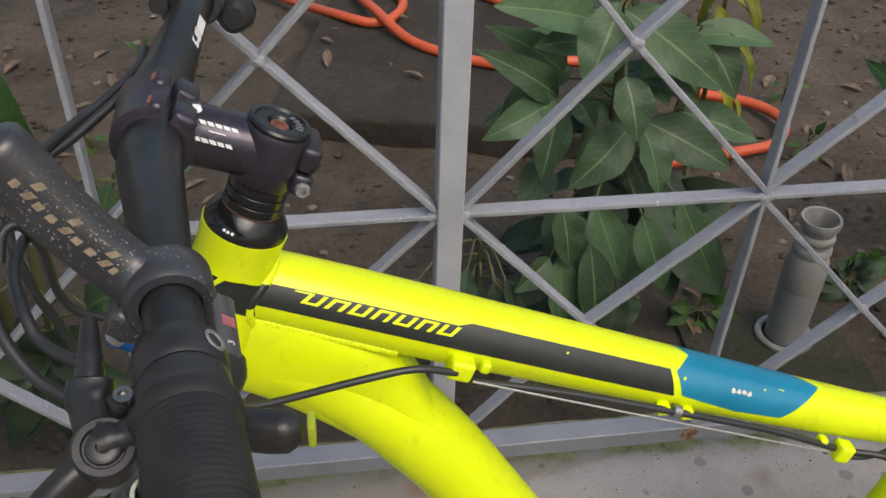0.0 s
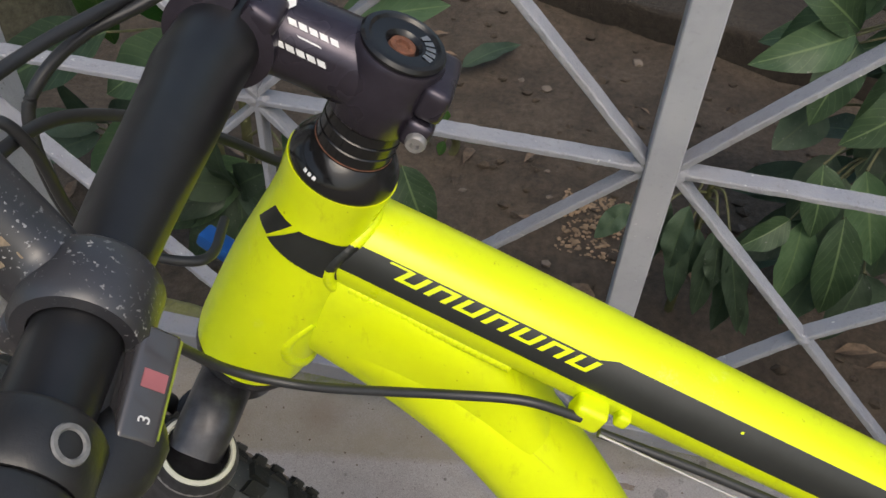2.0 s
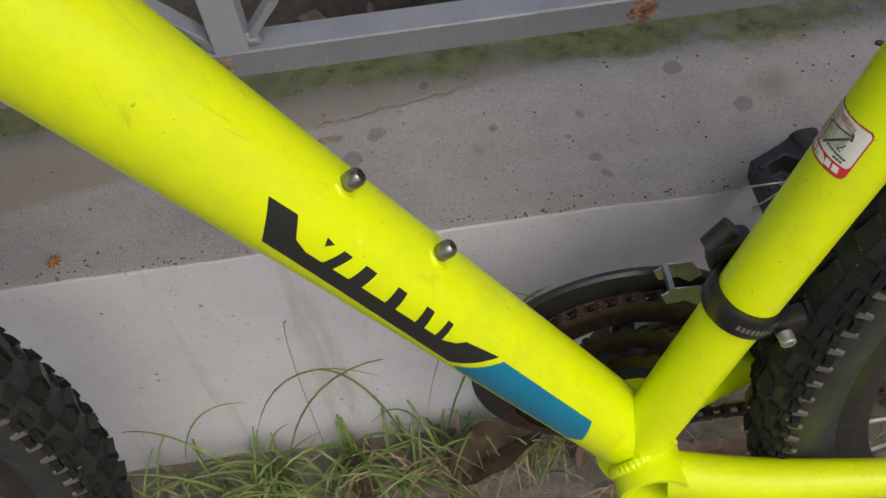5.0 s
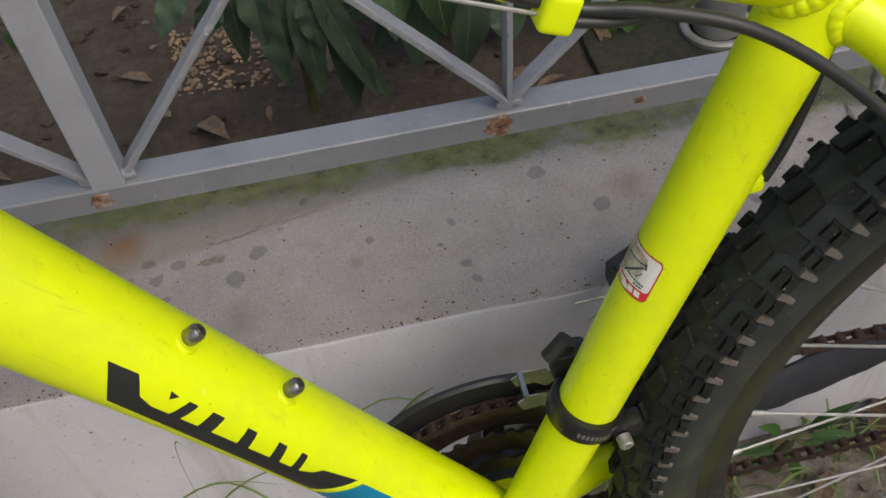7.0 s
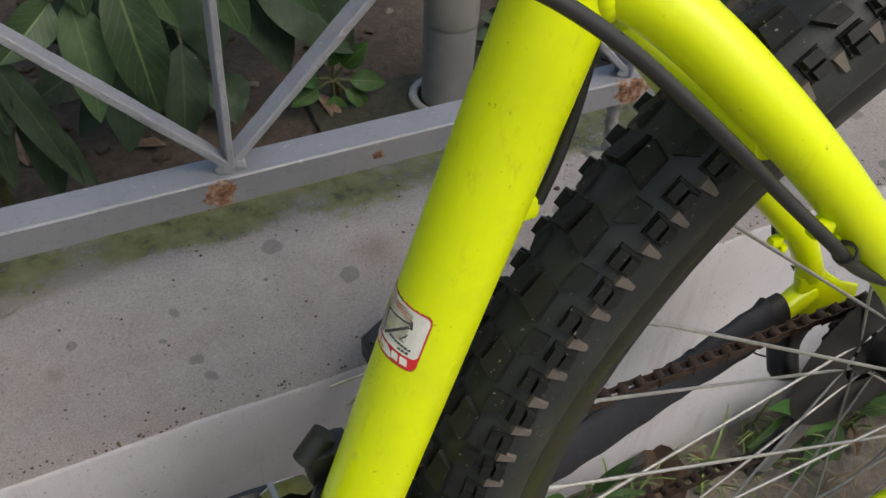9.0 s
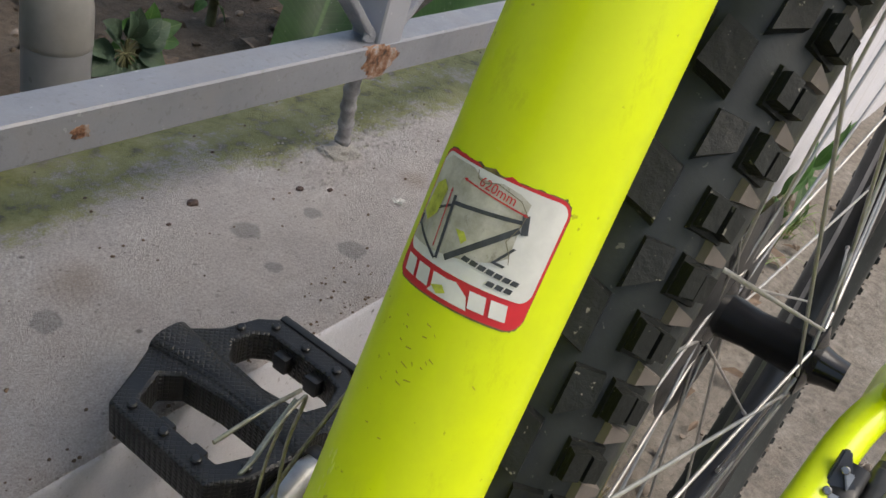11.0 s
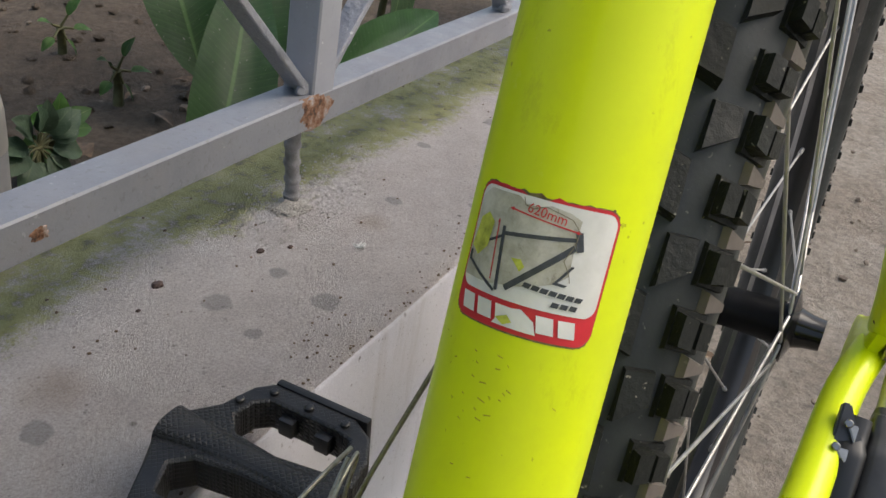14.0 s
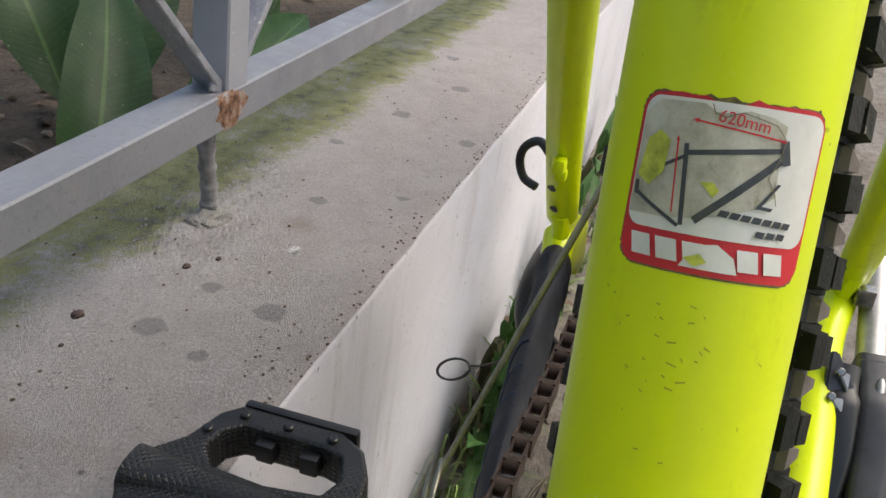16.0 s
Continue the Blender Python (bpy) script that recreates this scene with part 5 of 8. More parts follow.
p2, t2 = on_bar(-0.224)
bm = lathe([(-0.006, 0.0112), (-0.006, 0.0150), (-0.0045, 0.0160), (0.0045, 0.0160), (0.006, 0.0150), (0.006, 0.0112)], p2, t2, 32, True)
PIV = p2 + Vector((-0.029, -0.002, -0.018))
PAX = Vector((0.12, -0.45, 0.85)).normalized()
add_sweep(bm, spline([p2 + Vector((-0.008, 0.002, -0.011)), p2 + Vector((-0.018, 0.002, -0.018)), PIV - PAX * 0.003], 5), [(0.0072, 0.0105)] * 4 + [(0.0062, 0.0090)] * 4 + [(0.0066, 0.0105)] * 3, 18, power=3.0)
add_lathe(bm, [(-0.010, 0.0), (-0.010, 0.0098), (-0.0085, 0.0112), (0.003, 0.0112), (0.0045, 0.0100), (0.0045, 0.0076), (0.0034, 0.0070), (0.0034, 0.0)], PIV, PAX, 32)
add_sweep(bm, spline([PIV - PAX * 0.003, p2 + Vector((-0.0335, 0.010, -0.0175)), p2 + Vector((-0.0355, 0.020, -0.0145)), p2 + Vector((-0.0355, 0.0265, -0.011))], 5), [(0.0070, 0.0095)] * 4 + [(0.0060, 0.0078)] * 5 + [(0.0072, 0.0085)] * 4 + [(0.0070, 0.0082)] * 2 + [(0.0045, 0.0055)], 20, power=2.8)
add_box(bm, 0, 0, 0, 0.013, 0.009, 0.008, bevel=0.0025, m=Matrix.Translation(p2 + Vector((-0.022, 0.013, -0.012))) @ Matrix.Rotation(radians(25), 4, "Z"), seg=2)
bmesh.ops.recalc_face_normals(bm, faces=bm.faces)
brake = steered("brake_lever", bm, M_PLASTIC, bike, "black brake lever on the handlebar")
steered("pivot_bolt", lathe([(0.0030, 0.0), (0.0030, 0.0064), (0.0050, 0.0060), (0.0056, 0.0050), (0.0056, 0.0026), (0.0042, 0.0022), (0.0042, 0)], PIV, PAX, 24), M_CABLE, brake, "black pivot bolt")
steered("clamp_bolt", lathe([(0, 0.0034), (0.003, 0.0034), (0.003, 0.0018), (0.0015, 0.0016), (0.0015, 0)], p2 + Vector((-0.0225, 0.012, -0.0085)), (0.1, -0.2, 0.9), 16), M_BOLT, brake, "dark steel clamp bolt")
steered("barrel_adjuster", lathe([(-0.004, 0.0030), (-0.004, 0.0048), (0.001, 0.0052), (0.003, 0.0046), (0.005, 0.0052), (0.007, 0.0046), (0.012, 0.0040), (0.022, 0.0030)], p2 + Vector((-0.0360, 0.0285, -0.010)), (-0.05, 0.92, 0.38), 24), M_PLASTIC, brake)
steered("lever_blade", sweep(spline([PIV - PAX * 0.004, p2 + Vector((-0.046, -0.016, -0.026)), p2 + Vector((-0.058, -0.045, -0.028)), p2 + Vector((-0.058, -0.085, -0.026)), p2 + Vector((-0.062, -0.112, -0.026))], 5), [(0.0055, 0.0075)] * 20 + [(0.005, 0.006)], 16, power=2.6), M_PLASTIC, brake)
# right controls, seen past the stem
pr, tr = on_bar(0.198)
bm = lathe([(-0.007, 0.0112), (-0.007, 0.0160), (0.007, 0.0160), (0.007, 0.0112)], pr, tr, 28, True)
add_sweep(bm, spline([pr + Vector((0.006, 0, -0.014)), pr + Vector((0.016, -0.02, -0.016)), pr + Vector((0.016, -0.045, -0.014))], 5), [0.010, 0.012, 0.013, 0.0135, 0.0135, 0.0135, 0.0135, 0.0132, 0.0125, 0.011, 0.007], 18, power=2.8)
bmesh.ops.recalc_face_normals(bm, faces=bm.faces)
steered("shifter", bm, M_PLASTIC, bike, "black gear shifter on the far grip")
pr2, tr2 = on_bar(0.222)
bm = lathe([(-0.006, 0.0112), (-0.006, 0.0160), (0.006, 0.0160), (0.006, 0.0112)], pr2, tr2, 28, True)
add_sweep(bm, spline([pr2 + Vector((-0.010, -0.004, -0.008)), pr2 + Vector((-0.028, -0.014, -0.012)), pr2 + Vector((-0.034, -0.04, -0.006)), pr2 + Vector((-0.034, -0.075, 0.0))], 5), [0.011, 0.0125, 0.0135, 0.014, 0.014, 0.0135, 0.0125, 0.0115, 0.0105, 0.0095, 0.0085, 0.008, 0.0075, 0.007, 0.0065, 0.006], 18, power=2.5)
bmesh.ops.recalc_face_normals(bm, faces=bm.faces)
steered("brake_lever", bm, M_PLASTIC, bike, "black brake lever on the far grip")

# ---------------------------------------------------------------- cables


def cable(name, pts, r=0.0024, mat=None, label="", n=10, seg=10):
    return part(name, sweep(spline([Vector(p) for p in pts], n), r, seg, up=(0.2, 0.5, 0.8)), mat or M_CABLE, bike, label)


cable("gear_cable", [(-0.395, -0.168, 0.735), (-0.43, -0.135, 0.702), (-0.45, -0.09, 0.661), (-0.448, -0.07, 0.627), (-0.436, -0.058, 0.603), (-0.414, -0.05, 0.591), (-0.387, -0.046, 0.590), (-0.333, -0.041, 0.598), (-0.299, -0.036, 0.599), (-0.272, -0.031, 0.589)], 0.0025)
cable("brake_cable", [(-0.452, 0.09, 0.764), (-0.453, 0.06, 0.763), (-0.468, 0.03, 0.757), (-0.484, 0.0, 0.753), (-0.497, -0.05, 0.754), (-0.498, -0.09, 0.755), (-0.489, -0.13, 0.750), (-0.480, -0.15, 0.739), (-0.466, -0.165, 0.727), (-0.450, -0.175, 0.722)], 0.0027)
cable("brake_cable", [(-0.44, 0.07, 0.766), (-0.457, 0.03, 0.760), (-0.479, 0.0, 0.750), (-0.494, -0.02, 0.745), (-0.502, -0.04, 0.737), (-0.506, -0.05, 0.722), (-0.50, -0.055, 0.69), (-0.49, -0.05, 0.64), (-0.50, -0.05, 0.56)], 0.0027)
cable("brake_cable", [(-0.43, 0.05, 0.640), (-0.44, 0.03, 0.657), (-0.456, 0.01, 0.681), (-0.475, -0.02, 0.709), (-0.487, -0.05, 0.728), (-0.487, -0.08, 0.739), (-0.484, -0.11, 0.742), (-0.473, -0.14, 0.744), (-0.463, -0.155, 0.736), (-0.443, -0.17, 0.735)], 0.0027)
cable("gear_cable", [(-0.494, -0.098, 0.738), (-0.492, -0.09, 0.749), (-0.486, -0.085, 0.749), (-0.481, -0.08, 0.732), (-0.482, -0.072, 0.70), (-0.474, -0.068, 0.684), (-0.452, -0.06, 0.671), (-0.440, -0.048, 0.665), (-0.446, -0.02, 0.66)], 0.0023)
cable("brake_housing", [(-0.262, -0.030, 0.5795), (-0.198, -0.0275, 0.5605), (-0.117, -0.0255, 0.5322), (-0.04, -0.023, 0.5028), (0.012, -0.021, 0.4785), (0.034, -0.020, 0.4685), (0.057, -0.026, 0.467), (0.089, -0.034, 0.459), (0.123, -0.040, 0.437), (0.159, -0.050, 0.405), (0.187, -0.058, 0.378), (0.209, -0.067, 0.357), (0.231, -0.069, 0.337), (0.262, -0.072, 0.318), (0.300, -0.076, 0.285)], 0.0026)
cable("bare_wire", [(-0.262, -0.034, 0.583), (-0.117, -0.031, 0.5275), (0.021, -0.022, 0.4700)], 0.0008, M_STEEL, "bare steel gear wire", 4, 8)
cable("gear_cable", [(0.03, -0.022, 0.4655), (0.05, -0.021, 0.4615), (0.075, -0.012, 0.458), (0.10, 0.016, 0.447)], 0.0022)
cable("gear_cable", [(0.148, 0.002, 0.43), (0.1425, -0.0, 0.395), (0.136, -0.0015, 0.370), (0.130, -0.0015, 0.352)], 0.0022)
cable("bare_wire", [(0.128, 0.002, 0.345), (0.1225, 0.022, 0.284), (0.110, 0.048, 0.207), (0.102, 0.060, 0.165)], 0.0008, M_STRAND, "tarnished bare gear wire", 4, 8)
part("cable_tie", lathe([(-0.002, 0.0036), (-0.002, 0.0046), (0.002, 0.0046), (0.002, 0.0036)], L3(0.2195, 0.3485, -0.068), (0.7, 0.05, -0.7), 14, True), M_PLASTIC, bike)

# ---------------------------------------------------------------- seat clamp and post
st_ax = (ST.pts[-1] - ST.pts[0]).normalized()
top = ST.pts[-1]
clamp = part("seat_clamp", lathe([(-0.004, 0.0178), (-0.004, 0.0200), (-0.002, 0.0206), (0.012, 0.0206), (0.0145, 0.0196), (0.0145, 0.0162)], top, st_ax, 40), M_BLACK, bike, "black quick-release seat clamp")
back = Vector((st_ax.z, 0, -st_ax.x))
part("clamp_ear", box(0, 0, 0, 0.012, 0.024, 0.013, bevel=0.003, m=Matrix.Translation(top + st_ax * 0.005 + back * 0.0245)), M_BLACK, clamp)
nut_c = top + st_ax * 0.003 + back * 0.028 + Vector((0, -0.012, 0))
nut = part("clamp_nut", lathe([(0, 0.0), (0, 0.0070), (0.006, 0.0073), (0.0085, 0.0068), (0.0085, 0.0060), (0.0075, 0.0056), (0.0075, 0)], nut_c, (0, -1, 0), 28), M_GLOSS, clamp, "round black quick-release nut")
part("nut_ring", lathe([(0.0076, 0.0056), (0.0086, 0.0054), (0.0086, 0.0036), (0.0076, 0.0034)], nut_c, (0, -1, 0), 28), M_DULL, nut, "silver ring")
part("nut_rim", lathe([(0.0070, 0.0072), (0.0088, 0.0070), (0.0090, 0.0064), (0.0080, 0.0062)], nut_c, (0, -1, 0), 28), M_STEEL, nut, "polished rim")
part("seat_post", rod(top - st_ax * 0.03, top + st_ax * 0.22, 0.0158, 32), M_BLACK, bike)
sd = top + st_ax * 0.23
bm = bmesh.new()
add_sweep(bm, spline([sd + Vector((-0.15, 0, 0.022)), sd + Vector((-0.08, 0, 0.026)), sd + Vector((0.02, 0, 0.022)), sd + Vector((0.09, 0, 0.030)), sd + Vector((0.13, 0, 0.034))], 5), [(0.012, 0.010)] + [(0.02 + 0.003 * i, 0.016) for i in range(10)] + [(0.05 + 0.003 * i, 0.018) for i in range(9)] + [(0.05, 0.010)], 20)
bmesh.ops.recalc_face_normals(bm, faces=bm.faces)
part("saddle", bm, M_GRIP, bike)

# ---------------------------------------------------------------- wheels


def tyre_mesh(rc=0.3392, rs=0.0245, slots=138):
    """Casing with moulded knobs; in its own frame: axle along Y."""
    bm = bmesh.new()
    prof = []
    for i in range(23):
        a = radians(-128 + 256 * i / 22)
        prof.append((rs * 1.02 * math.sin(a), rc + rs * math.cos(a)))
    prof = [(-0.0115, 0.3135)] + prof + [(0.0115, 0.3135)]
    add_lathe(bm, prof, (0, 0, 0), (0, 1, 0), 160)
    bmesh.ops.recalc_face_normals(bm, faces=bm.faces)

    for f in bm.faces:
        f.material_index = 2

    def surf(th, a, lift):
        r = rc + (rs + lift) * math.cos(a)
        n = (rs + lift) * 1.02 * math.sin(a)
        return Vector((math.cos(th) * r, n, math.sin(th) * r))

    def knob(th, a, dth, da, lift, skew=0.0, taper=0.78, mat=0, ramp_up=1.0, pinch=1.0):
        """A moulded block; ramp_up: the height of its leading edge against its trailing edge; pinch: its outer width against its inner."""
        vs = []
        for lf, k in ((-0.0015, 1.0), (lift, taper)):
            for sx, sy in ((-1, -1), (1, -1), (1, 1), (-1, 1)):
                up = lf * (ramp_up if lf > 0 and sx < 0 else 1.0)
                vs.append(bm.verts.new(surf(th + dth * sx * k * (pinch if sy * a > 0 else 1.0) + skew * sy, a + da * sy * k, up)))
        for q in ((4, 5, 6, 7), (0, 1, 5, 4), (1, 2, 6, 5), (2, 3, 7, 6), (3, 0, 4, 7)):
            f = bm.faces.new([vs[i] for i in q])
            f.material_index = mat

    step = 2 * math.pi / slots
    for i in range(slots):
        th = i * step
        k = random.Random(i)
        for sd in (-1, 1):
            long = i % 2
            a = sd * radians(59 if long else 52.5)
            j = k.uniform(-0.05, 0.05) * step
            # shoulder knob in two blocks with a slot between
            knob(th + j, a - sd * radians(6), step * 0.27, radians(4.8), 0.0050 + k.uniform(-0.0004, 0.0003), k.uniform(-0.03, 0.03) * step, 0.84)
            knob(th + j, a + sd * radians(5.4), step * 0.25, radians(5.2), 0.0044 + k.uniform(-0.0004, 0.0003), k.uniform(-0.03, 0.03) * step, 0.80)
            # dusty wedge between the shoulder knobs, running down the sidewall
            knob(th + step * 0.5, sd * radians(67), step * 0.22, radians(12), 0.0019, 0, 0.70, 1, 1.0, 0.40)
            knob(th + j, a, step * 0.36, radians(13), 0.0014, 0, 0.86)
            if i % 2 == 0:
                knob(th + k.uniform(-0.0006, 0.0006), sd * radians(13.5), step * 0.50, radians(11.5), 0.0052, sd * step * 0.08, 0.82, 0, 0.45)
            else:
                knob(th, sd * radians(33), step * 0.44, radians(9.5), 0.0032, -sd * step * 0.10, 0.84, 0, 0.55, 0.62)
    return bm


def make_wheel(name, m, label):
    def w(nm, bm, mat, par, lab=""):
        bm.transform(m)
        return part(nm, bm, mat, par, lab)
    bm = bmesh.new()
    add_lathe(bm, [(-0.0125, 0.3165), (-0.0135, 0.3165), (-0.0135, 0.3075), (-0.0125, 0.3035), (-0.0085, 0.2935), (-0.004, 0.2915), (0.004, 0.2915), (0.0085, 0.2935), (0.0125, 0.3035), (0.0135, 0.3075), (0.0135, 0.3165), (0.0125, 0.3165)], (0, 0, 0), (0, 1, 0), 128)
    bmesh.ops.recalc_face_normals(bm, faces=bm.faces)
    rim = w(name, bm, M_BLACK, bike, label)
    w("tyre", tyre_mesh(), [M_TYRE, M_DUST, M_CASING], rim, "knobbly dusty black tyre")
    hub = w("hub", lathe([(-0.055, 0.006), (-0.055, 0.0095), (-0.047, 0.0105), (-0.040, 0.0125), (-0.0365, 0.023), (-0.0335, 0.023), (-0.031, 0.0135), (0.0, 0.0125), (0.018, 0.0145), (0.0205, 0.024), (0.0235, 0.024), (0.026, 0.016), (0.055, 0.010), (0.055, 0.006)], (0, 0, 0), (0, 1, 0), 32), M_GLOSS, rim, "black hub")
    for i in range(32):
        sd = -1 if i % 2 else 1
        n0 = -0.035 if sd < 0 else 0.022
        a_rim = 2 * math.pi * (i + 0.5) / 32
        lean = (1 if (i // 2) % 2 else -1) * radians(62)
        a_hub = a_rim + lean
        p0 = Vector((math.cos(a_hub) * 0.0205, n0, math.sin(a_hub) * 0.0205))
        p1 = Vector((math.cos(a_rim) * 0.293, 0.0025 * sd, math.sin(a_rim) * 0.293))
        bm = rod(p0, p1, 0.00105, 8)
        add_rod(bm, p1.lerp(p0, 0.045), p1, 0.0019, 8)
        w("spoke", bm, M_STEEL, rim)
    return rim


rear = make_wheel("rear_wheel", Matrix.Translation(AXLE + Vector((0, 0.0008, 0))) @ Matrix.Rotation(radians(-0.7), 4, "X") @ Matrix.Rotation(radians(3.1), 4, "Y"), "rear wheel with black rim and steel spokes")
FRONT = L3(-0.692, 0.115)
front = make_wheel("front_wheel", STEERED @ Matrix.Translation(FRONT) @ Matrix.Rotation(radians(1.0), 4, "Y"), "front wheel with black rim and steel spokes")
# ---------------------------------------------------------------- fork
bm = bmesh.new()
add_lathe(bm, [(0.0, 0.022), (0.0, 0.0305), (-0.006, 0.0300), (-0.014, 0.0240), (-0.03, 0.022)], HT_LO - STEER * 0.001, STEER, 36)
add_sweep(bm, spline([on_axis(-0.182, 0.004, -0.052), on_axis(-0.170, 0.004, -0.038), on_axis(-0.168, 0.004, -0.015), on_axis(-0.168, 0.004, 0.015), on_axis(-0.170, 0.004, 0.038), on_axis(-0.182, 0.004, 0.052)], 6), [(0.016, 0.015)] * 31, 20, up=tuple(STEER), power=2.8)
for n in (-0.056, 0.056):
    add_lathe(bm, [(-0.040, 0.0190), (-0.038, 0.0225), (0.006, 0.0225), (0.010, 0.0205), (0.010, 0.0165), (-0.004, 0.0160), (-0.004, 0.0)], on_axis(-0.184, 0.003, n), STEER, 32)
bmesh.ops.recalc_face_normals(bm, faces=bm.faces)
fork = steered("fork", bm, plain("chipped_fork_paint", (0.045, 0.045, 0.050), 0.30, 0.5, 0.5, 70, 0.2, 0.0006), bike, "worn dark suspension fork crown with chipped paint")
steered("chipped_paint", lathe([(0.004, 0.0229), (0.0095, 0.0211)], on_axis(-0.185, 0.003, -0.056), STEER, 24), M_DULL, fork, "bare metal where the paint has worn off")
steered("open_leg_ring", lathe([(0.0095, 0.0167), (0.0112, 0.0178), (0.0108, 0.0196), (0.0092, 0.0204)], on_axis(-0.184, 0.003, -0.056), STEER, 32), plain("pale_plastic_ring", (0.50, 0.49, 0.42), 0.5), fork, "pale ring round the open fork leg")
steered("lockout_dial", lathe([(0.008, 0.0), (0.0085, 0.0165), (0.016, 0.0175), (0.026, 0.016), (0.030, 0.010), (0.030, 0)], on_axis(-0.184, 0.003, 0.056), STEER, 28), M_PLASTIC, fork)
steered("lockout_lever", add_box(bmesh.new(), 0, 0, 0, 0.036, 0.013, 0.010, bevel=0.003, m=Matrix.Translation(on_axis(-0.156, 0.034, 0.060)) @ Matrix.Rotation(radians(20), 4, "Y") @ Matrix.Rotation(radians(-15), 4, "Z")), M_LOCKOUT, fork, "blue lockout lever")
for n in (-0.056, 0.056):
    a, b = on_axis(-0.218, 0.003, n), on_axis(-0.36, 0.003, n)
    steered("stanchion", rod(a, b, 0.0150, 28), M_DULL, fork)
    leg_end = FRONT + Vector((0, n * 0.98, 0))
    low = on_axis(-0.33, 0.003, n)
    steered("lower_leg", sweep(spline([low, low.lerp(leg_end, 0.15), low.lerp(leg_end, 0.6), leg_end], 6), [0.0215] * 4 + [0.0195] * 12 + [0.016] * 3, 24), M_BLACK, fork)
steered("fork_brace", sweep(spline([on_axis(-0.335, 0.03, -0.055), on_axis(-0.315, 0.045, -0.04), on_axis(-0.305, 0.05, 0.0), on_axis(-0.315, 0.045, 0.04), on_axis(-0.335, 0.03, 0.055)], 6), 0.0085, 16, up=(0.4, 0, 1)), M_BLACK, fork)

# ---------------------------------------------------------------- drivetrain
BB = L3(0.012, 0.043, -0.002)


def gear_ring(r_out, r_in, teeth, n, thick=0.0024):
    bm = bmesh.new()
    rows = []
    for i in range(teeth * 4):
        a = 2 * math.pi * i / (teeth * 4)
        r = r_out if i % 4 in (1, 2) else r_out - 0.0042
        d = Vector((math.cos(a), 0, math.sin(a)))
        rows.append([bm.verts.new(BB + d * rr + Vector((0, nn, 0))) for rr, nn in ((r, n - thick / 2), (r, n + thick / 2), (r_in, n + thick / 2), (r_in, n - thick / 2))])
    for a, b in zip(rows, rows[1:] + rows[:1]):
        for k in range(4):
            bm.faces.new((a[k], b[k], b[(k + 1) % 4], a[(k + 1) % 4]))
    bmesh.ops.recalc_face_normals(bm, faces=bm.faces)
    return bm


M_RING = plain("oily_rusted_steel", (0.045, 0.032, 0.024), 0.45, 0.6, 0.6, 120, 0.4, 0.0006)
crankset = part("crankset", lathe([(0.036, 0.012), (0.036, 0.024), (0.060, 0.026), (0.066, 0.020), (0.084, 0.018), (0.086, 0.0)], BB, (0, 1, 0), 32), M_PLASTIC, bike, "black triple crankset with rusty chainrings")
for r, rin, tt, n in ((0.0870, 0.062, 42, 0.055), (0.0670, 0.044, 32, 0.047), (0.0470, 0.032, 22, 0.040)):
    part("chainring", gear_ring(r, rin, tt, n), M_RING, crankset, "oily rust-stained chainring")
part("chain_guard", lathe([(0.0610, 0.084), (0.0610, 0.1030), (0.0630, 0.1050), (0.0660, 0.1045), (0.0660, 0.084)], BB, (0, 1, 0), 72, True), M_PLASTIC, crankset, "black plastic chain guard ring")
for i in range(5):
    a = radians(20 + 72 * i)
    part("spider_arm", sweep([BB + Vector((math.cos(a) * r, 0.062, math.sin(a) * r)) for r in (0.02, 0.05, 0.085)], [(0.004, 0.010), (0.004, 0.008), (0.003, 0.006)], 12, power=3.0), M_PLASTIC, crankset)
PED = L3(0.1705, 0.109, 0.0)
part("crank_arm", sweep(spline([BB + Vector((0, 0.078, 0)), BB.lerp(PED, 0.35) + Vector((0, 0.084, 0)), BB.lerp(PED, 0.75) + Vector((0, 0.089, 0)), PED + Vector((0, 0.090, 0))], 6), [(0.0085, 0.016)] * 2 + [(0.0075, 0.0145)] * 6 + [(0.0068, 0.0130)] * 6 + [(0.0068, 0.0140)] * 4 + [(0.0060, 0.010)], 20, power=2.8), M_DULL, bike, "scuffed grey crank arm")
LPED = BB * 2 - PED
part("crank_arm", sweep(spline([BB + Vector((0, -0.062, 0)), BB.lerp(LPED, 0.4) + Vector((0, -0.078, 0)), Vector((LPED.x, -0.088, LPED.z))], 8), [(0.0075, 0.0145)] * 16 + [(0.006, 0.010)], 20, power=2.8), M_DULL, bike)


def pedal_mesh(m):
    """Moulded platform with two windows; its own frame: axle along +Y from the inner edge, X backwards, top at Z = 0."""
    outer = [(-0.046, 0.008), (-0.030, -0.001), (-0.010, -0.004), (0.010, -0.004), (0.028, -0.001), (0.0405, 0.006), (0.0475, 0.018), (0.0475, 0.064), (0.040, 0.071), (0.022, 0.076), (0.008, 0.087), (-0.010, 0.087), (-0.026, 0.078), (-0.046, 0.068)]
    win1 = [(-0.035, 0.014), (-0.020, 0.0075), (-0.008, 0.012), (-0.0085, 0.040), (-0.012, 0.062), (-0.020, 0.069), (-0.035, 0.062)]
    win2 = [(0.012, 0.012), (0.022, 0.0085), (0.034, 0.013), (0.0365, 0.022), (0.0365, 0.058), (0.031, 0.064), (0.020, 0.066), (0.0105, 0.058), (0.0085, 0.034)]
    return outer, win1, win2


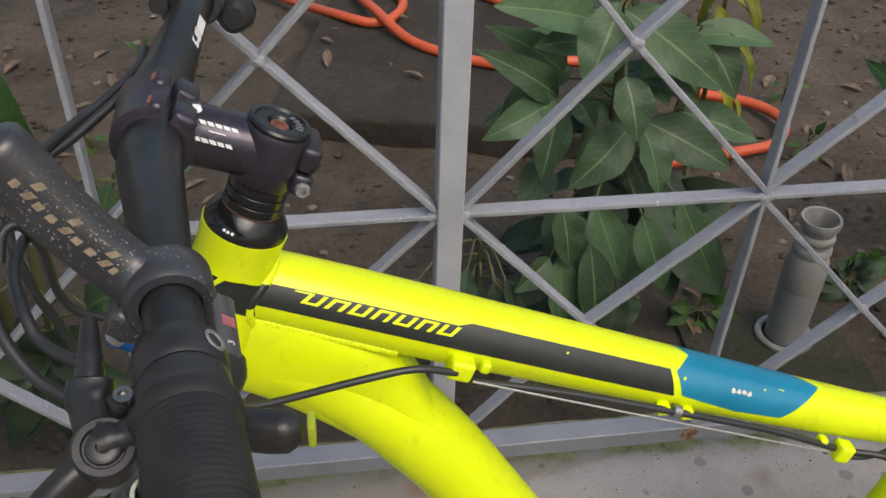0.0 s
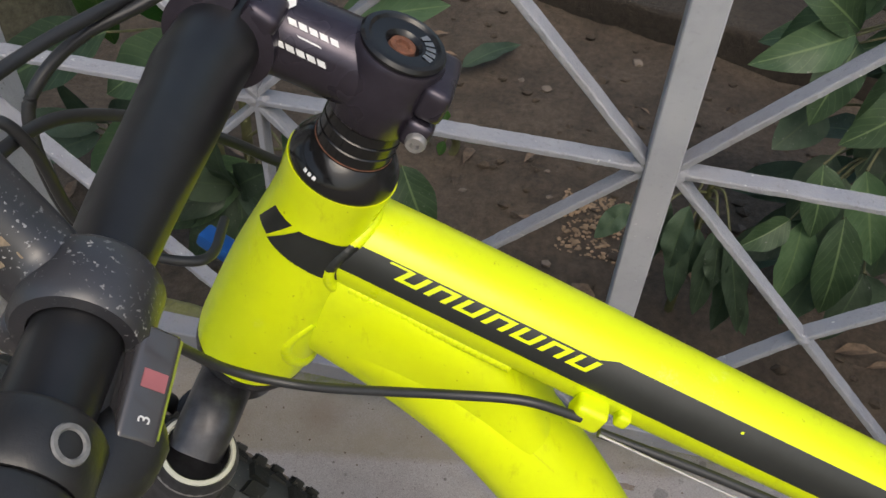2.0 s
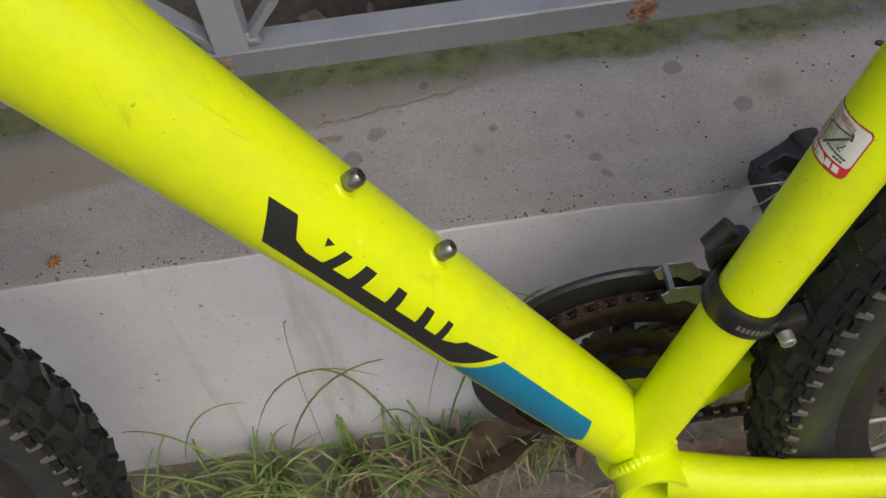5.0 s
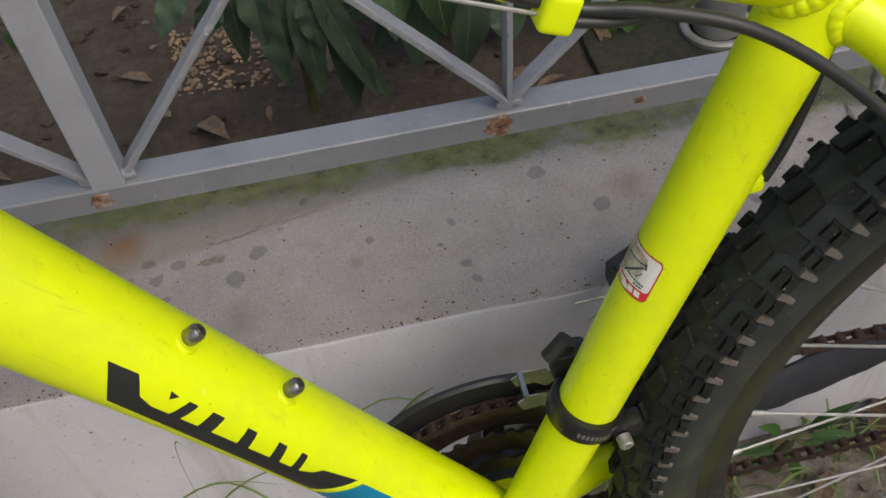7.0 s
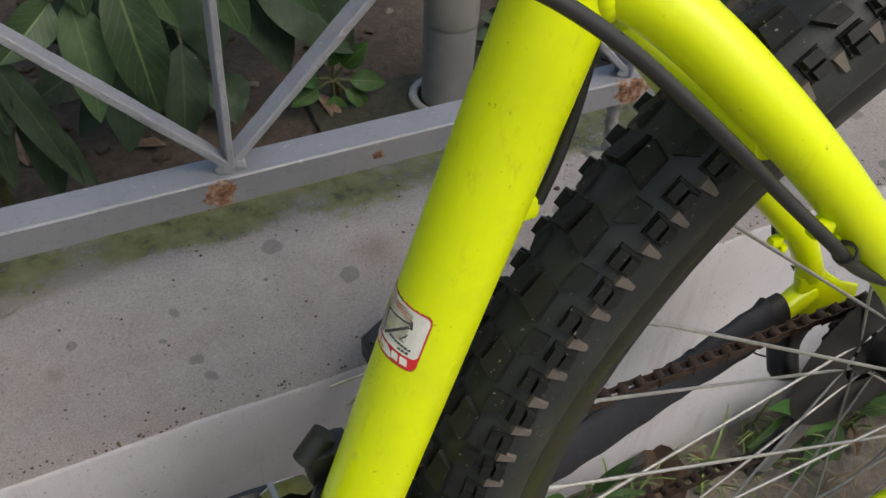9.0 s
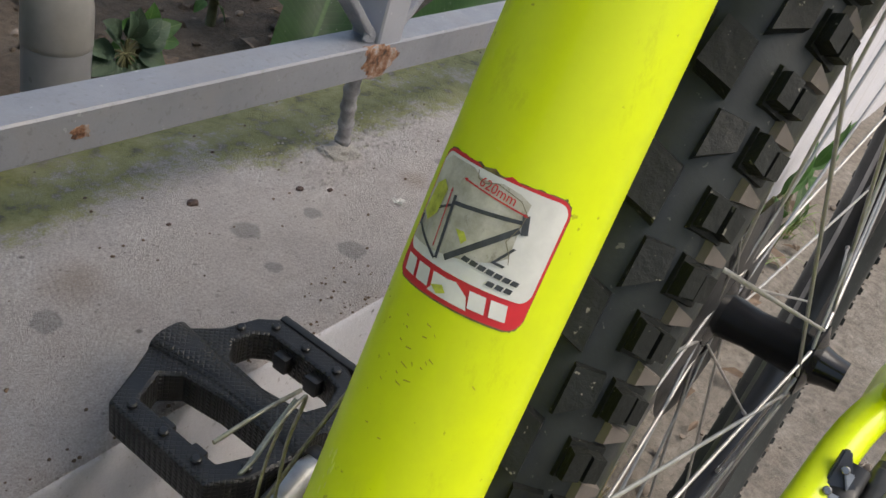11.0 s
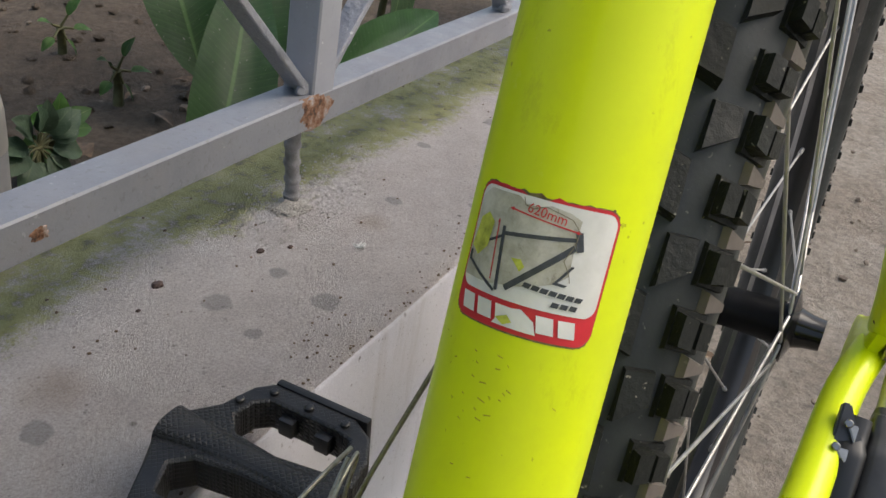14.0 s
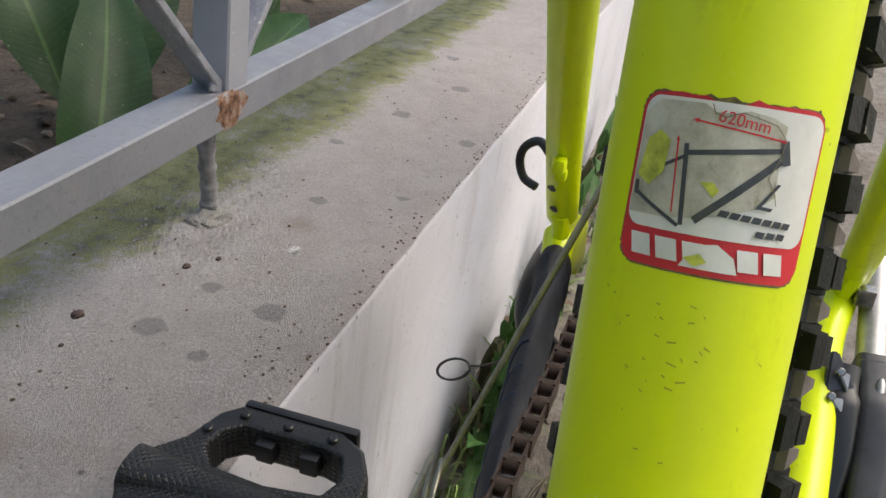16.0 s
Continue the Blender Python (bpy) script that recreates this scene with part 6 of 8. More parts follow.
def ring_between(bm, outer, inner, z0, z1, m, mat=0):
    """A frame: walls and faces between an outer loop and inner loops, by triangulated fill."""
    loops = [outer] + inner
    for z, flip in ((z0, True), (z1, False)):
        es = []
        for lp in loops:
            vs = [bm.verts.new(m @ Vector((x, y, z))) for x, y in lp]
            es += [bm.edges.new((vs[i], vs[(i + 1) % len(vs)])) for i in range(len(vs))]
        bmesh.ops.triangle_fill(bm, edges=es, use_beauty=True)
    for lp in loops:
        for i in range(len(lp)):
            a, b = lp[i], lp[(i + 1) % len(lp)]
            bm.faces.new([bm.verts.new(m @ Vector(p)) for p in ((*a, z0), (*b, z0), (*b, z1), (*a, z1))])
    bmesh.ops.remove_doubles(bm, verts=bm.verts, dist=1e-6)
    bmesh.ops.recalc_face_normals(bm, faces=bm.faces)


def pedal(side, at):
    k = 1 if side > 0 else -1
    m = Matrix.Translation(at) @ Matrix.Diagonal((1, k, 1, 1)) @ Matrix.Rotation(radians(-2.0), 4, "Y")
    outer, w1, w2 = pedal_mesh(m)
    bm = bmesh.new()
    ring_between(bm, outer, [w1, w2], -0.0175, 0.0, m)
    body = part("pedal", bm, M_KNURL, bike, "black nylon platform pedal")
    mod = body.modifiers.new("edges", "BEVEL")
    mod.width, mod.segments, mod.limit_method, mod.angle_limit = 0.0016, 2, "ANGLE", radians(40)
    bm = bmesh.new()
    add_sweep(bm, spline([m @ Vector((0, -0.004, -0.006)), m @ Vector((0.0005, 0.02, -0.0065)), m @ Vector((0.0005, 0.055, -0.0065)), m @ Vector((-0.001, 0.087, -0.004))], 6), [(0.0112 - 0.0032 * math.sin(i / 18 * math.pi), 0.0095 - 0.001 * math.sin(i / 18 * math.pi)) for i in range(19)], 24, up=(1, 0, 0), power=2.8)
    bmesh.ops.recalc_face_normals(bm, faces=bm.faces)
    part("spine", bm, M_KNURL, body)
    part("axle", rod(m @ Vector((0, -0.022, -0.008)), m @ Vector((0, 0.0, -0.008)), 0.007, 16), M_PLASTIC, body)
    for x, y in ((-0.040, 0.020), (-0.040, 0.040), (-0.040, 0.060), (0.041, 0.020), (0.041, 0.040), (0.041, 0.060), (-0.028, 0.004), (0.028, 0.070)):
        part("stud", lathe([(-0.001, 0.0023), (0.0008, 0.0023), (0.0014, 0.0016), (0.0014, 0)], m @ Vector((x, y, 0.0005)), (0, 0, 1), 12), M_PLASTIC, body)
    for y in (0.027, 0.047):
        for x in (-0.0335, 0.0345):
            part("reflector_lug", add_box(bmesh.new(), x, y, -0.009, 0.006, 0.008, 0.009, bevel=0.001, m=m), M_PLASTIC, body)
    part("reflector_plate", add_box(bmesh.new(), 0.0495, 0.038, -0.0065, 0.0045, 0.052, 0.014, bevel=0.0012, m=m), M_PLASTIC, body)
    return body


pedal(1, Vector((PED.x, 0.100, PED.z + 0.0095)))
pedal(-1, Vector((LPED.x, -0.104, LPED.z + 0.008)))

# chain: rollers and side plates along both runs
CASS = AXLE + Vector((0, 0.038, 0))


def chain_loop():
    pts = []
    for i in range(40):
        a = radians(250 - 165 * i / 39)
        pts.append(BB + Vector((math.cos(a) * 0.0845, 0.055, math.sin(a) * 0.0845)))
    for i in range(1, 12):
        a = radians(95 - 150 * i / 11)
        pts.append(CASS + Vector((math.cos(a) * 0.030, 0.004, math.sin(a) * 0.030)))
    pts += [AXLE + Vector((0.005, 0.040, -0.075)), AXLE + Vector((-0.020, 0.040, -0.110)), AXLE + Vector((-0.045, 0.040, -0.120)), AXLE + Vector((-0.09, 0.042, -0.112))]
    return pts + [pts[0]]


loop = chain_loop()
acc, d = [loop[0]], 0.0
PITCH = 0.0127
want = PITCH
for a, b in zip(loop, loop[1:]):
    seglen = (b - a).length
    while d + seglen >= want:
        acc.append(a.lerp(b, (want - d) / seglen))
        want += PITCH
    d += seglen
bm = bmesh.new()
for i, (a, b) in enumerate(zip(acc, acc[1:])):
    t = (b - a).normalized()
    up = t.cross(Y).normalized()
    wd = 0.0032 if i % 2 else 0.0024
    add_rod(bm, a - Y * 0.0036, a + Y * 0.0036, 0.0039, 10)
    for sgn in (-1, 1):
        c0 = a + Y * sgn * wd
        prof = []
        for j in range(10):
            f = j / 9
            hh = 0.0042 - 0.0016 * math.sin(math.pi * f)
            prof.append((a + (b - a) * (f * 1.3 - 0.15), hh))
        lo = [bm.verts.new(pp - up * hh + Y * sgn * wd) for pp, hh in prof]
        hi = [bm.verts.new(pp + up * hh + Y * sgn * wd) for pp, hh in prof]
        lo2 = [bm.verts.new(v.co + Y * sgn * 0.0010) for v in lo]
        hi2 = [bm.verts.new(v.co + Y * sgn * 0.0010) for v in hi]
        for j in range(9):
            bm.faces.new((lo[j], lo[j + 1], hi[j + 1], hi[j]))
            bm.faces.new((lo2[j], hi2[j], hi2[j + 1], lo2[j + 1]))
            bm.faces.new((hi[j], hi[j + 1], hi2[j + 1], hi2[j]))
            bm.faces.new((lo[j], lo2[j], lo2[j + 1], lo[j + 1]))
        bm.faces.new((lo[0], hi[0], hi2[0], lo2[0]))
        bm.faces.new((lo[-1], lo2[-1], hi2[-1], hi[-1]))
part("chain", bm, M_CHAIN, bike, "rusty brown bicycle chain")
cass = bmesh.new()
for i, (r, n) in enumerate(((0.064, 0.026), (0.056, 0.0295), (0.049, 0.033), (0.042, 0.0365), (0.036, 0.040), (0.031, 0.0435), (0.026, 0.047))):
    teeth = int(r * 2 * math.pi / 0.0127)
    rows = []
    for j in range(teeth * 4):
        a = 2 * math.pi * j / (teeth * 4)
        rr = r if j % 4 in (1, 2) else r - 0.004
        dd = Vector((math.cos(a), 0, math.sin(a)))
        rows.append([cass.verts.new(AXLE + dd * q2 + Y * nn) for q2, nn in ((rr, n - 0.0009), (rr, n + 0.0009), (0.018, n + 0.0009), (0.018, n - 0.0009))])
    for a, b in zip(rows, rows[1:] + rows[:1]):
        for k in range(4):
            cass.faces.new((a[k], b[k], b[(k + 1) % 4], a[(k + 1) % 4]))
bmesh.ops.recalc_face_normals(cass, faces=cass.faces)
part("cassette", cass, M_RING, bike, "rear sprocket cassette")
part("spoke_guard", lathe([(0.0225, 0.03), (0.0235, 0.072), (0.0225, 0.075), (0.0215, 0.072), (0.0205, 0.03)], AXLE, (0, 1, 0), 40), M_PLASTIC, bike, "black plastic spoke guard")
bm = bmesh.new()
add_sweep(bm, spline([AXLE + Vector((0.006, 0.082, -0.008)), AXLE + Vector((0.012, 0.092, -0.035)), AXLE + Vector((0.0, 0.090, -0.060)), AXLE + Vector((-0.012, 0.070, -0.078))], 5), [(0.010, 0.014)] * 15 + [(0.007, 0.010)], 18, power=2.8)
bmesh.ops.recalc_face_normals(bm, faces=bm.faces)
mech = part("rear_derailleur", bm, M_PLASTIC, bike, "black rear derailleur")
for sgn in (-1, 1):
    part("cage_plate", sweep([AXLE + Vector((0.002, 0.041 + sgn * 0.005, -0.070)), AXLE + Vector((-0.020, 0.041 + sgn * 0.005, -0.100)), AXLE + Vector((-0.046, 0.041 + sgn * 0.005, -0.132))], [(0.001, 0.010)] * 3, 12), M_DULL, mech)
for c in ((0.0, -0.072), (-0.042, -0.126)):
    part("jockey_wheel", lathe([(-0.003, 0.004), (-0.003, 0.017), (0.003, 0.017), (0.003, 0.004)], AXLE + Vector((c[0], 0.041, c[1])), (0, 1, 0), 24, True), M_PLASTIC, mech)
# loose gear cable end by the rear derailleur, housing loop at the stay
cable("gear_cable", [(0.388, 0.076, 0.192), (0.392, 0.084, 0.198), (0.395, 0.092, 0.193), (0.396, 0.0945, 0.184), (0.395, 0.091, 0.175), (0.392, 0.083, 0.172)], 0.0025)
cable("bare_wire", [(0.21, 0.050, 0.389), (0.30, 0.0605, 0.2925), (0.386, 0.0675, 0.200)], 0.0009, M_CABLE, "", 4, 8)
lc, tail = Vector((0.463, 0.137, -0.008)), [Vector((0.455, 0.095, 0.020)), Vector((0.458, 0.112, 0.006)), Vector((0.461, 0.124, 0.0))]
for turn in range(2):
    tail += [lc + Vector((0.004 * math.sin(a), -0.0118 * math.cos(a) + 0.0006 * turn, 0.0066 * math.sin(a) - 0.006 * -math.cos(a) * 0.6)) for a in [i * 0.524 + 0.3 for i in range(12)]]
cable("cable_tail", tail, 0.00085, M_CABLE, "black loop of spare gear cable", 4, 8)
# sleeve round the right chain stay
sl = [Vector(v) for v in spline(chain_stay_path(1), 10)][14:51]
rr = [0.0175 + 0.0016 * (abs(math.sin(i * 0.9)) ** 2) + 0.0012 * noise.noise(Vector((i * 0.7, 0, 0))) + (0.003 if i > 35 else 0) for i in range(len(sl))]
part("chain_stay_sleeve", sweep(sl, [(r * (0.41 + 0.07 * i / len(rr)), r * (1.18 + 0.10 * math.sin(i * 0.42))) for i, r in enumerate(rr)], 24), M_NEOPRENE, bike, "navy neoprene sleeve wrapped round the chain stay")
part("sleeve_cuff", sweep([sl[-1], sl[-1] + (sl[-1] - sl[-4]).normalized() * 0.014], [(0.0102, 0.0205), (0.0098, 0.019)], 24), M_GRIP, bike)
bm = bmesh.new()
for i in range(3, 32, 2):
    p0 = sl[i]
    bm2 = [Vector((0.004 * math.sin(a), (0.0078 + 0.00004 * i) * math.cos(a), 0.0218 * math.sin(a))) for a in [radians(-20 + 8 * k) for k in range(14)]]
    add_sweep(bm, [p0 + v for v in bm2], 0.0010, 8, up=(1, 0, 0))
bmesh.ops.recalc_face_normals(bm, faces=bm.faces)
part("sleeve_ribs", bm, plain("blue_ribbed_rubber", (0.022, 0.036, 0.060), 0.45), bike, "blue ribbed seam of the sleeve")

# front derailleur
fc = ST.at(S0(ST, 0.0534), 0, -0.0175)
fd = part("front_derailleur", lathe([(-0.0075, 0.0177), (-0.0075, 0.0208), (-0.006, 0.0216), (0.006, 0.0216), (0.0075, 0.0208), (0.0075, 0.0177)], fc, st_ax, 40, True), M_BLACK, bike, "black front derailleur clamped to the seat tube")
part("clamp_ear", add_box(bmesh.new(), 0, 0, 0, 0.018, 0.012, 0.013, bevel=0.003, m=Matrix.Translation(fc + back * 0.0225 + Vector((0, -0.012, 0))) @ Matrix.Rotation(radians(-18), 4, "Y")), M_BLACK, fd)
part("bolt", lathe([(0, 0.0042), (0.006, 0.0042), (0.0068, 0.0034), (0.0068, 0.002), (0.003, 0.0018), (0.003, 0)], fc + back * 0.0175 + Vector((0, -0.0185, -0.003)), (0.1, -1, -0.1), 18), M_STEEL, fd, "silver hex bolt")
bm = bmesh.new()
for i in range(8):
    a = radians(60 + i * 7.0)
    vs = []
    for aa, h in ((a, -0.0018), (a + radians(4.6), -0.0018), (a + radians(4.6), 0.0018), (a, 0.0018)):
        vs.append(bm.verts.new(fc + st_ax * h + (-back * math.cos(aa) + Vector((0, -1, 0)) * math.sin(aa)) * 0.02175))
    bm.faces.new(vs)
bars(bm, M_DULL, fd, "", False)
bm = box(0, 0, 0, 0.022, 0.016, 0.024, bevel=0.005, m=Matrix.Translation(fc + Vector((-0.002, 0.027, 0.010))))
add_rod(bm, fc + Vector((-0.014, 0.026, 0.016)), fc + Vector((-0.003, 0.028, 0.028)), 0.006, 14)
bmesh.ops.recalc_face_normals(bm, faces=bm.faces)
part("linkage", bm, M_PLASTIC, fd)
cage = bmesh.new()
for n in (0.036, 0.054):
    add_sweep(cage, [fc + Vector((-0.029, n, -0.043)), fc + Vector((-0.022, n, -0.040)), fc + Vector((-0.012, n, -0.040)), fc + Vector((-0.004, n, -0.050))], [(0.0007, 0.005), (0.0007, 0.0075), (0.0007, 0.0075), (0.0007, 0.005)], 12, power=4)
add_box(cage, -0.025, 0.045, -0.035, 0.003, 0.019, 0.006, m=Matrix.Translation(fc))
bmesh.ops.recalc_face_normals(cage, faces=cage.faces)
part("cage", cage, M_DULL, fd, "bright steel chain cage")
# frayed end of the front gear wire, looped by the pedal
cable("frayed_wire", [(0.095, 0.050, 0.180), (0.091, 0.046, 0.210), (0.0905, 0.0425, 0.228), (0.0880, 0.0415, 0.2315), (0.080, 0.0405, 0.229), (0.071, 0.0395, 0.2225), (0.0665, 0.0392, 0.2212), (0.070, 0.0405, 0.2200), (0.080, 0.0425, 0.2250), (0.088, 0.0435, 0.2300)], 0.0006, M_STRAND, "frayed steel gear wire", 8, 8)
cable("frayed_wire", [(0.090, 0.044, 0.2315), (0.076, 0.043, 0.2335), (0.060, 0.043, 0.2328)], 0.00065, M_STRAND, "", 8, 8)
cable("frayed_wire", [(0.086, 0.044, 0.226), (0.083, 0.046, 0.205), (0.084, 0.049, 0.165)], 0.0005, M_STRAND, "", 8, 8)
# kickstand folded up beside the left chain stay
M_CAST = plain("grey_cast_bracket", (0.040, 0.041, 0.045), 0.42, 0.3, 0.2, 80, 0.2, 0.0005)
STAND_N = Vector((-0.75, -0.2, 0.62)).normalized()


def folded_plate(corners, thick, bevel=0.0009):
    """A flat bracket plate of the given outline and thickness."""
    bm = bmesh.new()
    f = bm.faces.new([bm.verts.new(c) for c in corners])
    up = bmesh.ops.extrude_face_region(bm, geom=[f])
    bmesh.ops.translate(bm, verts=[v for v in up["geom"] if isinstance(v, bmesh.types.BMVert)], vec=-STAND_N * thick)
    bmesh.ops.recalc_face_normals(bm, faces=bm.faces)
    bmesh.ops.bevel(bm, geom=bm.edges[:], offset=bevel, segments=2, affect="EDGES", clamp_overlap=True)
    return bm


stand = part("kickstand", folded_plate([(0.3584, -0.0787, 0.1312), (0.3595, -0.0824, 0.1312), (0.3538, -0.088, 0.1226), (0.3517, -0.0925, 0.1186), (0.3409, -0.0966, 0.1042), (0.326, -0.0951, 0.0867), (0.328, -0.0895, 0.0909), (0.3382, -0.0832, 0.1053), (0.3439, -0.0788, 0.1136), (0.3507, -0.0786, 0.1219)], 0.005), M_CAST, bike, "grey bracket kickstand with a silver tube folded up by the chain stay", False)
part("clamp_body", sweep(spline([L3(0.366, 0.118, -0.087), L3(0.350, 0.104, -0.087), L3(0.336, 0.088, -0.087), L3(0.324, 0.070, -0.086), L3(0.306, 0.050, -0.086)], 5), [(0.008, 0.010)] * 4 + [(0.0095, 0.012)] * 12 + [(0.008, 0.011)] * 4 + [(0.004, 0.006)], 20, power=4.0), M_BLACK, stand, "dark inside of the bracket")
casting = part("leg_casting", sweep(spline([L3(0.386, 0.113, -0.1035), L3(0.376, 0.108, -0.1040), L3(0.360, 0.099, -0.1050), L3(0.338, 0.080, -0.1050), L3(0.312, 0.056, -0.1030), L3(0.296, 0.036, -0.1010)], 5), [(0.0085, 0.0105)] * 3 + [(0.0092, 0.0125)] * 6 + [(0.0100, 0.0150)] * 8 + [(0.0095, 0.0155)] * 5 + [(0.008, 0.014)] * 3 + [(0.004, 0.008)], 22, power=5.0), M_CAST, stand)
part("casting_groove", sweep(spline([L3(0.366, 0.1175, -0.1060), L3(0.350, 0.1050, -0.1055), L3(0.330, 0.0875, -0.1050), L3(0.316, 0.0740, -0.1035)], 6), [(0.0012, 0.0012)] + [(0.0024, 0.0024)] * 6 + [(0.0040, 0.0030)] * 10 + [(0.0034, 0.0026), (0.001, 0.001)], 12, up=(0, 1, 0)), M_DULL, casting, "worn raised rib of the casting")
part("leg_tube", rod(L3(0.372, 0.1055, -0.1040), L3(0.446, 0.1450, -0.1040), 0.0080, 24, bevel=0.0012), M_STEEL, stand, "silver kickstand tube")
part("pivot_bolt", lathe([(0, 0.0062), (0.0022, 0.0060), (0.0028, 0.0046), (0.0012, 0.0026), (0.0012, 0)], L3(0.352, 0.104, -0.1165), (-0.5, -0.8, 0.4), 18), M_BOLT, casting)
for ca, cb, cc in (((0.3505, -0.0832, 0.1249), (0.3518, -0.0888, 0.1247), (0.3460, -0.0887, 0.1178)), ((0.3420, -0.0808, 0.1154), (0.3436, -0.0879, 0.1151), (0.3380, -0.0881, 0.1083))):
    part("clamp_jaw", folded_plate([ca, cb, cc], 0.006, 0.0006), M_DULL, stand, "bent steel tooth of the clamp", False)
    part("bolt", lathe([(0, 0.0022), (0.0015, 0.0022), (0.002, 0.0016), (0.002, 0)], Vector(ca) + STAND_N * 0.0006, tuple(STAND_N), 14), M_BOLT, stand)
part("spring_plate", box(0.412, -0.096, 0.139, 0.010, 0.010, 0.010, bevel=0.0012), M_BOLT, stand, "bent steel plate")

# ---------------------------------------------------------------- garden: materials
def leaf_material(name, dark, light, vein, rough=0.38, veins=9.0):
    m, nt, b = material(name, rough)
    uv = nt.nodes.new("ShaderNodeUVMap")
    sep = nt.nodes.new("ShaderNodeSeparateXYZ")
    nt.links.new(uv.outputs[0], sep.inputs[0])
    across = maths(nt, "ABSOLUTE", maths_open(nt, "SUBTRACT", sep.outputs[1], 0.5))
    run = maths_open(nt, "SUBTRACT", maths_open(nt, "MULTIPLY", sep.outputs[0], veins), maths_open(nt, "MULTIPLY", across, 5.0))
    saw = maths_open(nt, "FRACT", run)
    line = maths(nt, "ABSOLUTE", maths_open(nt, "SUBTRACT", saw, 0.5))
    side = ramp(nt, line, (0.0, (1, 1, 1)), (0.10, (0, 0, 0)))
    mid = ramp(nt, across, (0.014, (1, 1, 1)), (0.035, (0, 0, 0)))
    c = ramp(nt, noise_of(nt, 14.0, 5, 0.65), (0.3, dark), (0.7, light))
    oi = nt.nodes.new("ShaderNodeObjectInfo")
    hsv = nnode(nt, "ShaderNodeHueSaturation")
    nt.links.new(maths_open(nt, "ADD", maths_open(nt, "MULTIPLY", oi.outputs["Random"], 0.6), 0.7), hsv.inputs["Value"])
    nt.links.new(c, hsv.inputs["Color"])
    c = blend(nt, maths(nt, "MULTIPLY", side, 0.22), hsv.outputs[0], vein)
    c = blend(nt, maths(nt, "MULTIPLY", mid, 0.75), c, vein)
    fleck = ramp(nt, noise_of(nt, 210.0, 3, 0.6), (0.67, (0, 0, 0)), (0.72, (1, 1, 1)))
    c = blend(nt, maths(nt, "MULTIPLY", fleck, 0.4), c, (0.46, 0.46, 0.42))
    nt.links.new(c, b.inputs["Base Color"])
    nt.links.new(ramp(nt, noise_of(nt, 30.0, 4), (0.3, (rough - 0.08,) * 3), (0.7, (rough + 0.15,) * 3)), b.inputs["Roughness"])
    bump(nt, b, blend(nt, 0.6, line, noise_of(nt, 60.0, 4)), 0.5, 0.0015)
    return m


M_LEAF = leaf_material("glossy_green_leaf", (0.066, 0.128, 0.060), (0.138, 0.222, 0.112), (0.27, 0.38, 0.17))
# darker, duller green; the shrub's lower leaves and several other plants use it
M_LEAF_DULL = leaf_material("dull_darker_leaf", (0.054, 0.094, 0.056), (0.115, 0.168, 0.104), (0.13, 0.19, 0.10), 0.5)
M_CANNA = leaf_material("broad_bright_leaf", (0.016, 0.070, 0.012), (0.034, 0.118, 0.020), (0.09, 0.20, 0.05), 0.40, 42.0)
M_CROTON = leaf_material("spotted_yellow_leaf", (0.10, 0.20, 0.02), (0.48, 0.44, 0.04), (0.42, 0.36, 0.04))
M_WEED = leaf_material("weed_leaf", (0.045, 0.12, 0.025), (0.10, 0.22, 0.05), (0.16, 0.26, 0.08), 0.5)
M_STEM = plain("greenish_brown_stem", (0.085, 0.085, 0.035), 0.7, 0, 0.35, 60, 0.4, 0.001)
M_GRASS = plain("grass_blade", (0.15, 0.215, 0.055), 0.55, 0, 0.45, 25)
M_STRAW = plain("dry_straw", (0.36, 0.29, 0.16), 0.75, 0, 0.35, 30)
M_DEAD = plain("brown_dead_leaf", (0.135, 0.092, 0.060), 0.8, 0, 0.5, 60, 0.5, 0.001)
M_STONE = plain("small_stone", (0.15, 0.12, 0.095), 0.85, 0, 0.45, 30, 0.5, 0.001)
M_HOSE = plain("orange_garden_hose", (0.52, 0.085, 0.028), 0.42, 0, 0.12, 40, 0.1, 0.0005)
M_BARK = dirt_material("mossy_bark", (0.035, 0.036, 0.018), (0.12, 0.11, 0.075))
M_SEED = plain("dark_seed", (0.060, 0.032, 0.024), 0.6, 0, 0.4, 200, 0.4, 0.0008)
M_CRACK = plain("bare_brown_cement", (0.20, 0.16, 0.125), 0.9, 0, 0.4, 200)
m_milk, nt_milk, b_milk = material("cloudy_white_plastic", 0.32)
nt_milk.links.new(ramp(nt_milk, noise_of(nt_milk, 20.0, 4), (0.3, (0.28, 0.27, 0.25)), (0.7, (0.39, 0.38, 0.355))), b_milk.inputs["Base Color"])
b_milk.inputs["Subsurface Weight"].default_value = 0.2
b_milk.inputs["Transmission Weight"].default_value = 0.25
b_milk.inputs["Subsurface Radius"].default_value = (0.01, 0.01, 0.008)
m_full = plain("cloudy_plastic_over_water", (0.26, 0.26, 0.265), 0.34, 0, 0.12, 20)


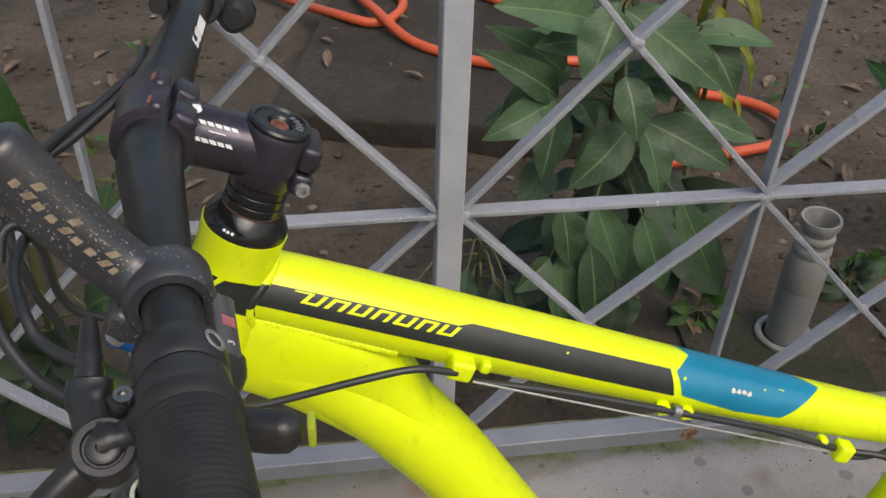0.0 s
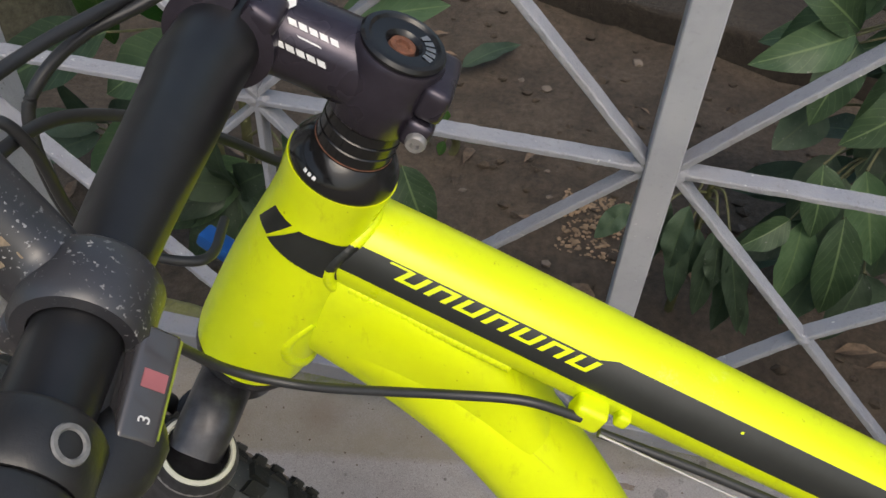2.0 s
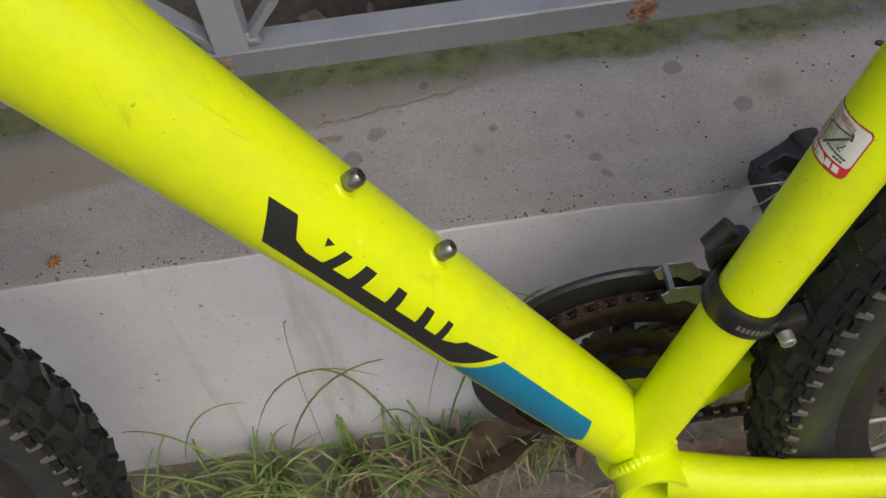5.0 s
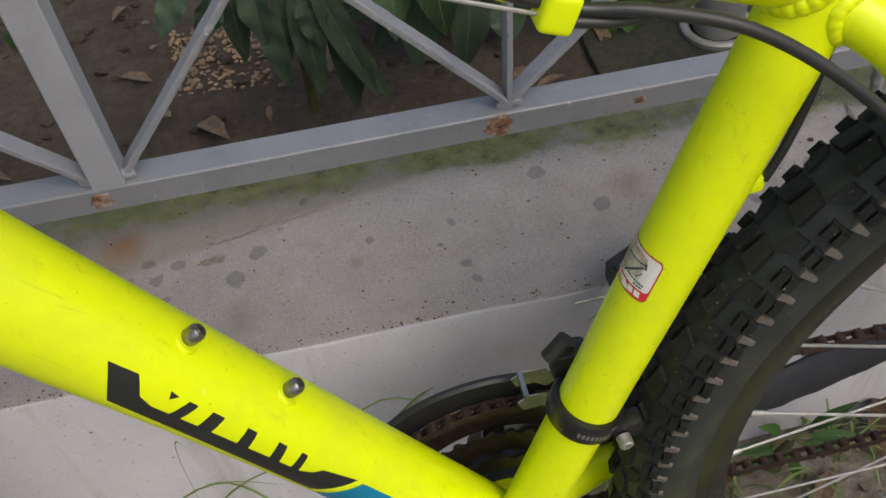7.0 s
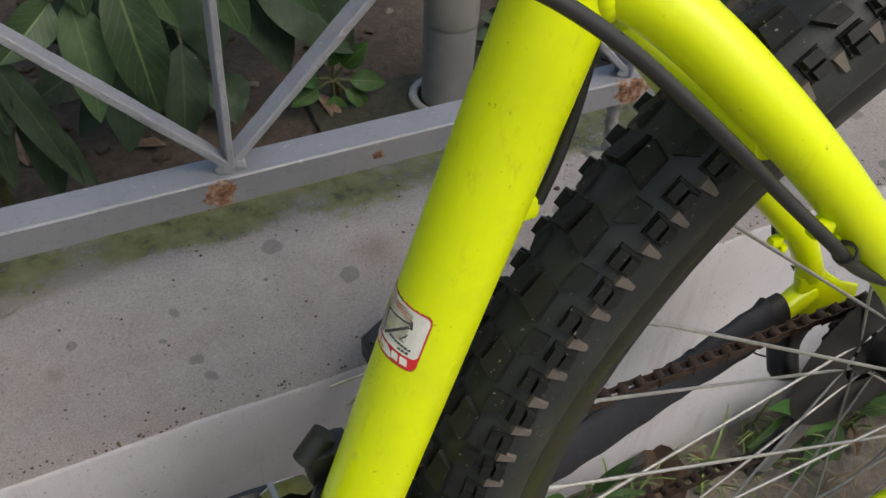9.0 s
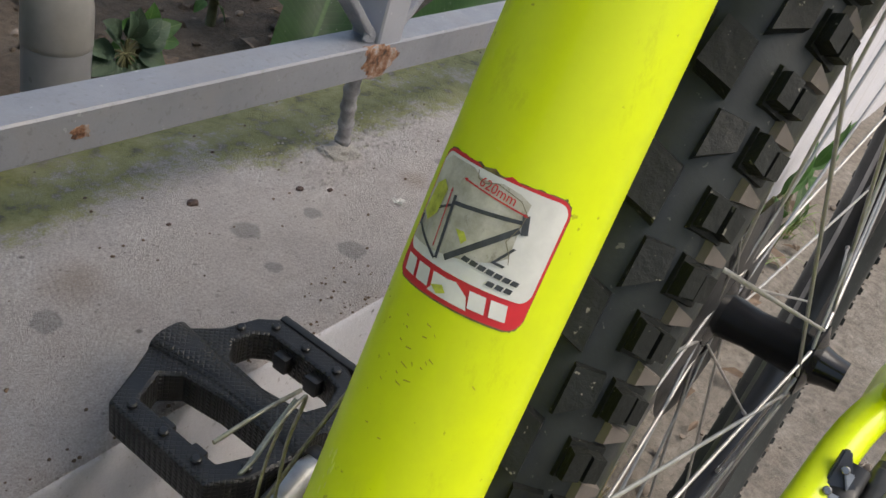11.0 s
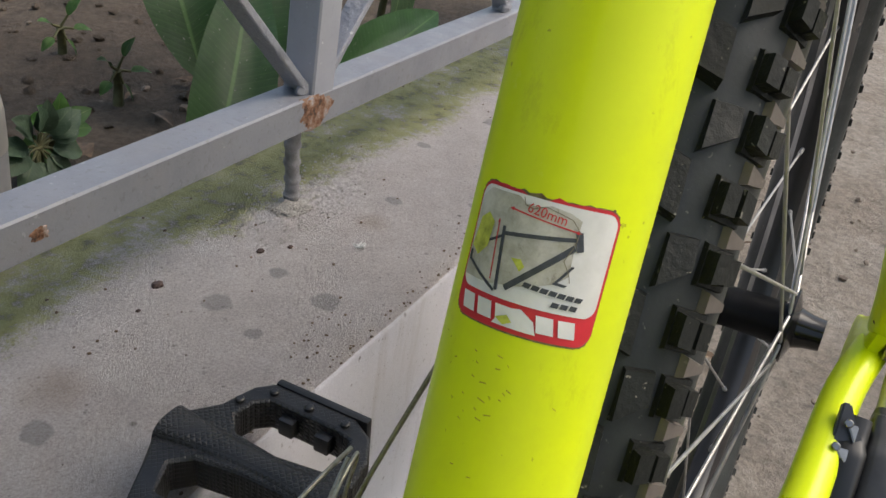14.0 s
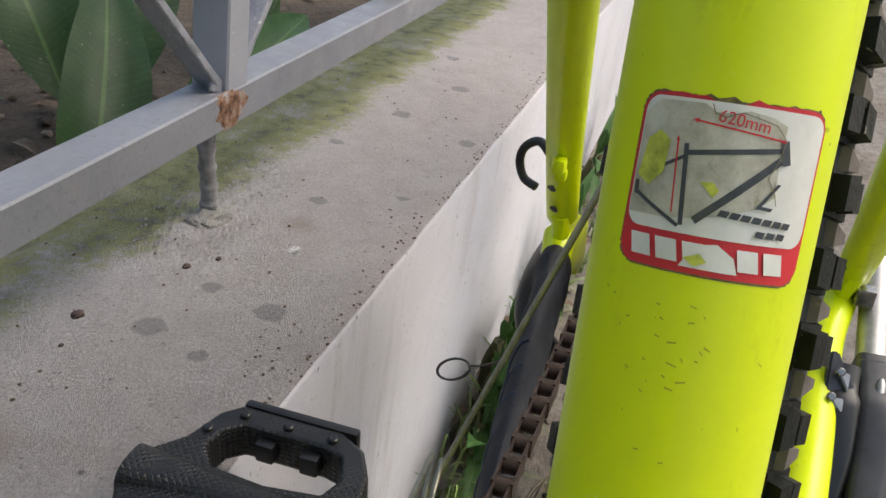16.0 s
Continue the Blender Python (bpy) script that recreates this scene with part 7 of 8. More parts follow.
# ---------------------------------------------------------------- leaves
def leaf_bm(base, tip, width, sag=0.12, face=(0, -0.6, 0.8), fold=0.18, wave=0.0, seed=0.0, n=12):
    """An elliptic pointed leaf from base to tip, folded along its midrib and bowed."""
    base, tip = Vector(base), Vector(tip)
    ax = tip - base
    L = ax.length
    ax.normalize()
    up = Vector(face) - ax * ax.dot(Vector(face))
    up.normalize()
    side = ax.cross(up)
    bm = bmesh.new()
    uvl = bm.loops.layers.uv.new("UVMap")
    cols = (-1.0, -0.55, 0.0, 0.55, 1.0)
    rows, uvs = [], {}
    for i in range(n + 1):
        f = i / n
        w = width / 2 * (math.sin(math.pi * f ** 0.82) ** 0.75 * (1 - 0.25 * f) * 1.12 if 0 < f < 1 else 0.0)
        w = max(w, 0.0012 if f < 0.5 else 0.0003)
        c = base + ax * (L * f) + up * (L * sag * (math.sin(math.pi * f) - 0.35 * f * f))
        row = []
        for k in cols:
            lift = abs(k) * w * fold * 2 + wave * w * math.sin(f * 17 + k * 2 + seed) * abs(k)
            v = bm.verts.new(c + side * (k * w) + up * lift)
            uvs[v] = (f, 0.5 + 0.5 * k)
            row.append(v)
        rows.append(row)
    for a, b in zip(rows, rows[1:]):
        for k in range(4):
            fc = bm.faces.new((a[k], b[k], b[k + 1], a[k + 1]))
            for lp in fc.loops:
                lp[uvl].uv = uvs[lp.vert]
    ret = bmesh.ops.solidify(bm, geom=bm.faces[:], thickness=0.0006)
    return bm


def stem_bm(pts, r0, r1, seg=10):
    p = spline([Vector(v) for v in pts], 6)
    return sweep(p, [r0 + (r1 - r0) * i / (len(p) - 1) for i in range(len(p))], seg, up=(0.3, 1, 0.1))


# the large shrub behind the fence
outside = set(bpy.data.objects)
SHRUB = (0.315, 0.47)
shrub = thing("shrub", "large glossy green shrub with long drooping leaves behind the fence", "shrub")
part("stem", stem_bm([(SHRUB[0], SHRUB[1] + 0.02, 0.17), (0.322, 0.485, 0.35), (0.318, 0.475, 0.55), (0.300, 0.455, 0.78)], 0.011, 0.006), M_STEM, shrub)
part("stem", stem_bm([(SHRUB[0] + 0.02, SHRUB[1] + 0.02, 0.17), (0.40, 0.50, 0.36), (0.43, 0.51, 0.55), (0.46, 0.53, 0.72)], 0.008, 0.005), M_STEM, shrub)
UPPER = [(0.27, 0.48, 0.733, 0.113, 0.783, 0.052), (0.26, 0.49, 0.698, 0.174, 0.718, 0.036), (0.258, 0.54, 0.615, 0.119, 0.728, 0.046), (0.215, 0.44, 0.639, 0.087, 0.74, 0.040),
         (0.207, 0.42, 0.644, 0.096, 0.617, 0.045), (0.278, 0.42, 0.776, 0.232, 0.688, 0.062), (0.294, 0.44, 0.767, 0.437, 0.666, 0.064), (0.435, 0.52, 0.703, 0.504, 0.605, 0.056),
         (0.291, 0.39, 0.693, 0.304, 0.62, 0.047), (0.346, 0.47, 0.65, 0.376, 0.626, 0.040), (0.353, 0.44, 0.592, 0.481, 0.531, 0.056), (0.428, 0.5, 0.572, 0.546, 0.54, 0.046),
         (0.313, 0.4, 0.607, 0.22, 0.541, 0.055), (0.334, 0.4, 0.606, 0.358, 0.517, 0.045), (0.223, 0.45, 0.617, 0.193, 0.525, 0.046), (0.266, 0.49, 0.599, 0.277, 0.582, 0.032)]
LOWER = [(0.221, 0.47, 0.507, 0.168, 0.465, 0.05), (0.306, 0.47, 0.502, 0.28, 0.446, 0.062), (0.344, 0.46, 0.528, 0.371, 0.465, 0.052), (0.251, 0.44, 0.457, 0.214, 0.374, 0.046),
         (0.268, 0.42, 0.439, 0.249, 0.349, 0.05), (0.325, 0.45, 0.46, 0.295, 0.386, 0.05), (0.342, 0.43, 0.418, 0.348, 0.309, 0.06), (0.396, 0.45, 0.44, 0.395, 0.395, 0.045),
         (0.436, 0.48, 0.424, 0.527, 0.468, 0.05), (0.414, 0.44, 0.414, 0.523, 0.278, 0.072), (0.508, 0.52, 0.383, 0.553, 0.369, 0.045), (0.402, 0.45, 0.366, 0.442, 0.262, 0.055),
         (0.3, 0.44, 0.331, 0.32, 0.244, 0.054), (0.256, 0.44, 0.292, 0.259, 0.245, 0.048), (0.24, 0.44, 0.315, 0.148, 0.296, 0.046), (0.367, 0.44, 0.254, 0.368, 0.215, 0.046)]
rl = random.Random(11)
# the upper rows take the brighter green, the lower rows the duller one
for is_lower, rows_ in ((False, UPPER), (True, LOWER)):
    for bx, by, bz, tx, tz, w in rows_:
        f = (rl.uniform(-0.25, 0.25), -0.75, 0.6 if not is_lower else 0.35)
        part("leaf", leaf_bm((bx, by, bz), (tx, by - 0.05, tz), w * 1.22, rl.uniform(0.04, 0.12), f, rl.uniform(0.08, 0.2), 0.13, rl.uniform(0, 6)), M_LEAF_DULL if is_lower else M_LEAF, shrub)
        sx = 0.318 if bx < 0.42 else 0.44
        part("leaf_stalk", stem_bm([(sx, 0.475 if bx < 0.42 else 0.515, bz - 0.01), ((sx + bx) / 2, (0.48 + by) / 2, bz + 0.008), (bx, by, bz)], 0.0022, 0.0016, 6), M_STEM, shrub)
# further leaves in the depth of the crown, in the duller green up to z 0.55
for i in range(46):
    z = rl.uniform(0.26, 0.80)
    a = rl.uniform(0, 2 * math.pi)
    r = rl.uniform(0.02, 0.06)
    L = rl.uniform(0.09, 0.15)
    b = Vector((0.33 + r * math.cos(a) + rl.uniform(-0.06, 0.08), 0.53 + r * math.sin(a) * 0.8, z))
    d = Vector((math.cos(a) * 1.0, math.sin(a) * 0.7 + 0.15, rl.uniform(-0.9, 0.1 if z > 0.5 else -0.5)))
    part("leaf", leaf_bm(b, b + d.normalized() * L, L * 0.38, 0.1, (0.1 * math.cos(a), -0.5, 0.8), 0.15, 0.06, i), M_LEAF if z > 0.55 else M_LEAF_DULL, shrub)

croton = thing("croton_plant", "yellow and green spotted narrow leaved plant beside the shrub", "plant")
part("stem", stem_bm([(0.52, 0.62, 0.17), (0.53, 0.63, 0.45), (0.53, 0.63, 0.74)], 0.006, 0.003, 8), M_STEM, croton)
for i in range(12):
    a = i * 2.4
    b = Vector((0.525 + 0.012 * math.cos(a), 0.63, 0.56 + i * 0.018))
    t = b + Vector((math.cos(a) * 0.035 + 0.03, math.sin(a) * 0.04 - 0.02, -0.125 + 0.014 * (i % 4)))
    part("leaf", leaf_bm(b, t, 0.024, 0.16, (math.cos(a), math.sin(a) - 0.6, 0.9), 0.15, 0.2, i), M_CROTON, croton)


def rosette(name, label, root, crown, leaves, length, width, mat, seed, droop=0.2, face=(0, -0.7, 0.7)):
    """A stem with a whorl of long leaves at its head."""
    q = random.Random(seed)
    e = thing(name, label, "plant")
    root, crown = Vector(root), Vector(crown)
    part("stem", stem_bm([root, root.lerp(crown, 0.5) + Vector((0.012, 0.01, 0)), crown], 0.0085, 0.006, 10), M_STEM, e)
    for i in range(leaves):
        a = 2 * math.pi * i / leaves + q.uniform(-0.25, 0.25)
        L = length * q.uniform(0.75, 1.1)
        st = crown + Vector((math.cos(a), -0.25, math.sin(a))) * 0.022
        d = Vector((math.cos(a), -0.30 + 0.25 * q.random(), math.sin(a) * 0.85 - droop)).normalized()
        part("leaf_stalk", stem_bm([crown, (crown + st) / 2, st], 0.0024, 0.0018, 6), M_STEM, e)
        part("leaf", leaf_bm(st, st + d * L, width * q.uniform(0.85, 1.1), q.uniform(0.05, 0.14), (face[0] + q.uniform(-0.2, 0.2), face[1], face[2]), 0.12, 0.06, i), mat, e)
    return e


PLANT = "leafy green garden plant with a whorl of long leaves"
MANGO = [(-0.665, 0.30, 0.564, -0.857, 0.28, 0.449, 0.085), (-0.547, 0.30, 0.567, -0.663, 0.26, 0.500, 0.080), (-0.369, 0.31, 0.620, -0.236, 0.28, 0.690, 0.058),
         (-0.562, 0.29, 0.462, -0.735, 0.26, 0.325, 0.086), (-0.483, 0.28, 0.372, -0.569, 0.24, 0.245, 0.075), (-0.499, 0.29, 0.400, -0.628, 0.25, 0.278, 0.078),
         (-0.295, 0.32, 0.414, -0.244, 0.28, 0.323, 0.060), (-0.447, 0.29, 0.436, -0.383, 0.25, 0.495, 0.052), (-0.400, 0.29, 0.571, -0.372, 0.26, 0.650, 0.050)]
mango = thing("garden_plant", "young garden tree with long drooping veined leaves beside the pillar", "plant")
part("stem", stem_bm([(-0.52, 0.33, 0.16), (-0.515, 0.33, 0.40), (-0.50, 0.32, 0.60), (-0.487, 0.31, 0.76)], 0.0085, 0.005), M_STEM, mango)
qm = random.Random(18)
for bx, by, bz, tx, ty, tz, w in MANGO:
    part("leaf", leaf_bm((bx, by, bz), (tx, ty, tz), w, qm.uniform(0.05, 0.13), (qm.uniform(-0.2, 0.2), -0.7, 0.7), qm.uniform(0.06, 0.16), 0.10, qm.uniform(0, 6)), M_LEAF, mango)
    part("leaf_stalk", stem_bm([(-0.508, 0.32, bz - 0.02), ((bx - 0.508) / 2, 0.315, bz + 0.006), (bx, by, bz)], 0.0024, 0.0017, 6), M_STEM, mango)
WHORL = (-0.507, 0.27, 0.373)
for i, (tx, tz) in enumerate(((-0.60, 0.425), (-0.478, 0.225), (-0.585, 0.235), (-0.425, 0.475), (-0.635, 0.33), (-0.385, 0.335), (-0.50, 0.50))):
    part("leaf", leaf_bm(WHORL, (tx, 0.21 + 0.01 * (i % 3), tz), 0.050, 0.08, (qm.uniform(-0.2, 0.2), -0.8, 0.5), 0.12, 0.10, i), M_LEAF_DULL, mango)
tall = thing("canna_plant", "tall plant with broad bright green pointed leaves behind the fence", "plant")
part("stem", stem_bm([(-0.60, 0.40, 0.16), (-0.60, 0.40, 0.45), (-0.59, 0.38, 0.66)], 0.010, 0.006), M_STEM, tall)
for b, t, w in (((-0.700, 0.36, 0.500), (-0.690, 0.36, 0.755), 0.055), ((-0.600, 0.39, 0.540), (-0.690, 0.34, 0.760), 0.095), ((-0.590, 0.38, 0.640), (-0.520, 0.33, 0.800), 0.075), ((-0.490, 0.30, 0.590), (-0.486, 0.30, 0.810), 0.088), ((-0.590, 0.38, 0.560), (-0.500, 0.33, 0.715), 0.075)):
    part("leaf", leaf_bm(b, t, w, 0.10, (0.1, -0.7, 0.6), 0.14, 0.12, w * 90), M_CANNA if w > 0.09 else M_WEED, tall)
rosette("garden_plant", PLANT, (-0.78, 0.42, 0.16), (-0.77, 0.40, 0.30), 7, 0.13, 0.05, M_LEAF_DULL, 8, 0.3)
# plants beneath the shrub
droop = thing("garden_plant", "plant with dark crinkled narrow leaves hanging behind the fence", "plant")
part("stem", stem_bm([(0.10, 0.36, 0.16), (0.10, 0.36, 0.34), (0.095, 0.34, 0.47)], 0.007, 0.004), M_STEM, droop)
HANGING = [(0.039, 0.453, 0.040, 0.326, 0.034), (0.071, 0.450, 0.067, 0.355, 0.036), (0.109, 0.425, 0.116, 0.281, 0.036), (0.0, 0.445, -0.034, 0.398, 0.030), (0.092, 0.405, 0.087, 0.323, 0.030),
           (0.144, 0.375, 0.154, 0.230, 0.036), (0.116, 0.410, 0.126, 0.345, 0.032), (0.026, 0.420, 0.0, 0.380, 0.030), (0.125, 0.430, 0.178, 0.270, 0.032), (0.075, 0.40, 0.082, 0.300, 0.030), (0.140, 0.37, 0.192, 0.255, 0.028)]
qd = random.Random(52)
for bx, bz, tx, tz, w in HANGING:
    by = 0.29 + qd.uniform(0.0, 0.03)
    part("leaf", leaf_bm((bx, by, bz), (tx, by - 0.02, tz), w, qd.uniform(0.02, 0.08), (qd.uniform(-0.4, 0.4), -0.8, 0.3), qd.uniform(0.12, 0.25), 0.22, qd.uniform(0, 6), 18), M_LEAF_DULL, droop)
    part("leaf_stalk", stem_bm([(0.096, 0.345, min(0.46, bz + 0.02)), ((0.096 + bx) / 2, 0.325, min(0.48, bz + 0.03)), (bx, by, bz)], 0.0020, 0.0015, 6), M_STEM, droop)
NEAR = [(0.205, 0.530, 0.218, 0.440, 0.050), (0.206, 0.455, 0.208, 0.334, 0.048), (0.253, 0.530, 0.300, 0.411, 0.054), (0.247, 0.475, 0.263, 0.333, 0.054), (0.320, 0.515, 0.363, 0.396, 0.050),
        (0.378, 0.530, 0.444, 0.396, 0.050), (0.250, 0.400, 0.228, 0.285, 0.050), (0.299, 0.392, 0.281, 0.285, 0.046), (0.190, 0.455, 0.135, 0.420, 0.040)]
for bx, bz, tx, tz, w in NEAR:
    by = 0.30 + rl.uniform(0.0, 0.03)
    part("leaf", leaf_bm((bx, by, bz), (tx, by - 0.03, tz), w, rl.uniform(0.04, 0.10), (rl.uniform(-0.3, 0.3), -0.8, 0.4), rl.uniform(0.08, 0.2), 0.12, rl.uniform(0, 6)), M_LEAF if bz > 0.4 else M_LEAF_DULL, shrub)
    part("leaf_stalk", stem_bm([(0.318, 0.475, bz), ((0.318 + bx) / 2, 0.40, bz + 0.015), (bx, by, bz)], 0.0022, 0.0016, 6), M_STEM, shrub)
rosette("weed_plant", "small weed with round leaves on the soil", (0.50, 0.42, 0.17), (0.50, 0.41, 0.235), 7, 0.05, 0.026, M_WEED, 14, 0.05)
for k, (x, y) in enumerate(((1.55, 0.45), (1.95, 0.35))):
    rosette("garden_plant", PLANT, (x, y, 0.16), (x, y - 0.02, 0.42), 9, 0.18, 0.06, M_LEAF, 20 + k, 0.1)
qw = random.Random(21)
for k in range(26):
    x, y = qw.uniform(-0.7, 1.5), qw.uniform(0.55, 2.2)
    if -0.3 < x < 0.85 and 0.9 < y < 2.0:
        continue
    rosette("weed_plant", "tiny weed sprouting from bare soil", (x, y, 0.17), (x, y, 0.215 + qw.uniform(0, 0.03)), qw.randint(4, 6), 0.035, 0.017, M_WEED, 40 + k, 0.0, (0, -0.3, 0.9))

# ---------------------------------------------------------------- slab, hose, bottle, trunk, pillar
bm = bmesh.new()
add_box(bm, 0, 0, 0, 0.86, 0.92, 0.17, bevel=0.012, m=Matrix.Translation((0.30, 1.46, 0.175)) @ Matrix.Rotation(radians(-14), 4, "Z"), seg=3)
bmesh.ops.subdivide_edges(bm, edges=[e for e in bm.edges if e.calc_length() > 0.2], cuts=40, use_grid_fill=True)
for v in bm.verts:
    v.co += Vector((1, 1, 0.3)) * 0.010 * noise.fractal(v.co * 5, 0.8, 2.0, 5)
tagged(part("concrete_slab", bm, M_SLAB), "dark damp mossy concrete slab set in the soil", "slab")
hose_pts = [(0.50, 1.50, 0.273), (0.367, 1.66, 0.273), (0.243, 1.81, 0.273), (0.12, 2.02, 0.222), (-0.12, 2.10, 0.215), (-0.30, 2.00, 0.215), (-0.20, 1.82, 0.225), (-0.06, 1.59, 0.272), (0.025, 1.53, 0.273), (0.085, 1.56, 0.273), (0.12, 1.66, 0.273), (0.07, 1.76, 0.273), (0.0, 1.72, 0.282), (0.04, 1.55, 0.296), (0.13, 1.39, 0.275), (0.32, 1.26, 0.273), (0.50, 1.27, 0.272), (0.66, 1.26, 0.232), (0.77, 1.20, 0.215), (0.90, 1.13, 0.215), (0.945, 1.04, 0.215), (0.89, 0.95, 0.215), (0.80, 0.92, 0.215), (0.66, 0.90, 0.215), (0.50, 0.86, 0.215)]
hose = part("garden_hose", sweep(spline(hose_pts, 10), 0.0125, 14, up=(0, 0, 1)), M_HOSE)
tagged(hose, "orange rubber garden hose looped across the slab", "hose")

bm = bmesh.new()
add_sweep(bm, spline([(-1.15, 0.72, 0.1), (-1.14, 0.72, 0.35), (-1.14, 0.73, 0.9), (-1.08, 0.72, 1.6), (-1.0, 0.7, 2.6)], 10), [0.118 - 0.0012 * i for i in range(41)], 40, up=(0, 1, 0))
for v in bm.verts:
    v.co += (v.co - Vector((-1.13, 0.72, v.co.z))) * 0.14 * noise.fractal(Vector((v.co.x * 9, v.co.y * 9, v.co.z * 3)), 0.8, 2.0, 4)
bmesh.ops.recalc_face_normals(bm, faces=bm.faces)
tree = thing("tree", "tree with a mossy greenish brown trunk in the garden", "tree")
part("trunk", bm, M_BARK, tree)
for i in range(5):
    a = i * 1.3
    part("limb", stem_bm([(-1.0, 0.7, 2.4), (-1.0 + math.cos(a) * 0.4, 0.7 + math.sin(a) * 0.4, 2.9), (-1.0 + math.cos(a) * 0.9, 0.7 + math.sin(a) * 0.9, 3.2)], 0.06, 0.015, 10), M_BARK, tree)
bm = bmesh.new()
qt = random.Random(31)
for i in range(900):
    a, r, z = qt.uniform(0, 6.283), qt.uniform(0.2, 1.2), qt.uniform(2.8, 3.8)
    c = Vector((-1.0 + math.cos(a) * r, 0.7 + math.sin(a) * r, z))
    d = Vector((qt.uniform(-1, 1), qt.uniform(-1, 1), qt.uniform(-0.8, 0.2))).normalized()
    s = d.orthogonal().normalized() * 0.03
    bm.faces.new([bm.verts.new(v) for v in (c, c + d * 0.07 + s, c + d * 0.15, c + d * 0.07 - s)])
part("crown", bm, M_LEAF_DULL, tree)
# ---------------------------------------------------------------- soil litter
def scatter_leaves(bm, rnd, n, xr, yr, zf, lo, hi):
    for i in range(n):
        c = Vector((rnd.uniform(*xr), rnd.uniform(*yr), 0))
        c.z = zf(c.x, c.y) + 0.003
        a = rnd.uniform(0, 6.283)
        L = rnd.uniform(lo, hi)
        d, s = Vector((math.cos(a), math.sin(a), rnd.uniform(-0.1, 0.25))), Vector((-math.sin(a), math.cos(a), 0))
        w = L * rnd.uniform(0.12, 0.22)
        mid = [c + d * L * f + Vector((0, 0, 0.10 * L * math.sin(3.14 * f))) for f in (0, 0.3, 0.65, 1)]
        vs = [bm.verts.new(v) for v in (mid[0], mid[1] + s * w + Vector((0, 0, w * 0.4)), mid[2] + s * w * 0.8 + Vector((0, 0, w * 0.3)), mid[3], mid[2] - s * w * 0.8 + Vector((0, 0, w * 0.3)), mid[1] - s * w + Vector((0, 0, w * 0.4)))]
        m1, m2 = bm.verts.new(mid[1]), bm.verts.new(mid[2])
        for f in ((vs[0], vs[1], m1), (vs[1], vs[2], m2, m1), (vs[2], vs[3], m2), (vs[0], m1, vs[5]), (m1, m2, vs[4], vs[5]), (m2, vs[3], vs[4])):
            bm.faces.new(f)


def soil_height(x, y):
    if -0.18 < x < 0.72 and 1.10 + (0.16 if x < 0.1 else 0.0) < y < 1.85:
        return 0.262
    return SOIL_Z + 0.022 * noise.fractal(Vector((x + 9.0, y, 0)) * 3.0, 0.8, 2.0, 5)


rs_ = random.Random(77)
bm = bmesh.new()
scatter_leaves(bm, rs_, 260, (-1.0, 2.2), (0.14, 2.6), soil_height, 0.02, 0.075)
tagged(part("leaf_litter", bm, M_DEAD), "scattered brown dead leaves on the garden soil", "dead leaves", kind="stuff")


def scatter_stones(bm, rnd, n, xr, yr, zf, lo, hi):
    for i in range(n):
        r = rnd.uniform(lo, hi)
        c = Vector((rnd.uniform(*xr), rnd.uniform(*yr), 0))
        c.z = zf(c.x, c.y) + r * 0.25
        if c.z > 0.255 and c.y > 0.8:
            continue
        g = bmesh.ops.create_icosphere(bm, subdivisions=1, radius=r)
        o = Vector((rnd.uniform(0, 99), 0, 0))
        for v in g["verts"]:
            v.co = Vector((v.co.x * 1.2, v.co.y, v.co.z * 0.7)) * (1 + 0.5 * noise.noise(v.co / r * 0.9 + o)) + c


bm = bmesh.new()
scatter_stones(bm, rs_, 1100, (-0.9, 1.7), (0.13, 2.0), soil_height, 0.003, 0.011)
tagged(part("soil_crumbs", bm, M_DIRT), "small clods of damp soil", "soil", kind="stuff")
bm = bmesh.new()
scatter_stones(bm, rs_, 200, (-0.9, 1.8), (0.14, 2.4), soil_height, 0.003, 0.010)
tagged(part("gravel", bm, M_STONE), "loose stones and grit on the soil", "gravel", kind="stuff")
bm = bmesh.new()
scatter_stones(bm, rs_, 420, (-0.080, 0.048), (0.43, 0.57), soil_height, 0.0012, 0.0038)
tagged(part("gravel", bm, plain("husk_and_grit", (0.27, 0.185, 0.115), 0.85, 0, 0.5, 25)), "small heap of brown husks and grit", "gravel", kind="stuff")
tagged(part("fallen_leaf", leaf_bm((-0.311, 0.835, 0.208), (-0.216, 0.935, 0.212), 0.045, 0.06, (0, -0.1, 1), 0.12, 0.1, 2.0), M_LEAF_DULL), "dull green fallen leaf on the soil", "fallen leaf")
for ob in bpy.data.objects:
    if ob not in outside and ob.type == "MESH":
        ob.data.transform(BED)

# ---------------------------------------------------------------- pillar, bottle on its slab, broad-leaved plants
pil = bmesh.new()
add_box(pil, -0.81, 0.02, 1.1, 0.29, 0.24, 2.2, bevel=0.01, seg=3)
tagged(part("pillar", pil, M_PILLAR), "whitewashed concrete pillar with rusty stains", "pillar", kind="structure")
bm = bmesh.new()
add_box(bm, 0.735, 0.44, -0.010, 0.335, 0.41, 0.044, bevel=0.006, m=None, seg=2)
bmesh.ops.subdivide_edges(bm, edges=[e for e in bm.edges if e.calc_length() > 0.1], cuts=30, use_grid_fill=True)
for v in bm.verts:
    v.co += Vector((1, 1, 0.35)) * 0.006 * noise.fractal(v.co * 7, 0.8, 2.0, 5)
tagged(part("paving_slab", bm, dirt_material("mossy_dark_slab", (0.024, 0.026, 0.014), (0.080, 0.074, 0.048))), "dark mossy concrete slab sunk in the soil", "slab")
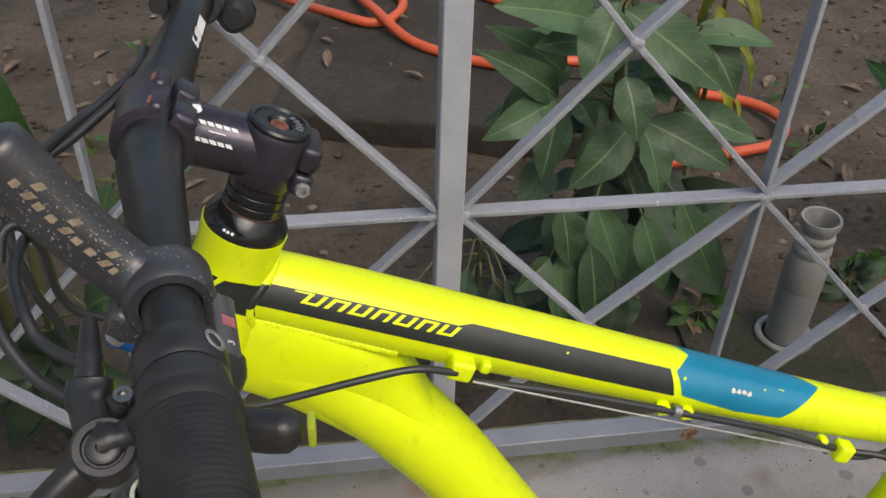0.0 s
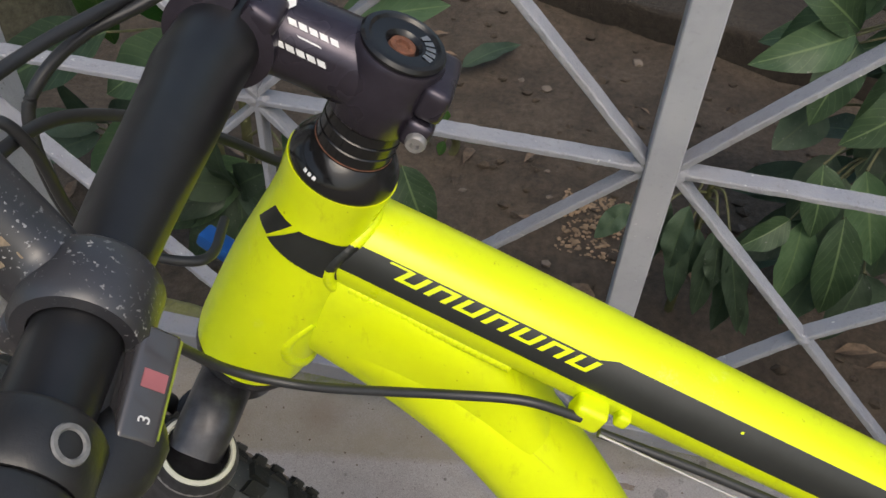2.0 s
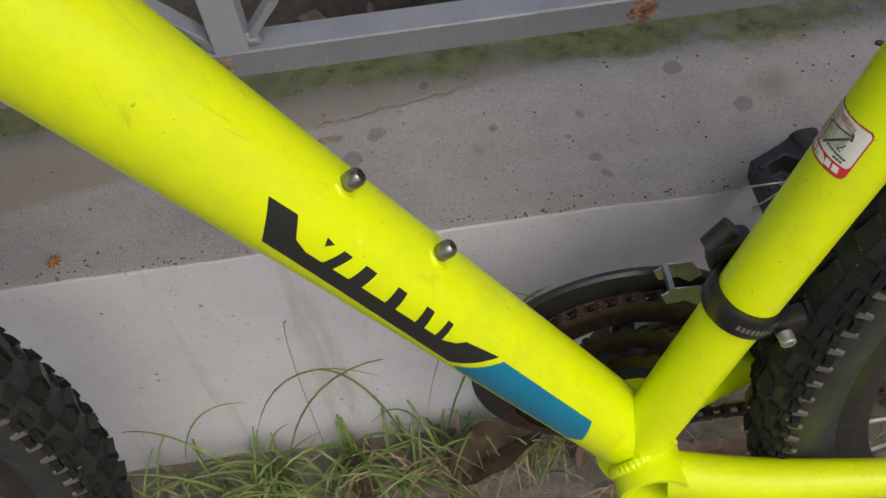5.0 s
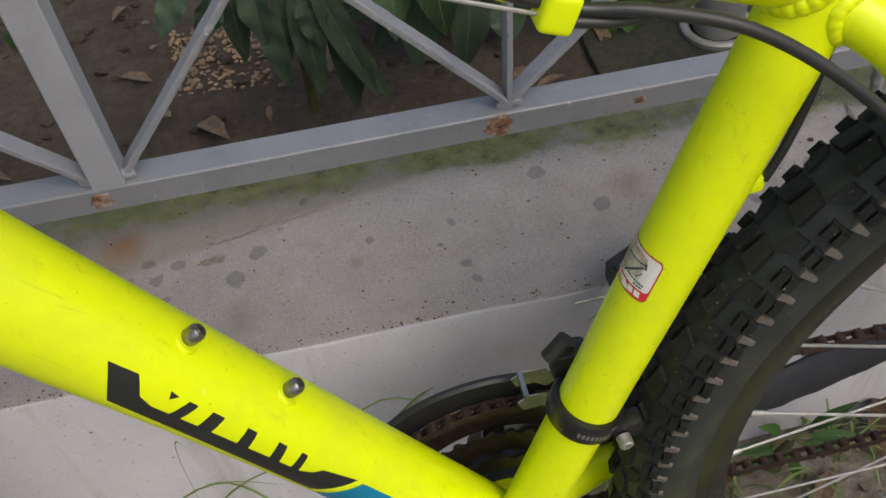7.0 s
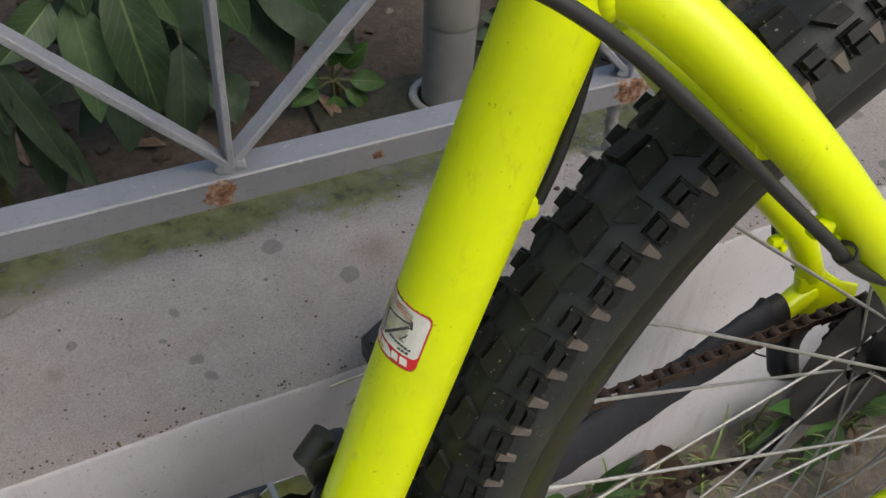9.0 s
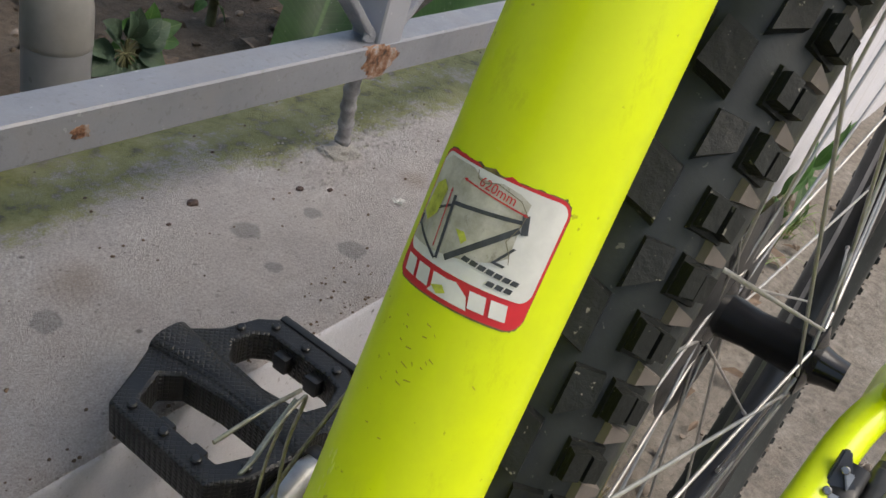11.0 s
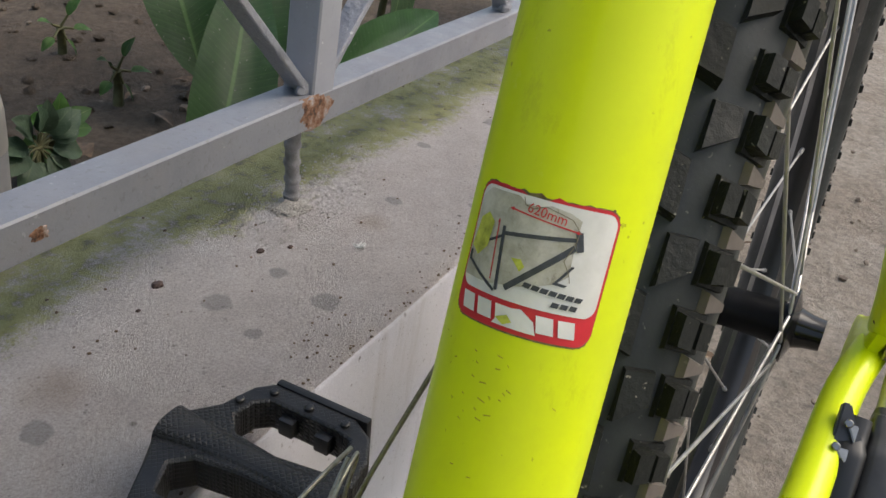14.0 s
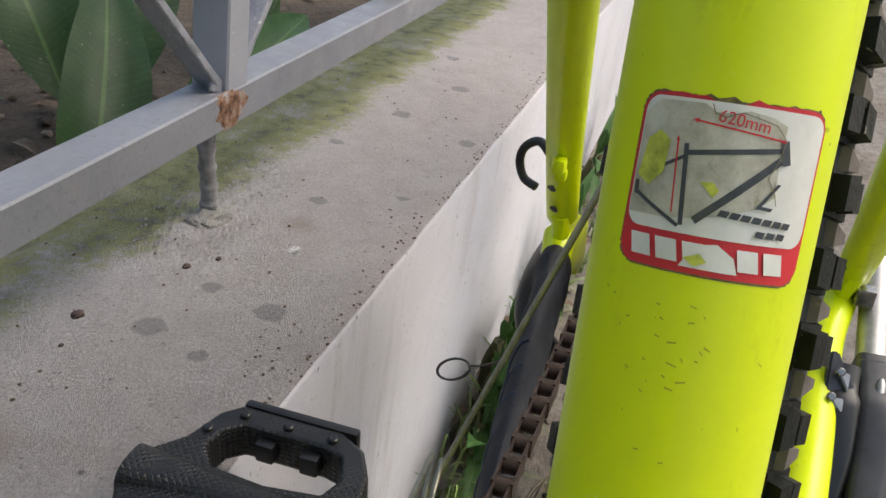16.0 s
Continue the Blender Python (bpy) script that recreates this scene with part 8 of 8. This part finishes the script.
bottle = thing("plastic_bottle", "cloudy white plastic bottle half full of water on a dark slab", "bottle")
bottle_at, bottle_up = (0.774, 0.530, 0.011), (-0.02, 0.0, 1)
part("foot", lathe([(0.0, 0.0), (0.0, 0.056), (0.004, 0.058), (0.011, 0.057), (0.014, 0.053), (0.013, 0.046), (0.010, 0.044)], bottle_at, bottle_up, 48), m_milk, bottle, "flared dusty white foot")
part("body", lathe([(0.008, 0.0), (0.008, 0.0378), (0.020, 0.0382), (0.080, 0.0388), (0.142, 0.0395)], bottle_at, bottle_up, 48), m_full, bottle, "greyer lower part holding water")
part("shoulder", lathe([(0.1420, 0.0395), (0.1435, 0.0403), (0.1500, 0.0405), (0.1900, 0.0399), (0.2040, 0.0378), (0.2150, 0.0336), (0.2200, 0.0315)], bottle_at, bottle_up, 48), m_milk, bottle)
part("neck", lathe([(0.2200, 0.0315), (0.2230, 0.0349), (0.2300, 0.0361), (0.2370, 0.0349), (0.2410, 0.0307), (0.2500, 0.0302), (0.2540, 0.0340), (0.2600, 0.0349), (0.2650, 0.0336), (0.2690, 0.0307), (0.2770, 0.0315), (0.2840, 0.0361), (0.2940, 0.0374), (0.3000, 0.0361), (0.2990, 0.0323), (0.2770, 0.0277), (0.2220, 0.0269)], bottle_at, bottle_up, 48), m_milk, bottle)
rosette("weed_plant", "small bushy weed with crinkled leaves beside the bottle", (0.955, 0.650, -0.03), (0.955, 0.640, 0.060), 15, 0.058, 0.036, M_LEAF_DULL, 15, 0.05)
rosette("weed_plant", "small bushy weed with crinkled leaves beside the bottle", (1.015, 0.690, -0.03), (1.010, 0.680, 0.050), 10, 0.050, 0.032, M_WEED, 16, 0.05)
canna = thing("canna_plant", "low plant with very broad bright green leaves behind the fence", "plant")
part("stem", stem_bm([(1.211, 0.52, -0.04), (1.211, 0.52, 0.071), (1.225, 0.534, 0.155)], 0.014, 0.010), M_STEM, canna)
for b, t, w in (((1.027, 0.407, 0.014), (1.309, 0.562, 0.325), 0.12), ((1.281, 0.647, 0.198), (1.069, 0.986, 0.396), 0.10), ((1.281, 0.562, 0.085), (1.663, 0.732, 0.466), 0.155), ((1.239, 0.591, 0.099), (1.324, 0.873, 0.438), 0.14), ((1.352, 0.477, 0.042), (1.776, 0.449, 0.17), 0.127)):
    part("leaf", leaf_bm(b, t, w, 0.08, (-0.35, -0.65, 0.65), 0.16, 0.04, 3.0, 16), M_CANNA, canna)

# ---------------------------------------------------------------- litter at the wall foot
bm = bmesh.new()
scatter_stones(bm, rs_, 240, (-0.6, 2.4), (-0.9, -0.14), lambda x, y: 0.0, 0.002, 0.007)
tagged(part("gravel", bm, M_STONE), "loose grit along the wall foot", "gravel", kind="stuff")
bm = bmesh.new()
scatter_leaves(bm, rs_, 110, (-0.5, 1.9), (-0.30, -0.135), lambda x, y: 0.0, 0.02, 0.07)
tagged(part("leaf_litter", bm, M_DEAD), "brown dead leaves and straw along the wall foot", "dead leaves", kind="stuff")

# dead leaves large enough to pick out
for x, y, z, L, a, w in ((0.10, -0.205, 0.03, 0.11, 0.4, 0.052), (0.03, -0.215, 0.02, 0.07, 2.2, 0.03), (0.66, -0.20, 0.01, 0.09, 1.2, 0.045)):
    d = Vector((math.cos(a), math.sin(a), 0.08))
    tagged(part("dead_leaf", leaf_bm((x, y, z), Vector((x, y, z)) + d * L, w, 0.12, (0, 0, 1), 0.35, 0.2, x * 9), M_DEAD), "curled brown fallen leaf on the ground", "dead leaf")




# ---------------------------------------------------------------- grass and weeds at the wall foot
def blade(bm, base, lean, height, reach, w, n=7, curl=1.0):
    rows = []
    d = Vector((math.cos(lean), math.sin(lean), 0))
    s = Vector((-d.y, d.x, 0))
    for i in range(n + 1):
        f = i / n
        c = Vector(base) + d * (reach * f ** 1.5) + Vector((0, 0, height * math.sin(f * math.pi * (0.5 + 0.22 * curl))))
        ww = w * (1 - f ** 1.6) * 0.5 + 0.0002
        rows.append((bm.verts.new(c - s * ww + Vector((0, 0, ww * 0.5))), bm.verts.new(c), bm.verts.new(c + s * ww + Vector((0, 0, ww * 0.5)))))
    for a, b in zip(rows, rows[1:]):
        bm.faces.new((a[0], a[1], b[1], b[0]))
        bm.faces.new((a[1], a[2], b[2], b[1]))


def grass(x0, x1, y0, y1, tufts, per, hgt, seed, mat, label, w=0.0032):
    q = random.Random(seed)
    bm = bmesh.new()
    for i in range(tufts):
        cx, cy = q.uniform(x0, x1), q.uniform(y0, y1)
        for j in range(q.randint(per // 2, per)):
            hh = hgt * q.uniform(0.35, 1.15)
            lean = q.uniform(0, 6.283) if q.random() < 0.45 else q.uniform(math.pi * 1.05, math.pi * 1.95)
            blade(bm, (cx + q.uniform(-0.012, 0.012), cy + q.uniform(-0.01, 0.01), -0.004), lean, hh, hh * q.uniform(0.5, 1.7), w * q.uniform(0.6, 1.2), 7, q.uniform(0.3, 1.3))
    return tagged(part("grass", bm, mat), label, "grass", kind="stuff")


grass(-0.34, 0.22, -0.20, -0.145, 34, 12, 0.070, 5, M_GRASS, "green grass tufts along the wall foot")
grass(-0.34, 0.30, -0.22, -0.14, 22, 10, 0.05, 6, M_STRAW, "dry straw among the grass at the wall foot", 0.002)
grass(0.30, 1.8, -0.20, -0.14, 40, 9, 0.06, 7, M_GRASS, "thin grass tufts along the wall foot")
grass(0.15, 0.9, -0.34, -0.15, 18, 6, 0.035, 8, M_STRAW, "dry straw on the ground by the wall", 0.002)
bm = bmesh.new()
for b, a, hgt, reach in (((-0.02, -0.155, 0), 0.5, 0.27, 0.02), ((-0.06, -0.16, 0), 0.25, 0.16, 0.16), ((-0.09, -0.16, 0), 0.1, 0.19, 0.14), ((-0.10, -0.17, 0), 2.8, 0.10, 0.12), ((0.0, -0.155, 0), 5.8, 0.12, 0.15), ((0.08, -0.15, 0), 6.2, 0.28, 0.14), ((0.10, -0.15, 0), 0.2, 0.24, 0.20), ((0.06, -0.15, 0), 2.9, 0.16, 0.10), ((-0.16, -0.165, 0), 0.4, 0.13, 0.09)):
    blade(bm, b, a, hgt, reach, 0.0032, 12, 0.9)
tagged(part("grass", bm, M_GRASS), "long arching grass blades in front of the wall", "grass", kind="stuff")
for k, (x, y, hgt) in enumerate(((0.945, -0.165, 0.035), (0.985, -0.155, 0.05), (0.91, -0.16, 0.01), (0.87, -0.165, 0.0), (0.90, -0.19, 0.02), (1.04, -0.165, 0.06), (0.55, -0.17, 0.04), (1.25, -0.16, 0.05), (1.6, -0.16, 0.05), (1.75, -0.165, 0.06))):
    rosette("weed_plant", "green weed with pointed leaves at the wall foot", (x, y, -0.01), (x, y, hgt + 0.03), 8, 0.095 if x > 0.8 else 0.055, 0.020 if x > 0.8 else 0.013, M_WEED, 60 + k, -0.25, (0, -0.3, 0.9))


# ---------------------------------------------------------------- marks on the wall
def spot(x, y, rx, ry, seed, mat, name, lift, label=""):
    """A thin uneven flake lying on the wall."""
    bm = bmesh.new()
    ring = []
    for i in range(34):
        a = 2 * math.pi * i / 34
        k = 1 + 0.45 * noise.noise(Vector((math.cos(a) * 2.3 + seed, math.sin(a) * 2.3, 0)))
        ring.append((Vector((x + rx * k * math.cos(a), y + ry * k * math.sin(a), LEDGE_Z - 0.002)), Vector((x + rx * 0.9 * k * math.cos(a), y + ry * 0.9 * k * math.sin(a), LEDGE_Z + 0.0006 + lift))))
    lo, hi = [bm.verts.new(a) for a, _ in ring], [bm.verts.new(b) for _, b in ring]
    for i in range(34):
        bm.faces.new((lo[i], lo[(i + 1) % 34], hi[(i + 1) % 34], hi[i]))
    bm.faces.new(hi)
    return part(name, bm, mat, wall, label)


# grit, droppings and a dead insect on the top of the wall
qs = random.Random(9)
bm = bmesh.new()
scatter_stones(bm, qs, 320, (-0.5, 1.6), (-0.12, 0.09), lambda x, y: LEDGE_Z + 0.0004, 0.0004, 0.0012)
tagged(part("grit", bm, M_DEAD), "dark crumbs and grit on top of the wall", "grit", kind="stuff")
bm = bmesh.new()
scatter_stones(bm, qs, 420, (-0.4, 1.5), (FACE_Y + 0.001, FACE_Y + 0.010), lambda x, y: LEDGE_Z - 0.0006, 0.0004, 0.0011)
scatter_stones(bm, qs, 26, (0.495, 0.555), (-0.114, -0.092), lambda x, y: LEDGE_Z + 0.0002, 0.0003, 0.0010)
tagged(part("grit", bm, M_DEAD), "brown crumbs along the worn edge of the wall", "grit", kind="stuff")
for x, y, r in ((0.500, -0.002, 0.0030), (0.573, -0.022, 0.0023), (0.591, -0.033, 0.0016), (0.474, -0.012, 0.0013)):
    bm = bmesh.new()
    bmesh.ops.create_icosphere(bm, subdivisions=3, radius=1.0)
    for v in bm.verts:
        k = r * (1 + 0.35 * noise.fractal(v.co * 1.9 + Vector((x * 90, 0, 0)), 0.8, 2.0, 3))
        v.co = Vector((x + v.co.x * k * 1.25, y + v.co.y * k, LEDGE_Z + r * 0.45 + v.co.z * k * 0.7))
    tagged(part("seed", bm, M_SEED), "dry dark brown seed lying on the wall", "seed")
bm = bmesh.new()
for i in range(11):
    a, e = qs.uniform(0, 6.283), qs.uniform(0.003, 0.008)
    o = Vector((0.622 + qs.uniform(-0.003, 0.003), -0.067 + qs.uniform(-0.002, 0.002), LEDGE_Z + 0.0012))
    add_rod(bm, o, o + Vector((math.cos(a) * e, math.sin(a) * e * 0.7, qs.uniform(0.0, 0.002))), 0.00045, 6)
tagged(part("fluff", bm, M_PAPER), "tiny tuft of white fluff stuck to the wall", "fluff")
bm = bmesh.new()
scatter_stones(bm, qs, 260, (0.58, 0.74), (-0.03, 0.035), lambda x, y: LEDGE_Z + 0.0004, 0.0004, 0.0013)
tagged(part("grit", bm, M_MORTAR), "pale mortar crumbs round the steel stub", "grit", kind="stuff")
bm = bmesh.new()
for i in range(9):
    a = i * 0.7
    add_rod(bm, (-0.169, -0.111, LEDGE_Z + 0.002), (-0.169 + math.cos(a) * 0.006, -0.111 + math.sin(a) * 0.006, LEDGE_Z + 0.001), 0.0006, 5)
bmesh.ops.create_icosphere(bm, subdivisions=2, radius=0.0028, matrix=Matrix.Translation((-0.169, -0.111, LEDGE_Z + 0.002)))
tagged(part("seed_husk", bm, plain("orange_brown_husk", (0.28, 0.12, 0.03), 0.8)), "tiny orange-brown husk on the wall", "husk")
# peeling skim of plaster: lifted ragged edges, and a hole where a piece has gone
def flake(x0, x1, rise, seed):
    bm = bmesh.new()
    n = max(8, int((x1 - x0) / 0.0016))
    cols = []
    for i in range(n + 1):
        x = x0 + (x1 - x0) * i / n
        e = max(0.0, math.sin(math.pi * i / n)) ** 0.5
        w = noise.fractal(Vector((x * 110, seed, 0)), 0.9, 2.0, 4)
        y = -0.0205 + 0.18 * (x + 0.017) + 0.0040 * w + 0.004 * (1 - e)
        lift = rise * e * (0.8 + 0.5 * noise.noise(Vector((x * 160, seed, 3))))
        cols.append([bm.verts.new(p) for p in ((x, y + 0.0012, LEDGE_Z - 0.001), (x, y, LEDGE_Z + lift), (x, y + 0.004 * e + 0.001, LEDGE_Z + 0.0002 + lift * 0.75), (x, y + 0.012 * e + 0.002, LEDGE_Z - 0.0006))])
    for a, b in zip(cols, cols[1:]):
        for k in range(3):
            bm.faces.new((a[k], b[k], b[k + 1], a[k + 1]))
    bmesh.ops.recalc_face_normals(bm, faces=bm.faces)
    part("peeling_plaster", bm, M_LEDGE, wall, "lifted ragged edge of a cement skim")


for x0, x1, rise, sd in ((-0.008, 0.034, 0.0014, 1.0), (0.030, 0.098, 0.0042, 5.0), (0.094, 0.152, 0.0032, 9.0), (0.150, 0.205, 0.0011, 13.0)):
    flake(x0, x1, rise, sd)
spot(0.042, -0.026, 0.013, 0.0042, 52.0, M_CRACK, "bare_patch", 0.0001, "brown patch where the skim has flaked off")
